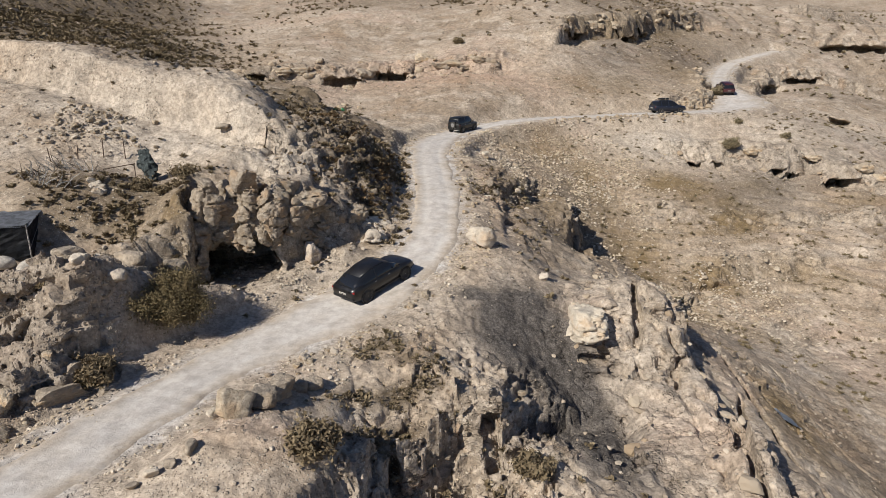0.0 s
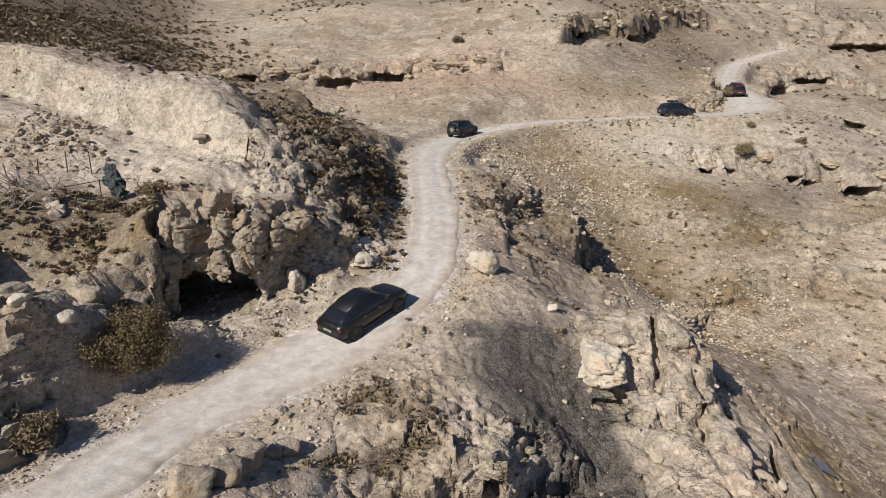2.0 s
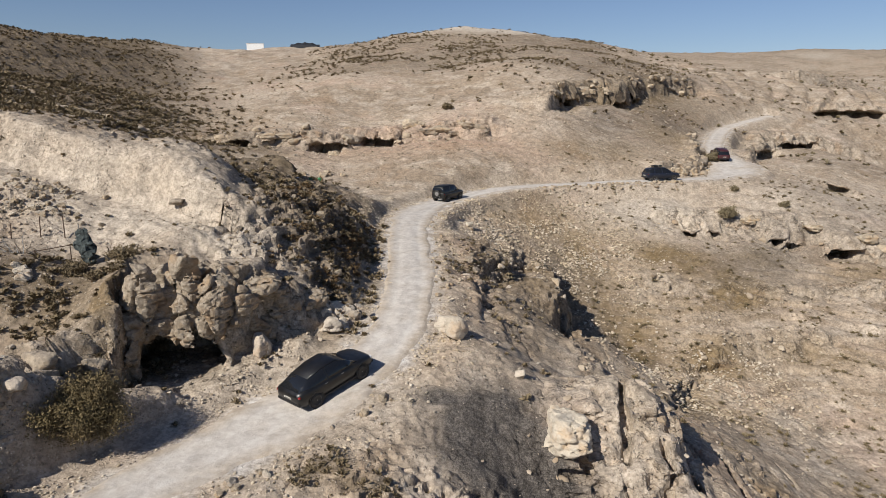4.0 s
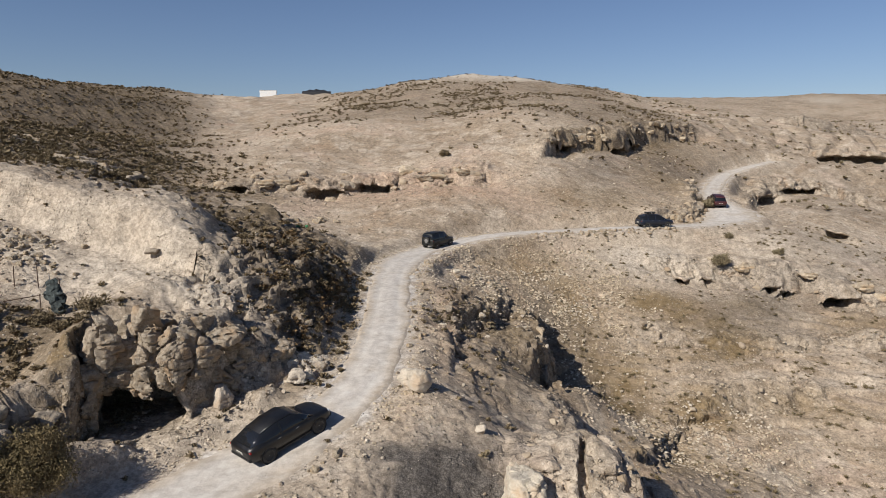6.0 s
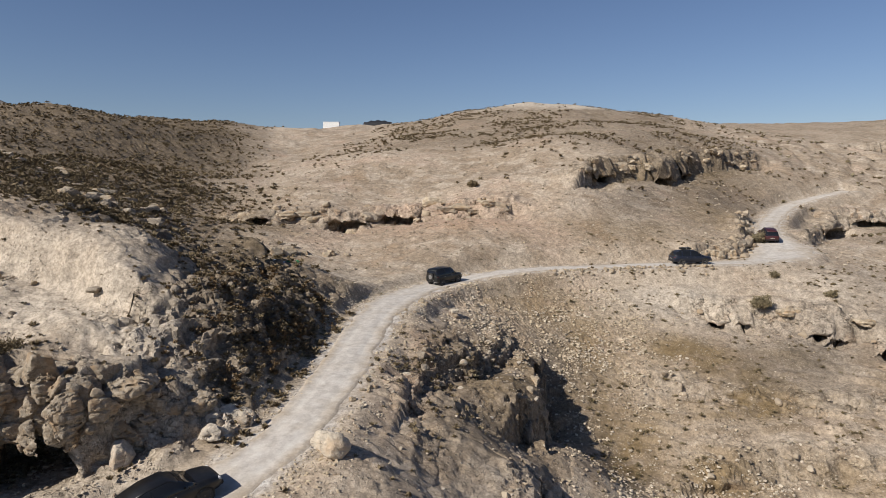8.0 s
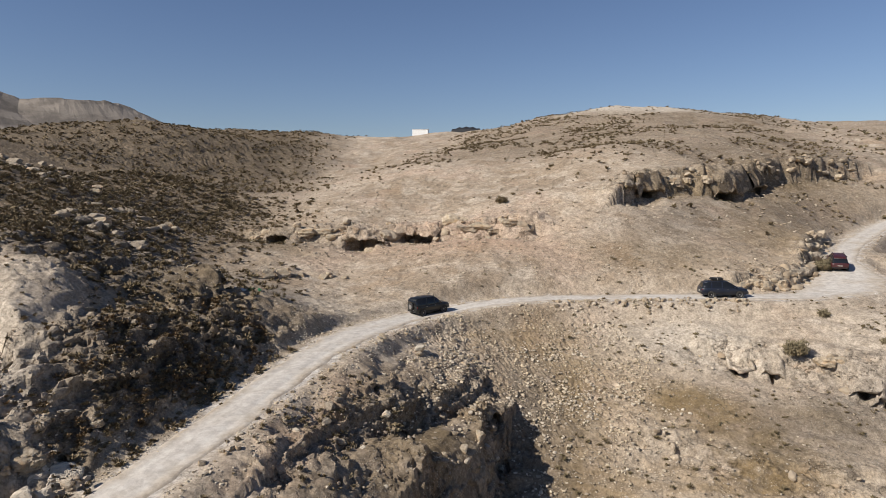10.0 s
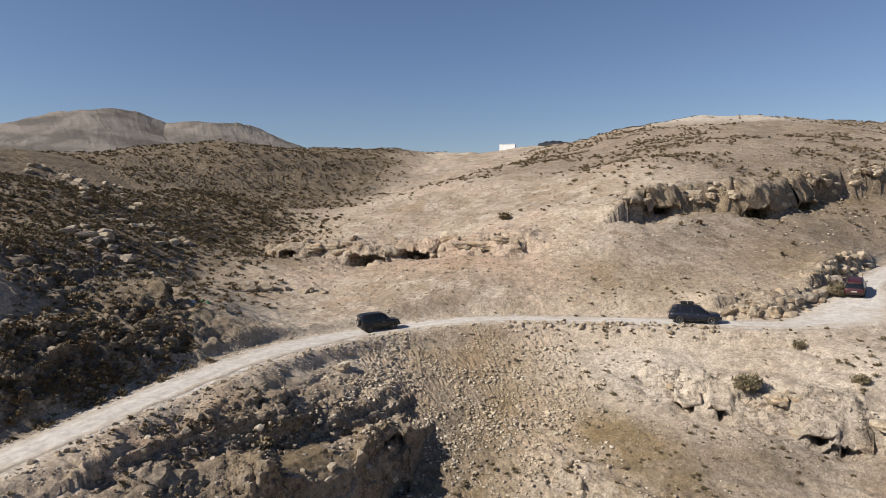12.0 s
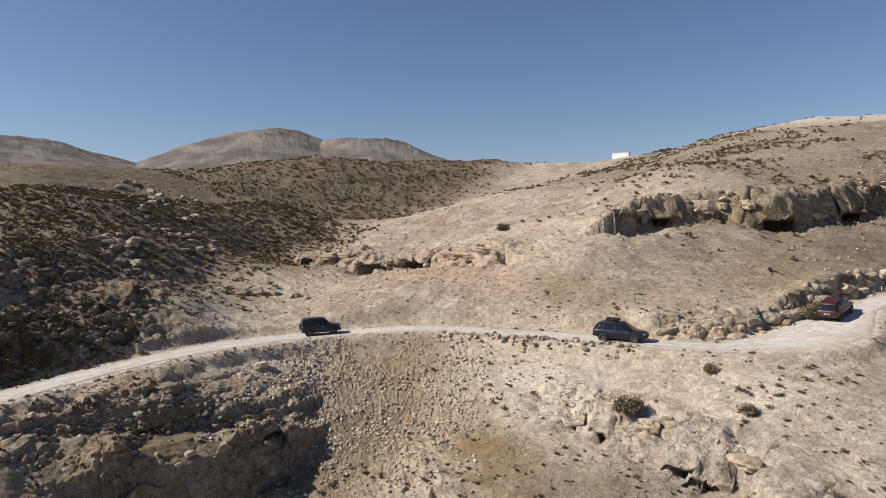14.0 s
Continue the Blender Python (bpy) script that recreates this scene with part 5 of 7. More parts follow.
# boulders that lie loose: x, y, half sizes, kind
TRACK_BOULDERS = [
    (2.25, 38.3, (0.85, 0.75, 0.85), M_ROCK_PALE, "pale upright boulder at the edge of the track"),
    (-7.75, 36.9, (0.9, 0.75, 0.8), M_ROCK_PALE, "pale cube shaped boulder in front of the cave"),
    (-6.5, 23.1, (0.8, 0.6, 0.62), M_ROCK_GREY, "grey layered boulder beside the track"),
    (-5.4, 24.3, (0.42, 0.36, 0.36), M_ROCK_GREY, "small grey boulder beside the track"),
    (-5.9, 23.9, (0.46, 0.36, 0.34), M_ROCK_GREY, "small grey boulder beside the track"),
    (-7.7, 21.0, (0.78, 0.62, 0.68), M_ROCK, "tan boulder beside the track"),
    (-6.9, 21.9, (0.66, 0.55, 0.5), M_ROCK_GREY, "broken grey boulder beside the track"),
    (-8.5, 21.3, (0.3, 0.26, 0.28), M_ROCK_PALE, "small pale boulder beside the track"),
    (-8.5, 18.9, (0.3, 0.25, 0.24), M_ROCK_GREY, "small boulder in a row along the track"),
    (-8.9, 18.4, (0.27, 0.24, 0.2), M_ROCK_GREY, "small boulder in a row along the track"),
    (-9.4, 18.0, (0.26, 0.2, 0.2), M_ROCK_PALE, "small boulder in a row along the track"),
    (-9.9, 17.6, (0.24, 0.2, 0.18), M_ROCK_GREY, "small boulder in a row along the track"),
    (4.6, 69.6, (0.6, 0.45, 0.42), M_ROCK_PALE, "pale boulder on the verge above the bank"),
    (5.9, 35.6, (0.32, 0.28, 0.3), M_ROCK_PALE, "pale stone on the dark gravel slope"),
    (-15.4, 30.6, (0.85, 0.7, 0.75), M_ROCK_GREY, "grey boulder on the terrace wall"),
    (-14.0, 31.9, (0.6, 0.6, 0.6), M_ROCK_GREY, "grey boulder on the terrace wall"),
]
SLOPE_BOULDERS = [
    (-17.4, 28.9, (0.7, 0.5, 0.5), M_ROCK_GREY, "grey boulder on the terrace wall"),
    (-15.8, 27.1, (0.5, 0.4, 0.35), M_ROCK_PALE, "fallen stone below the terrace wall"),
    (-14.6, 27.6, (0.45, 0.4, 0.35), M_ROCK_PALE, "fallen stone below the terrace wall"),
    (-15.4, 46.2, (0.7, 0.4, 0.35), M_ROCK_GREY, "dark flat stone on the pale slope"),
]
for n, (x, y, size, mat, label) in enumerate((*TRACK_BOULDERS, *SLOPE_BOULDERS)):
    rock("boulder", x, y, size, 500 + n, mat, 37 * n % 180, (0, 0), 0.18, 4, None, 0.09, 9, label, "boulder")

# shared shapes for rocks that repeat
SHAPES = []
for n in range(14):
    v, f = rock_shape(900 + n, 3, 8 + n % 5, 0.07 + 0.015 * (n % 4))
    me = bpy.data.meshes.new("rock")
    me.from_pydata([tuple(p) for p in v], [], f.tolist())
    me.materials.append((M_ROCK, M_ROCK_GREY, M_ROCK, M_ROCK_PALE)[n % 4])
    SHAPES.append(me)
rng = np.random.default_rng(12)


def strew(name, spots, label, category, group, kinds=None):
    """Rocks on shared meshes: spots are rows of x, y, half sizes."""
    spots = np.array(spots)
    zs = height(spots[:, 0], spots[:, 1])
    for (x, y, a, b, c), z in zip(spots, zs):
        k = int(rng.integers(14))
        if kinds:
            k = kinds[int(rng.integers(len(kinds)))]
        ob = new(name, SHAPES[k])
        ob.matrix_basis = pose(x, y, z + c * 0.2, rng.uniform(-14, 14), rng.uniform(-14, 14), rng.uniform(0, 360)) @ Matrix.Diagonal((a, b, c, 1))
        tagged(ob, label, category, group)


def beside(line, step, spread, small, large, shift=0.0):
    out = []
    for a, b in zip(line[:-1], line[1:]):
        ux, uy = b[0] - a[0], b[1] - a[1]
        n = math.hypot(ux, uy)
        for k in range(max(1, int(n / step))):
            t = rng.uniform(0, 1)
            o = rng.normal(shift, spread)
            s = small + (large - small) * rng.uniform(0, 1) ** 1.8
            if before_cave(a[0] + ux * t - uy / n * o, a[1] + uy * t + ux / n * o, 0.1):
                continue
            out.append((a[0] + ux * t - uy / n * o, a[1] + uy * t + ux / n * o, s * rng.uniform(0.8, 1.3), s * rng.uniform(0.7, 1.1), s * rng.uniform(0.6, 1.05)))
    return out


CRAGS = {
    "spur face": (2.6, 0.9, 0.12, 0.4), "spur upper band": (2.6, 1.2, 0.12, 0.35), "terrace wall": (0.6, 0.5, 0.15, 0.5), "low ledge": (0.7, 0.5, 0.2, 0.6),
    "knoll edge": (0.9, 0.5, 0.12, 0.4), "ridge east face": (1.0, 0.7, 0.2, 0.55), "ridge west face": (1.0, 0.5, 0.15, 0.45), "road bank": (1.6, 1.0, 0.12, 0.4), "lower cliff": (0.9, 0.8, 0.15, 0.55),
    "hill ledge": (1.2, 0.9, 0.2, 0.6), "cave ledge": (0.7, 0.8, 0.25, 0.75), "road cut": (0.5, 0.6, 0.25, 0.75), "slope ledge": (1.0, 0.6, 0.2, 0.6), "valley ledge": (1.5, 0.6, 0.2, 0.5),
    "valley floor bank": (1.3, 0.7, 0.2, 0.5), "left hollow": (0.8, 0.8, 0.25, 0.7),
}
NEAR_CRAGS = ("spur face", "terrace wall", "low ledge", "knoll edge", "road bank", "lower cliff")
far_blocks = []
for key, (step, spread, small, large) in CRAGS.items():
    spots = beside(SCARPS[key][0], step, spread, small, large, 0.2)
    if key in NEAR_CRAGS:
        strew("crag_block", spots, LABEL_CRAG, "rock", "blocks of the " + key)
    else:
        far_blocks += spots


def joined_rocks(name, spots, label):
    """Rocks past counting, joined into one mesh."""
    spots = np.array(spots)
    zs = height(spots[:, 0], spots[:, 1])
    g = np.random.default_rng(8)
    base = [rock_shape(1500 + k, 2, 8 + k % 4, 0.09) for k in range(10)]
    f = ICO[2][1]
    co, faces = [], []
    for n, ((x, y, a, b, c), z) in enumerate(zip(spots, zs)):
        m = pose(x, y, z + c * 0.15, g.uniform(-14, 14), g.uniform(-14, 14), g.uniform(0, 360)) @ Matrix.Diagonal((a, b, c, 1))
        m = np.array(m)
        co.append(base[int(g.integers(10))][0] @ m[:3, :3].T + m[:3, 3])
        faces.append(f + n * len(ICO[2][0]))
    return tagged(array_ob(name, np.concatenate(co), np.concatenate(faces), M_CRAG, False), label, "rocks", kind="stuff")


joined_rocks("ledge_rocks", far_blocks, "broken limestone blocks along the hillside ledges")
strew("row_stone", beside([(-19, 79.5), (-17.5, 82.5), (-14.5, 85), (-10.5, 86.2)], 0.6, 0.5, 0.35, 0.95), "pale limestone boulder in a row below the hillside", "boulder", "row of boulders on the flat", (0, 2, 4, 8, 3))
strew("verge_stone", beside([(-9, 22.5), (-5.6, 27.2), (-3.2, 30.2), (-0.6, 32.6)], 0.35, 0.3, 0.1, 0.32), "small pale stone on the verge of the track", "stone", "stones along the verge", (0, 2, 4, 8, 3))
strew("verge_stone", beside([(2.2, 40), (1.8, 46), (1.7, 55), (1.5, 62), (2.2, 70), (5, 77)], 0.6, 0.35, 0.08, 0.28), "small pale stone on the verge of the track", "stone", "stones along the verge", (0, 2, 4, 8, 3))
strew("kerb_stone", beside([(14, 84.4), (19, 86.3), (26, 87.6), (33, 89.0)], 0.16, 0.45, 0.14, 0.36, -0.25), "pale stone holding the edge of the track", "stone", "edge stones of the far track", (0, 2, 4, 8, 3))
strew("pile_stone", [(-20.4 + 0.9 * rng.uniform(), 36.2 + 0.9 * rng.uniform(), s, s * 0.8, s * 0.8) for s in (0.42, 0.36, 0.3, 0.4, 0.28, 0.34)], "pale stone in a small pile by the pen", "stone", "stone pile by the pen", (3, 7, 11))
strew("terrace_rock", [(*p, s, s * 0.85, s * 0.75) for p, s in zip(np.concatenate([rng.normal((-24.4, 46.3), (1.5, 0.7), (90, 2)), rng.normal((-23.6, 44.3), (1.9, 0.5), (70, 2)), rng.normal((-26.5, 42.6), (1.2, 0.6), (30, 2))]), 0.08 + 0.24 * rng.uniform(0, 1, 190) ** 1.6)], "limestone rubble on the pale slope", "stone", "rubble on the pale slope", (0, 2, 3, 4, 7, 8, 11))
strew("spur_rock", [(*p, s, s * 0.75, s * 0.8) for p, s in zip(np.stack([rng.normal(-9, 2.3, 60), rng.normal(51, 5, 60)], 1), 0.1 + 0.32 * rng.uniform(0, 1, 60) ** 2)], "dark weathered rock on the scrubby spur", "rock", "rocks on the spur", (1, 5, 9, 13, 0))
strew("bank_stone", [(*p, s, s * 0.75, s * 0.8) for p, s in zip(np.stack([rng.normal(8.5, 2.2, 60), rng.uniform(46, 76, 60)], 1), rng.uniform(0.12, 0.4, 60))], "limestone lump on the bank below the track", "rock", "rocks on the bank")
strew("slope_rock", [(*p, s, s * 0.8, s * 0.6) for p, s in zip(np.stack([rng.normal(-24, 9, 90), rng.normal(68, 9, 90)], 1), rng.uniform(0.12, 0.4, 90))], "grey limestone rock among scrub on the hillside", "rock", "rocks on the scrub hillside", (1, 5, 9, 13))
strew("outcrop_rock", [(*p, s, s * 0.8, s * 0.6) for p, s in zip(np.concatenate([rng.normal((-66, 93), (7, 3), (46, 2)), rng.normal((-42, 84), (6, 2), (24, 2)), rng.normal((-30, 70.5), (5, 2), (24, 2))]), rng.uniform(0.4, 1.3, 94))], "grey limestone outcrop rock on the scrub hillside", "rock", "outcrop rocks on the hillside", (1, 5, 9, 2))


# ---- loose stones and low scrub, past counting ----
def sown(n, density, seed, box):
    """Places drawn at random inside a box, kept by a density from 0 to 1."""
    g = np.random.default_rng(seed)
    x, y = g.uniform(box[0], box[1], n), g.uniform(box[2], box[3], n)
    z, c = land(x, y)
    keep = g.uniform(0, 1, n) < density(x, y, c) * (1 - smooth(0.3, 0.9, c["road"]))
    return x[keep], y[keep], z[keep], c, g


def stones(name, n, density, seed, box, small, large, label, mat=M_STONES):
    x, y, z, _, g = sown(n, density, seed, box)
    base = [rock_shape(1200 + k, 1, 8, 0.12)[0] for k in range(12)]
    f = ICO[1][1]
    m = len(x)
    size = small + (large - small) * g.uniform(0, 1, m) ** 3
    which = g.integers(0, 12, m)
    a = g.uniform(0, 2 * np.pi, m)
    v = np.stack(base)[which] * (size[:, None] * g.uniform(0.7, 1.25, (m, 3)))[:, None, :]
    c, s = np.cos(a)[:, None], np.sin(a)[:, None]
    co = np.stack([v[:, :, 0] * c - v[:, :, 1] * s + x[:, None], v[:, :, 0] * s + v[:, :, 1] * c + y[:, None], v[:, :, 2] * 0.8 + (z + size * 0.3)[:, None]], -1)
    k = co.shape[1]
    faces = (f[None] + (np.arange(m) * k)[:, None, None]).reshape(-1, 3)
    ob = array_ob(name, co.reshape(-1, 3), faces, mat, False)
    return tagged(ob, label, "stones", kind="stuff")


stones("field_stones", 95000, lambda x, y, c: np.clip(0.14 + 0.9 * c["rubble"] + 0.25 * c["rock"] + 0.05 * c["scrub"] - 0.2 * c["pale"] - 0.06 * c["grey"] - 0.1 * c["sand"], 0, 1) * smooth(130, 60, np.hypot(x - 10, y - 35)), 41, (-45, 62, 17, 112), 0.03, 0.17, "loose limestone stones strewn over the slopes")
stones("scree_stones", 60000, lambda x, y, c: np.clip(c["rubble"] * 1.2, 0, 1) * smooth(-0.3, 0.3, fbm(x, y, 3, 3, 350)), 42, (-2, 40, 50, 92), 0.045, 0.2, "pale scree filling the head of the gully", M_SCREE)
stones("verge_gravel", 70000, lambda x, y, c: np.clip(c["sand"] * 1.4, 0, 1) * (1 - c["road"]) * smooth(-0.4, 0.3, fbm(x, y, 2.5, 3, 360)), 44, (-20, 12, 18, 86), 0.025, 0.12, "pale gravel thrown up along both verges of the track", M_SCREE)
stones("hill_stones", 16000, lambda x, y, c: 0.45 + 0 * x, 43, (-60, 70, 92, 165), 0.05, 0.24, "loose stones on the far hillside")


def tufts(name, x, y, z, g, radius, tall, blades, mat, label, wide=0.13):
    """Low bushes, each a spray of narrow leaves and twigs."""
    m = len(x)
    r = radius[0] + (radius[1] - radius[0]) * g.uniform(0, 1, m) ** 1.6
    a, e = g.uniform(0, 2 * np.pi, (m, blades)), g.uniform(0.15, 1.45, (m, blades))
    length = r[:, None] * g.uniform(0.55, 1.15, (m, blades))
    foot = g.uniform(0, 0.55, (m, blades)) * r[:, None]
    fa = g.uniform(0, 2 * np.pi, (m, blades))
    bx, by = x[:, None] + foot * np.cos(fa), y[:, None] + foot * np.sin(fa)
    bz = z[:, None] + g.uniform(-0.02, 0.35, (m, blades)) * r[:, None] * tall
    tx, ty, tz = bx + length * np.cos(a) * np.cos(e), by + length * np.sin(a) * np.cos(e), bz + length * np.sin(e) * tall
    w = wide * (0.5 + r[:, None]) * g.uniform(0.6, 1.4, (m, blades))
    sx, sy, sz = -np.sin(a) * w, np.cos(a) * w, g.uniform(-0.6, 0.6, (m, blades)) * w
    mx, my, mz = (bx + tx) / 2, (by + ty) / 2, (bz + tz) / 2 + 0.12 * length
    co = np.stack([np.stack([bx, by, bz], -1), np.stack([mx + sx, my + sy, mz + sz], -1), np.stack([tx, ty, tz], -1), np.stack([mx - sx, my - sy, mz - sz], -1)], 2).reshape(-1, 3)
    q = (np.arange(m * blades) * 4)[:, None] + np.arange(4)
    ob = array_ob(name, co, q, mat, False)
    return tagged(ob, label, "shrubs", kind="stuff")


x, y, z, _, g = sown(13000, lambda x, y, c: c["scrub"] ** 1.3 * 0.75, 51, (-70, 0, 52, 120))
tufts("hillside_scrub", x, y, z, g, (0.2, 0.62), 0.75, 18, M_SCRUB, "dark dry thorny scrub covering the hillside", 0.1)
x, y, z, _, g = sown(17000, lambda x, y, c: c["scrub"] ** 1.3 * 0.6, 52, (-190, -20, 110, 330))
tufts("far_scrub", x, y, z, g, (0.35, 0.85), 0.75, 10, M_SCRUB, "dark dry scrub on the far hillside", 0.17)
x, y, z, _, g = sown(24000, lambda x, y, c: np.clip(c["scrub"] * 0.9 + 0.05, 0, 1) * smooth(-0.15, 0.25, fbm(x, y, 22, 3, 300)), 53, (-45, 110, 108, 270))
tufts("hilltop_scrub", x, y, z, g, (0.25, 0.7), 0.75, 12, M_SCRUB, "scattered dark scrub on the stony hill", 0.14)
x, y, z, _, g = sown(14000, lambda x, y, c: 0.34 * smooth(-0.35, 0.2, fbm(x, y, 9, 3, 310)) * (1 - c["rock"]) * (1 - 0.6 * c["pale"]) * smooth(98, 84, y - 0.15 * x), 54, (16, 90, 40, 110))
tufts("slope_scrub", x, y, z - 0.04, g, (0.12, 0.42), 0.7, 34, M_SCRUB_OLIVE, "scattered dry bushes on the valley side", 0.045)
x, y, z, _, g = sown(20000, lambda x, y, c: np.clip(1.2 * c["scrub"] ** 1.5 + 0.3 * c["rust"] + 0.06 * c["rock"], 0, 1) * smooth(-0.3, 0.2, fbm(x, y, 3, 2, 320)), 55, (-32, 8, 18, 60))
tufts("terrace_scrub", x, y, z, g, (0.13, 0.36), 0.8, 22, M_SCRUB, "low dry thorn plants on stony soil", 0.08)
x, y, z, _, g = sown(4500, lambda x, y, c: np.clip(1.1 * c["scrub"], 0, 1) * within_box(x, y, IN_THE_ROUND["flank"], 1.0) * smooth(-0.05, 0.35, fbm(x, y, 2.6, 3, 370)), 59, (-11.5, -3.2, 40.5, 64))
tufts("spur_scrub", x, y, z + 0.1, g, (0.1, 0.32), 0.8, 20, M_SCRUB_RUST, "dense rust brown scrub on the shaded flank of the spur", 0.07)
x, y, z, _, g = sown(6000, lambda x, y, c: np.clip(1.3 * c["scrub"] ** 1.4, 0, 1), 58, (-6, 4, 20, 31))
tufts("knoll_scrub", x, y, z, g, (0.06, 0.2), 0.8, 14, M_SCRUB, "brown dry scrub in bands across the knoll", 0.05)
x, y, z, _, g = sown(6000, lambda x, y, c: np.clip(0.22 + 0.6 * c["rust"], 0, 1) * smooth(0.0, 0.35, fbm(x, y, 6, 3, 330)), 56, (-30, 50, 44, 112))
tufts("verge_scrub", x, y, z, g, (0.07, 0.26), 0.8, 14, M_SCRUB_GREEN, "small dry plants between the stones", 0.08)
x, y, z, _, g = sown(7000, lambda x, y, c: 0.3 + 0 * x, 57, (60, 330, 110, 420))
tufts("far_slope_scrub", x, y, z, g, (0.4, 1.1), 0.8, 10, M_SCRUB_GREEN, "sparse scrub on the far layered slopes", 0.2)


# ---- single bushes ----
def bush(name, x, y, radius, tall, leaves, seed, mat, label, leaf=0.085):
    g = np.random.default_rng(seed)
    root = new(name)
    root.matrix_basis = pose(x, y, zat(x, y))
    bm = bmesh.new()
    tips = []
    for k in range(16):
        a, out = g.uniform(0, 6.28), g.uniform(0.25, 0.8) * radius
        top = Vector((math.cos(a) * out, math.sin(a) * out, tall * g.uniform(0.45, 0.85)))
        last, prev = Vector((g.normal(0, 0.06), g.normal(0, 0.06), -0.1)), None
        for q in range(1, 5):
            p = last.lerp(top, q / 4) + Vector(g.normal(0, 0.05, 3))
            w = 0.045 * (1 - q / 5.5) * radius
            ring = [bm.verts.new(p + Vector((math.cos(b) * w, math.sin(b) * w, 0))) for b in (0, 2.1, 4.2)]
            if prev:
                for s in range(3):
                    bm.faces.new((prev[s], prev[(s + 1) % 3], ring[(s + 1) % 3], ring[s]))
            prev = ring
        tips.append(top)
    part("stems", bm, M_TWIG, root, "thin grey brown stems")
    # leaves in clumps round the twig ends, with gaps between them
    clumps = 70
    d = g.normal(size=(clumps, 3))
    d /= np.linalg.norm(d, axis=1)[:, None]
    d[:, 2] = np.abs(d[:, 2]) * 1.0 - 0.12
    cc = d * np.array([radius, radius, tall * 0.62]) * g.uniform(0.5, 0.98, clumps)[:, None] + np.array([0, 0, tall * 0.36])
    cc *= (1 + 0.18 * g.normal(size=(clumps, 1)))
    n = leaves
    p = cc[g.integers(0, clumps, n)] + g.normal(0, 0.17 * radius, (n, 3))
    p[:, 2] = np.maximum(p[:, 2], 0.03)
    u = g.normal(size=(n, 3))
    u /= np.linalg.norm(u, axis=1)[:, None]
    v = np.cross(u, g.normal(size=(n, 3)))
    v /= np.linalg.norm(v, axis=1)[:, None]
    s = leaf * g.uniform(0.6, 1.5, (n, 1))
    co = np.stack([p - u * s * 1.3, p + v * s * 0.55, p + u * s * 1.3, p - v * s * 0.55], 1).reshape(-1, 3)
    crown = array_ob("crown", co, (np.arange(n) * 4)[:, None] + np.arange(4), mat, False)
    crown.parent = root
    return tagged(root, label, "bush")


bush("bush", -13.0, 28.9, 1.5, 2.8, 30000, 1, M_LEAF, "large round olive brown bush beside the track", 0.042)
bush("bush", -14.6, 24.5, 0.85, 1.2, 3500, 2, M_SCRUB, "dark dry bush against the rock ledge", 0.07)
bush("bush", -4.6, 19.9, 0.95, 1.0, 3500, 3, M_SCRUB, "dark dry bush on the knoll edge", 0.07)
bush("bush", 3.6, 22.4, 0.75, 0.9, 2500, 4, M_SCRUB, "dry thorn bush below the knoll", 0.07)
bush("bush", 35.9, 81.5, 1.0, 1.15, 3000, 5, M_SCRUB_GREEN, "round grey green bush on the valley side", 0.09)
bush("bush", 2.4, 110.2, 0.75, 0.95, 1500, 6, M_SCRUB, "single dark bush on the far hillside", 0.1)
bush("bush", 43.0, 104.5, 0.95, 1.5, 2200, 7, M_SCRUB_GREEN, "dark bush above the road cut", 0.1)
bush("bush", -15.8, 39.4, 0.85, 0.55, 1800, 8, M_SCRUB, "low dark shrub on the terrace", 0.06)
bush("bush", -14.0, 39.0, 0.6, 0.45, 1200, 9, M_SCRUB, "low dark shrub on the terrace", 0.06)
bush("bush", -18.1, 38.4, 0.8, 0.6, 1800, 10, M_SCRUB, "low rust brown shrub beside the pen", 0.06)
bush("bush", -16.4, 37.5, 0.5, 0.4, 1000, 11, M_SCRUB, "low dark shrub on the terrace", 0.06)
bush("bush", 43.9, 83.9, 0.55, 0.6, 1000, 12, M_SCRUB_GREEN, "small bush on the pale slope", 0.08)
bush("bush", 39.6, 88.4, 0.5, 0.55, 900, 13, M_SCRUB_GREEN, "small bush below the track", 0.08)


# ---- vehicles on the track ----
def loft(sections, closed_ends=True):
    """A skin through cross-sections, each a list of points, mirrored across the middle."""
    bm = bmesh.new()
    rings = []
    for x, half in sections:
        ring = [bm.verts.new((x, y, z)) for y, z in half] + [bm.verts.new((x, -y, z)) for y, z in reversed(half) if y > 1e-6]
        rings.append(ring)
    for a, b in zip(rings[:-1], rings[1:]):
        n = len(a)
        for k in range(n):
            bm.faces.new((a[k], a[(k + 1) % n], b[(k + 1) % n], b[k]))
    if closed_ends:
        bm.faces.new(rings[0])
        bm.faces.new(rings[-1][::-1])
    bmesh.ops.recalc_face_normals(bm, faces=bm.faces)
    for f in bm.faces:
        f.smooth = True
    return bm


def slab(cx, cy, cz, sx, sy, sz, bevel=0.02):
    bm = bmesh.new()
    bmesh.ops.create_cube(bm, size=1.0)
    bmesh.ops.scale(bm, vec=(sx, sy, sz), verts=bm.verts)
    if bevel:
        bmesh.ops.bevel(bm, geom=bm.edges[:], offset=min(bevel, sx / 3, sy / 3, sz / 3), segments=2, affect="EDGES")
    bmesh.ops.translate(bm, vec=(cx, cy, cz), verts=bm.verts)
    return bm


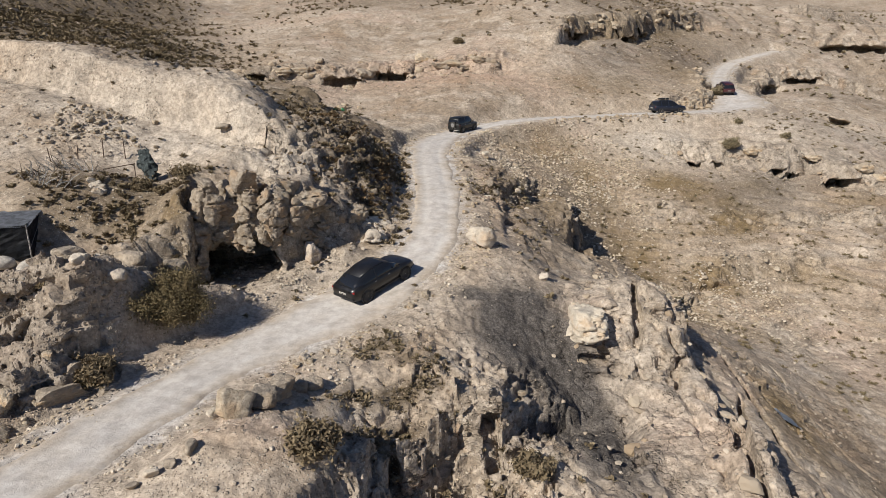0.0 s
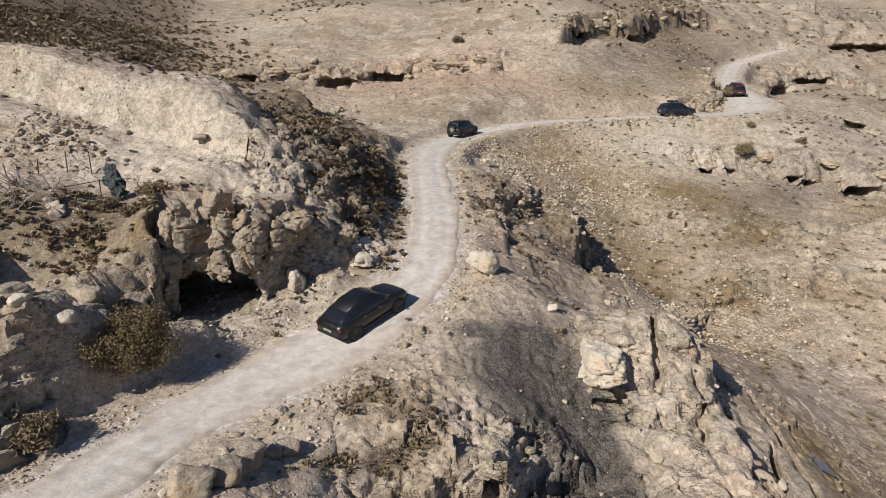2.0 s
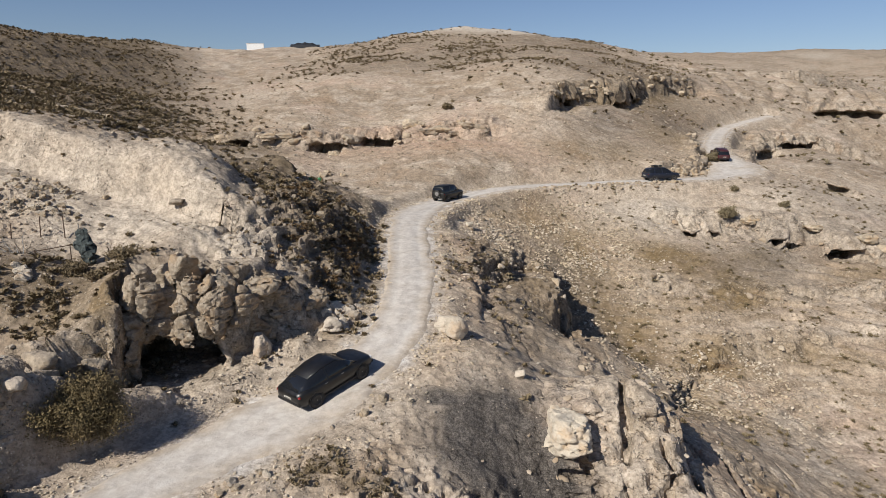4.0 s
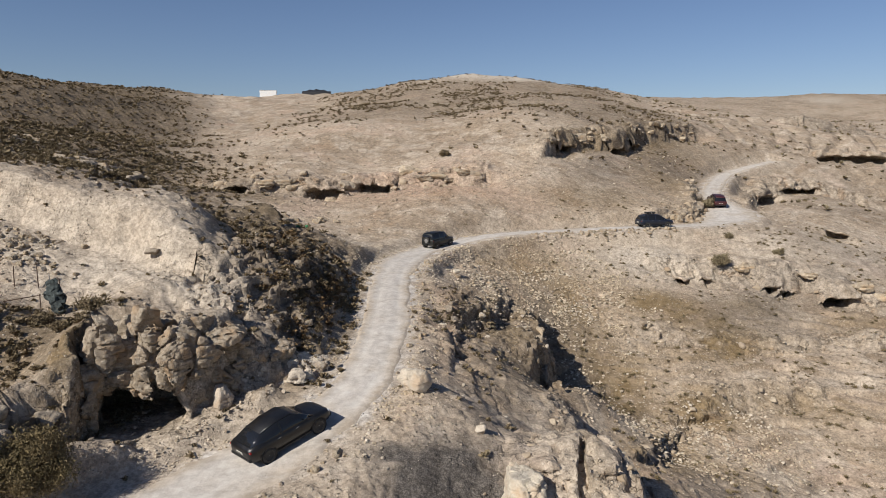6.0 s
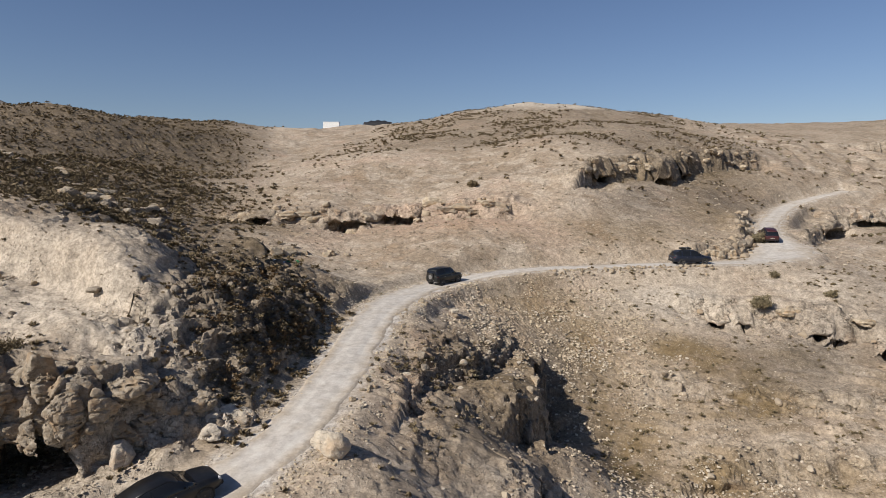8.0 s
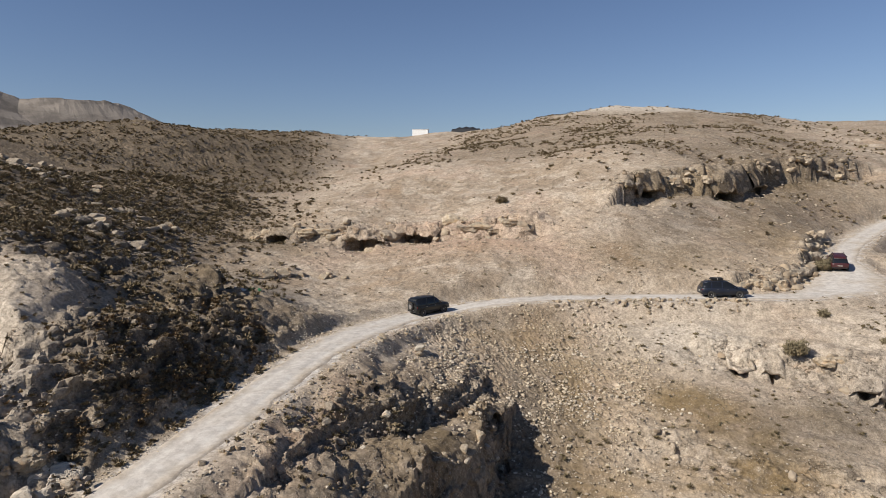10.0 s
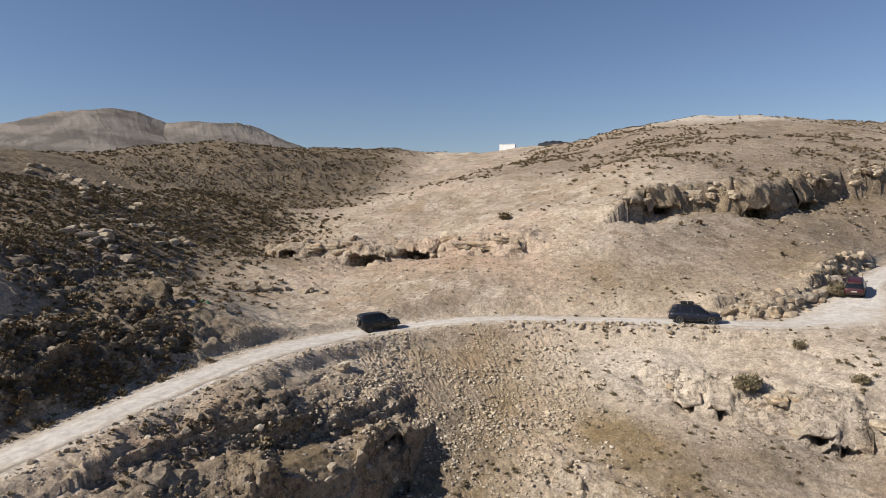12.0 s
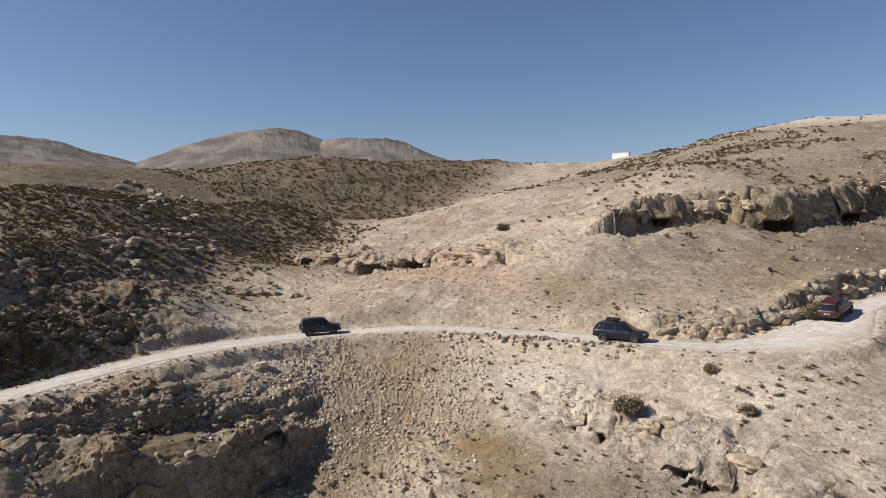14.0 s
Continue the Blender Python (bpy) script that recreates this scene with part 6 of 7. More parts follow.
def lathe(profile, steps, axis_y):
    """A ring turned about the y axis: profile of (radius, y)."""
    bm = bmesh.new()
    rings = []
    for k in range(steps):
        a = 2 * math.pi * k / steps
        rings.append([bm.verts.new((r * math.cos(a), y + axis_y, r * math.sin(a))) for r, y in profile])
    for k in range(steps):
        a, b = rings[k], rings[(k + 1) % steps]
        for q in range(len(profile) - 1):
            bm.faces.new((a[q], a[q + 1], b[q + 1], b[q]))
    bmesh.ops.recalc_face_normals(bm, faces=bm.faces)
    for f in bm.faces:
        f.smooth = True
    return bm


def wheel(car, x, y, r, name="wheel"):
    side = 1 if y > 0 else -1
    w = new(name)
    w.parent = car
    w.matrix_basis = pose(x, y, r)
    t = 0.11
    part("tyre", lathe([(r * 0.66, -t), (r * 0.93, -t), (r, -t * 0.7), (r, t * 0.7), (r * 0.93, t), (r * 0.66, t), (r * 0.66, -t)], 28, 0), M_TYRE, w)
    bm = lathe([(r * 0.66, side * t * 0.9), (r * 0.6, side * t * 0.75), (r * 0.58, side * t * 0.2)], 28, 0)
    for k in range(5):
        a = 2 * math.pi * k / 5
        vs = []
        for rr, half in ((r * 0.12, 0.16), (r * 0.62, 0.10)):
            for s in (-1, 1):
                for d in (0.55, 0.8):
                    vs.append(bm.verts.new((rr * math.cos(a + s * half * (r * 0.3 / rr)), side * t * d, rr * math.sin(a + s * half * (r * 0.3 / rr)))))
        for q in ((0, 1, 3, 2), (4, 5, 7, 6), (0, 1, 5, 4), (2, 3, 7, 6), (1, 3, 7, 5), (0, 2, 6, 4)):
            bm.faces.new([vs[i] for i in q])
    hub = [bm.verts.new((r * 0.15 * math.cos(2 * math.pi * k / 10), side * t * 0.85, r * 0.15 * math.sin(2 * math.pi * k / 10))) for k in range(10)]
    bm.faces.new(hub)
    bmesh.ops.recalc_face_normals(bm, faces=bm.faces)
    part("rim", bm, M_RIM, w, "dusty grey alloy rim")
    return w


def car(name, body, cabin, paint, base, r, tread, label, pillars=(), rack=False, spare=False, box=False, plate_z=0.75):
    """body rows: x, low z, high z, half width. cabin rows: x, low z, roof z, half width low, half width high."""
    root = new(name)
    skin = []
    for x, lo, hi, w in body:
        mid = lo + (hi - lo) * 0.5
        skin.append((x, [(0, lo), (w * 0.80, lo), (w * 0.95, lo + 0.07), (w, mid), (w * 0.985, hi - 0.13), (w * 0.92, hi - 0.035), (w * 0.75, hi), (0, hi + 0.015)]))
    shell = part("body", loft(skin), paint, root)
    glass, roof = [], []
    for x, lo, hi, wl, wh in cabin:
        hi2 = max(hi, lo + 0.02)
        glass.append((x, [(0, lo - 0.05), (wl, lo - 0.05), (wl, lo), (wl + (wh - wl) * 0.92, lo + (hi2 - lo) * 0.9), (wh * 0.9, hi2 - 0.015), (0, hi2)]))
        if hi - lo > 0.3:
            roof.append((x, [(0, hi - 0.03), (wh * 0.93, hi - 0.05), (wh * 0.97, hi - 0.02), (wh * 0.86, hi + 0.012), (0, hi + 0.03)]))
    part("window_glass", loft(glass), M_GLASS, root, "dark tinted windows")
    part("roof", loft(roof), paint, root)
    for x in pillars:
        lo = np.interp(x, [c[0] for c in cabin], [c[1] for c in cabin])
        hi = np.interp(x, [c[0] for c in cabin], [c[2] for c in cabin])
        wl = np.interp(x, [c[0] for c in cabin], [c[3] for c in cabin])
        wh = np.interp(x, [c[0] for c in cabin], [c[4] for c in cabin])
        for s in (-1, 1):
            bm = bmesh.new()
            q = [bm.verts.new(p) for p in ((x - 0.06, s * (wl + 0.012), lo - 0.03), (x + 0.06, s * (wl + 0.012), lo - 0.03), (x + 0.05, s * (wh + 0.02), hi - 0.06), (x - 0.05, s * (wh + 0.02), hi - 0.06), (x - 0.06, s * (wl - 0.05), lo - 0.03), (x + 0.06, s * (wl - 0.05), lo - 0.03), (x + 0.05, s * (wh - 0.05), hi - 0.06), (x - 0.05, s * (wh - 0.05), hi - 0.06))]
            for f in ((0, 1, 2, 3), (4, 5, 6, 7), (0, 1, 5, 4), (2, 3, 7, 6), (1, 2, 6, 5), (0, 3, 7, 4)):
                bm.faces.new([q[i] for i in f])
            bmesh.ops.recalc_face_normals(bm, faces=bm.faces)
            part("pillar", bm, paint, root)
    x0, x1 = body[0][0], body[-1][0]
    wmax = max(b[3] for b in body)
    for x in base:
        for s in (-1, 1):
            # black disc added on the body side, standing for the shaded wheel opening
            arch = lathe([(r * 1.16, 0.0), (r * 1.16, 0.02), (0.02, 0.02)], 26, 0)
            bmesh.ops.transform(arch, matrix=pose(x, s * (wmax - 0.008) - (0.02 if s < 0 else 0), r * 1.03), verts=arch.verts)
            part("wheel_arch_shade", arch, M_TRIM, root, "black disc in place of the shaded wheel arch opening")
            wheel(root, x, s * tread, r)
    top = lambda x: float(np.interp(x, [b[0] for b in body], [b[2] for b in body]))
    half = lambda x: float(np.interp(x, [b[0] for b in body], [b[3] for b in body]))
    for s in (-1, 1):
        part("tail_light", slab(x0 + 0.10, s * (half(x0 + 0.12) - 0.14), top(x0 + 0.2) - 0.17, 0.10, 0.30, 0.11), M_LAMP_RED, root, "red tail light")
        part("headlight", slab(x1 - 0.14, s * (half(x1 - 0.14) - 0.12), top(x1 - 0.2) - 0.10, 0.12, 0.26, 0.10), M_LAMP_CLEAR, root, "clear headlight")
        part("mirror", slab(cabin[-1][0] - 0.42, s * (wmax + 0.07), cabin[-1][1] + 0.12, 0.12, 0.19, 0.13, 0.04), paint, root)
        for hx in (-0.75, 0.25):
            part("door_handle", slab(hx, s * (wmax - 0.005), 0.93, 0.16, 0.04, 0.03, 0.01), M_RIM, root, "bright door handle")
        part("sill", slab(0, s * (wmax - 0.06), body[3][1] + 0.05, base[1] - base[0] - 2.2 * r, 0.1, 0.12, 0.03), M_TRIM, root, "black sill")
    part("rear_bumper", slab(x0 + 0.06, 0, 0.52, 0.16, 2 * half(x0 + 0.15) - 0.1, 0.2, 0.05), M_TRIM, root, "black rear bumper")
    part("front_bumper", slab(x1 - 0.06, 0, 0.5, 0.16, 2 * half(x1 - 0.15) - 0.1, 0.2, 0.05), M_TRIM, root, "black front bumper")
    part("grille", slab(x1 - 0.05, 0, 0.68, 0.06, 0.8, 0.13, 0.02), M_TRIM, root, "black grille")
    plate = part("number_plate", slab(x0 + 0.005, 0.0, plate_z, 0.03, 0.5, 0.11, 0.005), M_PLATE, root, "pale number plate")
    part("plate_bar", slab(x0 - 0.012, 0.0, plate_z, 0.008, 0.38, 0.05, 0), M_BAR, plate)
    if spare:
        w = new("spare_wheel")
        w.parent = root
        w.matrix_basis = pose(x0 - 0.12, 0, 0.98, 0, 0, 90)
        part("tyre", lathe([(r * 0.5, -0.1), (r * 0.93, -0.1), (r, -0.07), (r, 0.07), (r * 0.93, 0.1), (r * 0.5, 0.1), (0.01, 0.1)], 28, 0), M_TYRE, w)
        part("rim", lathe([(r * 0.62, 0.105), (0.01, 0.112)], 24, 0), M_RIM, w)
    roof_z = max(c[2] for c in cabin)
    long = [c[0] for c in cabin if c[2] > roof_z - 0.12]
    wr = min(c[4] for c in cabin if c[2] > roof_z - 0.12)
    if rack or box:
        for s in (-1, 1):
            part("roof_rail", slab(sum(long) / len(long), s * (wr - 0.08), roof_z + 0.06, max(long) - min(long) + 0.3, 0.04, 0.04, 0.01), M_TRIM, root, "black roof rail")
    if box:
        b = part("roof_box", slab(sum(long) / len(long) - 0.1, 0, roof_z + 0.2, 1.25, 0.85, 0.22, 0.07), M_TRIM, root, "dark luggage on the roof rack")
        part("strap", slab(sum(long) / len(long) - 0.1, 0, roof_z + 0.2, 0.05, 0.87, 0.24, 0.005), M_GREYWOOD, b)
    return tagged(root, label, "car", "vehicles on the track")


def on_road(x, y, shift=0.0):
    """A pose on the road's surface near a place, facing along it."""
    line = spline(ROAD, 14)
    k = int(np.argmin(np.hypot(line[:, 0] - x, line[:, 1] - y)))
    a, b = line[max(0, k - 6)], line[min(len(line) - 1, k + 6)]
    d = b - a
    yaw = math.degrees(math.atan2(d[1], d[0]))
    climb = math.degrees(math.atan2(d[2], math.hypot(d[0], d[1])))
    n = np.array([-d[1], d[0]]) / math.hypot(d[0], d[1])
    p = line[k]
    return pose(p[0] + n[0] * shift, p[1] + n[1] * shift, p[2] + 0.0, 0, -climb, yaw)


COUPE = [(-2.35, 0.46, 0.84, 0.72), (-2.28, 0.38, 1.04, 0.86), (-2.05, 0.32, 1.10, 0.94), (-1.4, 0.29, 1.09, 0.965), (0, 0.27, 1.06, 0.965), (1.0, 0.28, 1.03, 0.96), (1.6, 0.30, 0.98, 0.95), (2.1, 0.34, 0.90, 0.88), (2.3, 0.40, 0.80, 0.76), (2.37, 0.48, 0.70, 0.6)]
COUPE_CABIN = [(-2.18, 1.06, 1.09, 0.76, 0.70), (-1.5, 1.06, 1.44, 0.86, 0.64), (-0.7, 1.05, 1.60, 0.88, 0.67), (0.15, 1.04, 1.62, 0.88, 0.68), (0.6, 1.03, 1.42, 0.87, 0.70), (1.3, 0.99, 1.02, 0.82, 0.78)]
JEEP = [(-2.0, 0.48, 1.06, 0.78), (-1.96, 0.40, 1.10, 0.84), (-1.7, 0.36, 1.12, 0.87), (0, 0.34, 1.10, 0.88), (0.95, 0.34, 1.08, 0.88), (1.5, 0.36, 1.02, 0.86), (1.95, 0.40, 0.95, 0.80), (2.08, 0.48, 0.82, 0.68)]
JEEP_CABIN = [(-1.99, 1.08, 1.60, 0.78, 0.66), (-1.75, 1.08, 1.76, 0.82, 0.68), (-0.6, 1.07, 1.79, 0.83, 0.68), (0.3, 1.07, 1.76, 0.83, 0.68), (0.62, 1.06, 1.55, 0.82, 0.69), (1.12, 1.05, 1.07, 0.80, 0.76)]
ESTATE = [(-2.36, 0.48, 0.95, 0.76), (-2.3, 0.40, 1.06, 0.86), (-2.0, 0.34, 1.11, 0.92), (-1.3, 0.31, 1.10, 0.94), (0, 0.29, 1.08, 0.94), (1.0, 0.30, 1.05, 0.935), (1.6, 0.32, 1.0, 0.92), (2.15, 0.36, 0.92, 0.86), (2.34, 0.44, 0.80, 0.72), (2.4, 0.5, 0.70, 0.58)]
ESTATE_CABIN = [(-2.28, 1.06, 1.12, 0.80, 0.72), (-2.0, 1.06, 1.56, 0.85, 0.66), (-1.6, 1.06, 1.68, 0.87, 0.67), (-0.4, 1.05, 1.72, 0.88, 0.68), (0.3, 1.05, 1.68, 0.88, 0.68), (0.7, 1.04, 1.48, 0.87, 0.70), (1.35, 1.01, 1.04, 0.82, 0.78)]

coupe = car("coupe_suv", COUPE, COUPE_CABIN, M_BLACK, (-1.43, 1.42), 0.375, 0.86, "glossy black coupe style off-roader driving up the track", (-0.55,))
coupe.matrix_basis = on_road(-3.7, 33.9, 0.1)
jeep = car("jeep", JEEP, JEEP_CABIN, M_GREENBLACK, (-1.25, 1.25), 0.37, 0.78, "short black off-roader with a spare wheel behind", (-0.75, 0.2), spare=True, plate_z=0.6)
jeep.matrix_basis = on_road(2.4, 78.2, 0.0)
estate = car("estate_suv", ESTATE, ESTATE_CABIN, M_BLUE, (-1.4, 1.43), 0.37, 0.84, "dark blue off-roader with luggage on its roof", (-1.35, -0.3), box=True)
estate.matrix_basis = on_road(30.5, 90.4, 0.0)
wagon = car("wagon", ESTATE, ESTATE_CABIN, M_MAROON, (-1.4, 1.43), 0.37, 0.84, "dark maroon off-roader beyond the turning place", (-1.35, -0.3), rack=True)
wagon.matrix_basis = on_road(45.0, 106.2, 0.7)


# ---- the pen and shelter on the terrace ----
def rod(bm, a, b, w0, w1, sides=5, bend=0.0, g=None):
    """A tapered stick from a to b."""
    a, b = Vector(a), Vector(b)
    d = (b - a).normalized()
    u = d.orthogonal().normalized()
    v = d.cross(u)
    prev = None
    for k in range(4):
        t = k / 3
        p = a.lerp(b, t)
        if bend and g is not None and 0 < k < 3:
            p = p + u * g.normal(0, bend) + v * g.normal(0, bend)
        w = w0 + (w1 - w0) * t
        ring = [bm.verts.new(p + (u * math.cos(2 * math.pi * s / sides) + v * math.sin(2 * math.pi * s / sides)) * w) for s in range(sides)]
        if prev:
            for s in range(sides):
                bm.faces.new((prev[s], prev[(s + 1) % sides], ring[(s + 1) % sides], ring[s]))
        else:
            bm.faces.new(ring[::-1])
        prev = ring
    bm.faces.new(prev)


def sheet(points, mat, name, parent=None, thick=0.02, droop=0.06, seed=0):
    """A sagging cloth over four corners, with thickness."""
    g = np.random.default_rng(seed)
    a, b, c, d = [np.array(p, float) for p in points]
    n = 12
    bm = bmesh.new()
    grid = []
    for i in range(n + 1):
        row = []
        for j in range(n + 1):
            u, v = i / n, j / n
            p = (a * (1 - u) + b * u) * (1 - v) + (d * (1 - u) + c * u) * v
            p = p + np.array([0, 0, -droop * 4 * (u * (1 - u) + v * (1 - v)) / 2]) + g.normal(0, 0.02, 3)
            row.append(bm.verts.new(p))
        grid.append(row)
    for i in range(n):
        for j in range(n):
            bm.faces.new((grid[i][j], grid[i + 1][j], grid[i + 1][j + 1], grid[i][j + 1]))
    geom = bmesh.ops.solidify(bm, geom=bm.faces[:], thickness=thick)
    return part(name, bm, mat, parent)


def fence_post(x, y, tall, lean):
    bm = bmesh.new()
    rod(bm, (0, 0, -0.2), (lean[0], lean[1], tall), 0.035, 0.03)
    me = bpy.data.meshes.new("fence_post")
    bm.to_mesh(me)
    bm.free()
    me.materials.append(M_IRON)
    ob = new("fence_post", me)
    ob.matrix_basis = pose(x, y, zat(x, y))
    return tagged(ob, "thin rusty iron post standing in stony ground", "post", "posts round the pen")


for x, y, tall, lean in ((-21.9, 41.9, 1.25, (0.06, 0)), (-20.7, 42.3, 1.3, (-0.02, 0.03)), (-23.2, 41.2, 0.9, (0.1, 0)), (-19.2, 42.0, 0.9, (0, 0)), (-24.2, 40.0, 0.8, (-0.1, 0))):
    fence_post(x, y, tall, lean)


def brush_pen():
    g = np.random.default_rng(77)
    root = new("brush_pen")
    ox, oy = -22.0, 37.6
    oz = zat(ox, oy)
    root.matrix_basis = pose(ox, oy, oz)
    for k in range(64):
        a = radians(60 + 250 * k / 64) + g.normal(0, 0.05)
        rx, ry = 1.9 + g.normal(0, 0.15), 1.6 + g.normal(0, 0.15)
        x, y = rx * math.cos(a), ry * math.sin(a)
        z = zat(ox + x, oy + y) - oz
        t = a + math.pi / 2 + g.normal(0, 0.5)
        l = g.uniform(0.7, 1.5)
        e = g.uniform(0.2, 1.2)
        bm = bmesh.new()
        rod(bm, (x, y, z - 0.1), (x + math.cos(t) * l * math.cos(e), y + math.sin(t) * l * math.cos(e), z + l * math.sin(e)), g.uniform(0.025, 0.05), 0.012, 5, 0.08, g)
        part("branch", bm, M_GREYWOOD if k % 3 else M_TWIG, root)
    tagged(root, "round pen of heaped dry grey branches", "pen")


brush_pen()


def cloth_frame():
    """Dark cloth hung over a stake, with a low rail beside it."""
    g = np.random.default_rng(5)
    x, y = -18.4, 40.2
    z = zat(x, y)
    root = new("cloth_covered_stake")
    root.matrix_basis = pose(x, y, z)
    bm = bmesh.new()
    rod(bm, (-0.25, 0.1, -0.2), (-0.3, 0.1, 2.3), 0.04, 0.03)
    part("stake", bm, M_GREYWOOD, root)
    bm = bmesh.new()
    rings = []
    for k in range(13):
        t = k / 12
        ring = []
        for s in range(14):
            a = 2 * math.pi * s / 14
            r = (0.16 + 0.34 * math.sin(math.pi * (0.15 + 0.8 * t))) * (1 + 0.5 * g.normal(0, 0.45))
            ring.append(bm.verts.new((r * math.cos(a) + 0.35 * (1 - t) - 0.1, r * 0.6 * math.sin(a), 1.95 * t + g.normal(0, 0.05))))
        rings.append(ring)
    for a, b in zip(rings[:-1], rings[1:]):
        for s in range(14):
            bm.faces.new((a[s], a[(s + 1) % 14], b[(s + 1) % 14], b[s]))
    bm.faces.new(rings[0][::-1])
    bm.faces.new(rings[-1])
    bmesh.ops.recalc_face_normals(bm, faces=bm.faces)
    part("cloth", bm, M_CLOTH, root, "ragged dark green cloth")
    tagged(root, "ragged dark green cloth hung on a wooden stake", "stake")
    rail = new("pen_rail")
    rail.matrix_basis = pose(-19.6, 39.5, zat(-19.6, 39.5))
    for name, a, b in (("post", (-0.9, -0.5, -0.15), (-0.9, -0.5, 0.7)), ("post", (0.6, 0.3, -0.15), (0.6, 0.3, 0.9)), ("bar", (-0.95, -0.52, 0.65), (0.65, 0.33, 0.85))):
        bm = bmesh.new()
        rod(bm, a, b, 0.03, 0.028)
        part(name, bm, M_IRON, rail)
    tagged(rail, "low rusty iron rail between two short posts", "rail")


cloth_frame()


def shelter():
    x, y = -23.2, 32.4
    z = zat(-21.8, 31.6)
    root = new("tarpaulin_shelter")
    root.matrix_basis = pose(x, y, z, 0, 0, 18)
    w, d, h = 1.9, 1.5, 1.65
    for px in (-w, 0, w):
        for py in (-d, d):
            bm = bmesh.new()
            rod(bm, (px, py, -0.4), (px, py, h - 0.06), 0.04, 0.035)
            part("pole", bm, M_GREYWOOD, root)
    sheet([(-w - 0.1, -d - 0.1, h), (w + 0.1, -d - 0.1, h - 0.15), (w + 0.1, d + 0.1, h + 0.15), (-w - 0.1, d + 0.1, h + 0.2)], M_TARP_TOP, "roof_sheet", root, 0.03, 0.05, 1)
    for n, (a, b) in enumerate((((-w, -d), (w, -d)), ((w, -d), (w, d)), ((w, d), (-w, d)), ((-w, d), (-w, -d)))):
        sheet([(*a, -0.25), (*b, -0.25), (*b, h - 0.1), (*a, h - 0.05)], M_TARP, "side_sheet", root, 0.03, 0.0, n + 2)
    bm = bmesh.new()
    rod(bm, (w + 0.03, -d, 0.4), (w + 0.05, d, 1.5), 0.012, 0.012)
    part("rope", bm, M_GREYWOOD, root)
    tagged(root, "low shelter of black tarpaulin with a faded grey roof", "shelter")


shelter()


def sack(x, y, turn, seed):
    v, f = rock_shape(seed, 4, 3, 0.06, 0.9)
    ob = mesh_ob("sack", v * np.array((0.62, 0.38, 0.36)), f.tolist(), M_SACK, True)
    ob.matrix_basis = pose(x, y, zat(x, y) + 0.38, 0, 0, turn)
    tagged(ob, "plump dusty grey sack lying beside the shelter", "sack", "sacks by the shelter")


sack(-21.7, 30.35, 20, 1)
sack(-20.6, 30.75, 60, 2)
slab_ob = part("stone_slab", slab(0, 0, 0, 2.0, 0.7, 0.1, 0.03), M_SLAB, None)
slab_ob.matrix_basis = pose(-20.6, 30.1, zat(-20.6, 30.1) + 0.06, 0, 0, 15)
tagged(slab_ob, "flat pale slab at the edge of the terrace", "slab")

# blown plastic sheet in the valley
plastic = new("plastic_sheet")
px, py = 19.6, 32.6
plastic.matrix_basis = pose(px, py, zat(px, py) + 0.12)
sheet([(-0.7, -0.9, zat(px - 0.7, py - 0.9) - zat(px, py)), (0.6, -0.6, zat(px + 0.6, py - 0.6) - zat(px, py)), (0.7, 0.9, zat(px + 0.7, py + 0.9) - zat(px, py)), (-0.5, 0.8, zat(px - 0.5, py + 0.8) - zat(px, py))], M_SHEET, "film", plastic, 0.02, 0.02, 9)
tagged(plastic, "crumpled blue grey plastic sheet on the slope", "sheet")

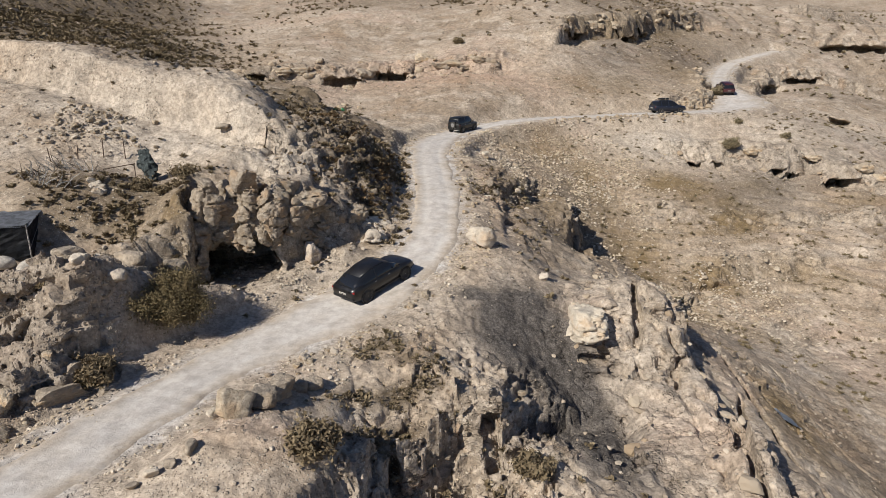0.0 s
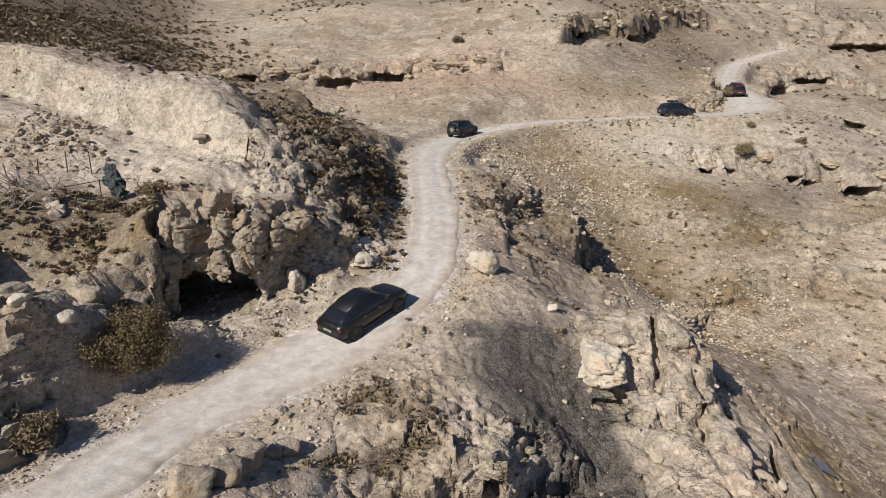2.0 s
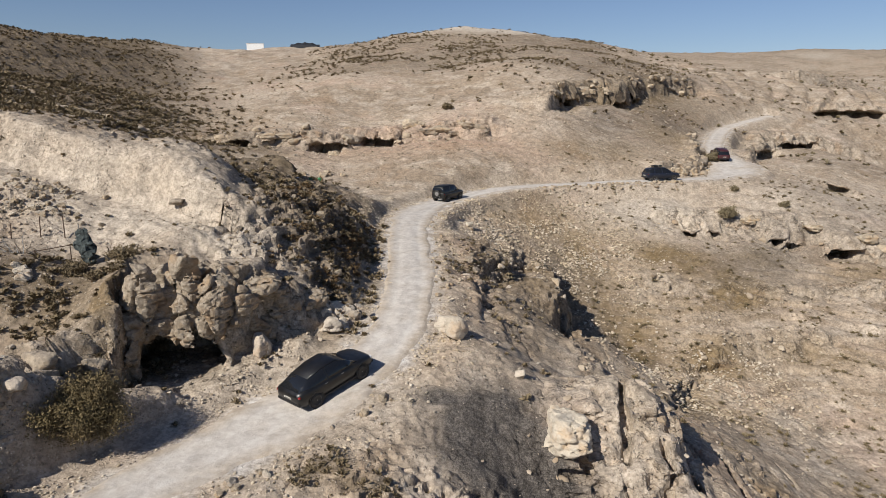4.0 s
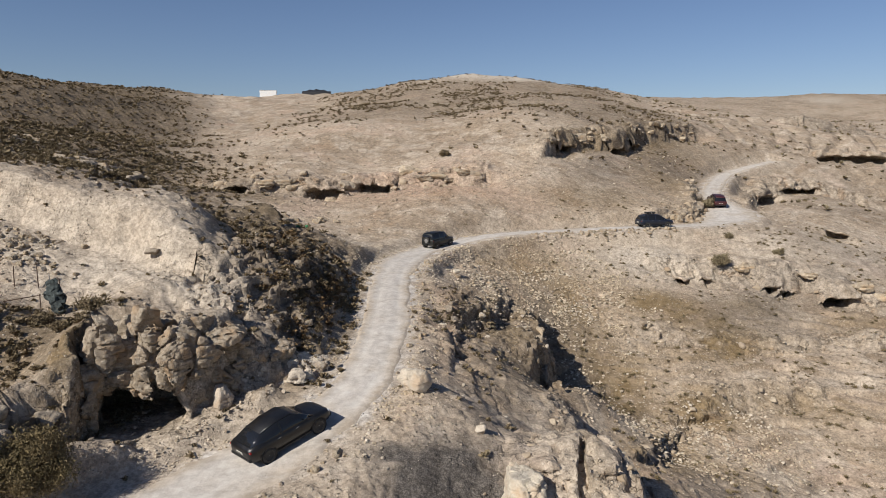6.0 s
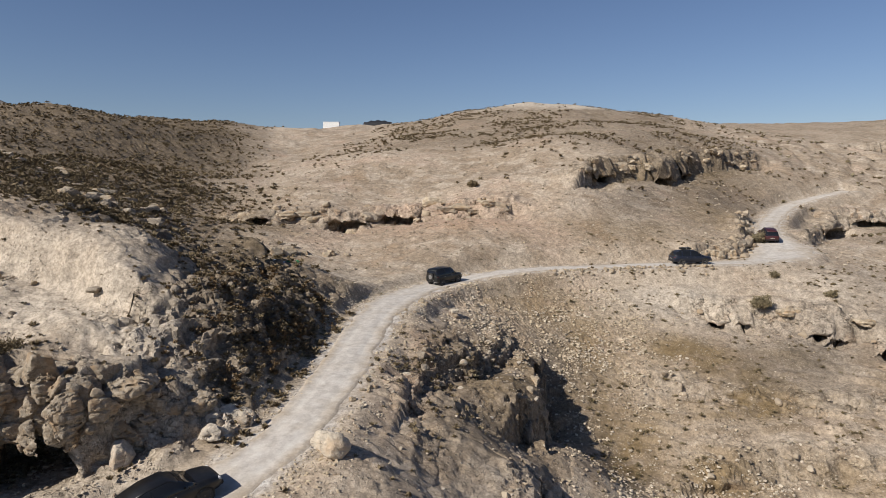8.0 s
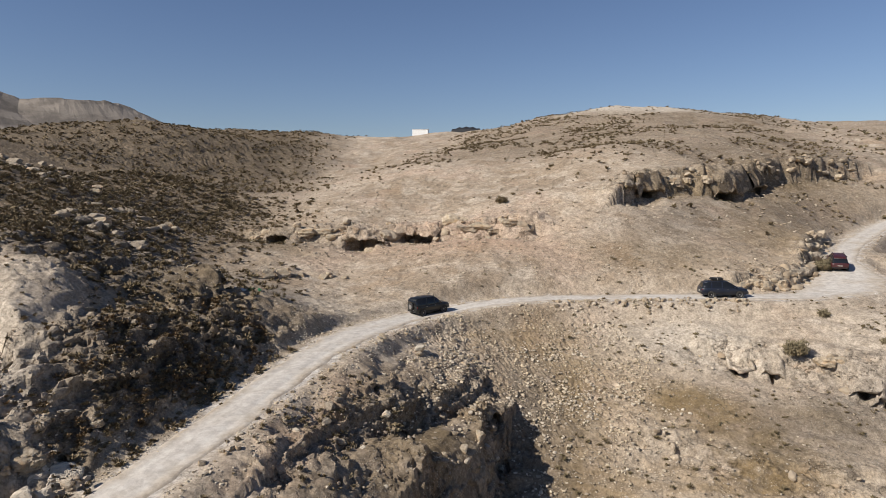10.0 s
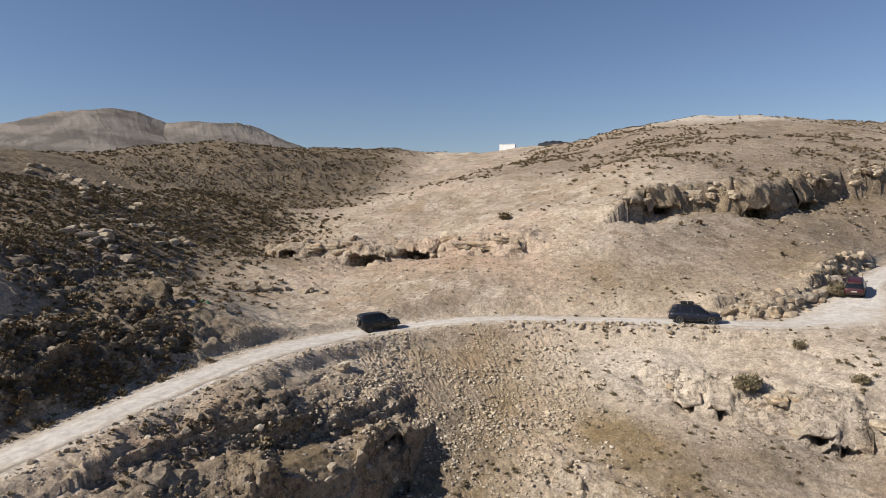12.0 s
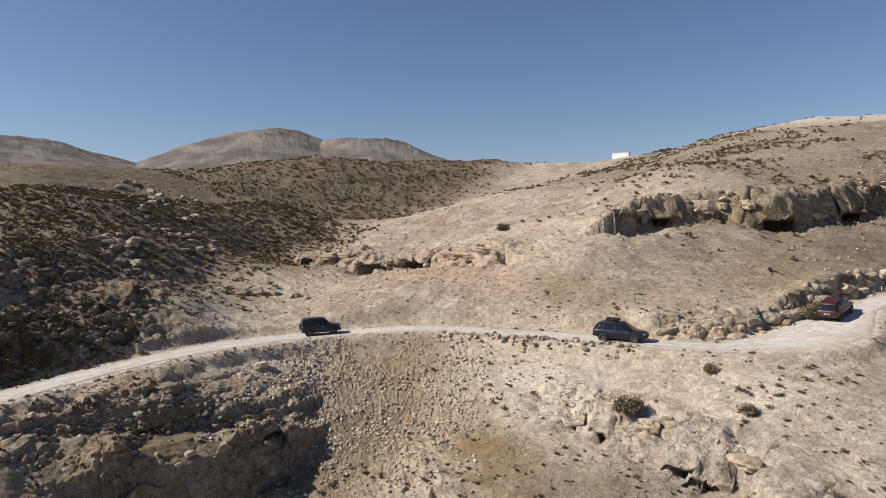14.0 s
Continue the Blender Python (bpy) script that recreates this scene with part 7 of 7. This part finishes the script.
# scraps of green plastic by the den
for n, (x, y) in enumerate(((-11.6, 67.4), (-11.0, 67.7), (-12.2, 67.2), (-10.3, 68.0))):
    scrap = part("plastic_crate", slab(0, 0, 0, 0.5, 0.3, 0.22, 0.03), M_GREENJUNK if n % 2 else M_WHITE, None)
    scrap.matrix_basis = pose(x, y, zat(x, y) + 0.1, 12 * n, 9, 40 * n)
    tagged(scrap, "discarded green plastic crate near the rock den" if n % 2 else "discarded white plastic crate near the rock den", "crate", "litter near the den")


# ---- the white cabin and black tent on the skyline ----
def cabin_on_ridge(x, y, turn):
    root = new("white_cabin")
    root.matrix_basis = pose(x, y, zat(x, y) - 0.3, 0, 0, turn)
    part("wall", slab(0, 0, 1.6, 7.6, 3.0, 3.4, 0.05), M_WHITE, root)
    roof = part("roof", slab(0, 0, 3.4, 7.8, 3.2, 0.16, 0.04), M_WHITE, root)
    tagged(root, "white boxy cabin standing on the far saddle", "cabin")


def tent_on_ridge(x, y, turn):
    root = new("black_tent")
    z = zat(x, y)
    root.matrix_basis = pose(x, y, z - 0.5, 0, 0, turn)
    bm = bmesh.new()
    rows = []
    for k in range(9):
        u = -6.5 + 13 * k / 8
        low = 0.45 + 0.55 * math.sin(math.pi * (k + 1.2) / 10.4)
        ridge = (2.7 + 0.25 * math.cos(k * math.pi)) * low
        rows.append([bm.verts.new(p) for p in ((u, -3.4, 0), (u, -2.6, 1.5 * low), (u, 0, ridge), (u, 2.6, 1.5 * low), (u, 3.4, 0))])
    for a, b in zip(rows[:-1], rows[1:]):
        for k in range(4):
            bm.faces.new((a[k], a[k + 1], b[k + 1], b[k]))
    bm.faces.new(rows[0])
    bm.faces.new(rows[-1][::-1])
    bmesh.ops.recalc_face_normals(bm, faces=bm.faces)
    part("canvas", bm, M_TARP, root)
    for k in (0, 4, 8):
        bm = bmesh.new()
        rod(bm, (-6.5 + 13 * k / 8, 0, 0), (-6.5 + 13 * k / 8, 0, 2.9 if k == 4 else 1.9), 0.06, 0.05)
        part("pole", bm, M_GREYWOOD, root)
    tagged(root, "long low black goat hair tent on the far saddle", "tent")


cabin_on_ridge(-84.9, 316.1, 12)
tent_on_ridge(-61.5, 314.0, 8)
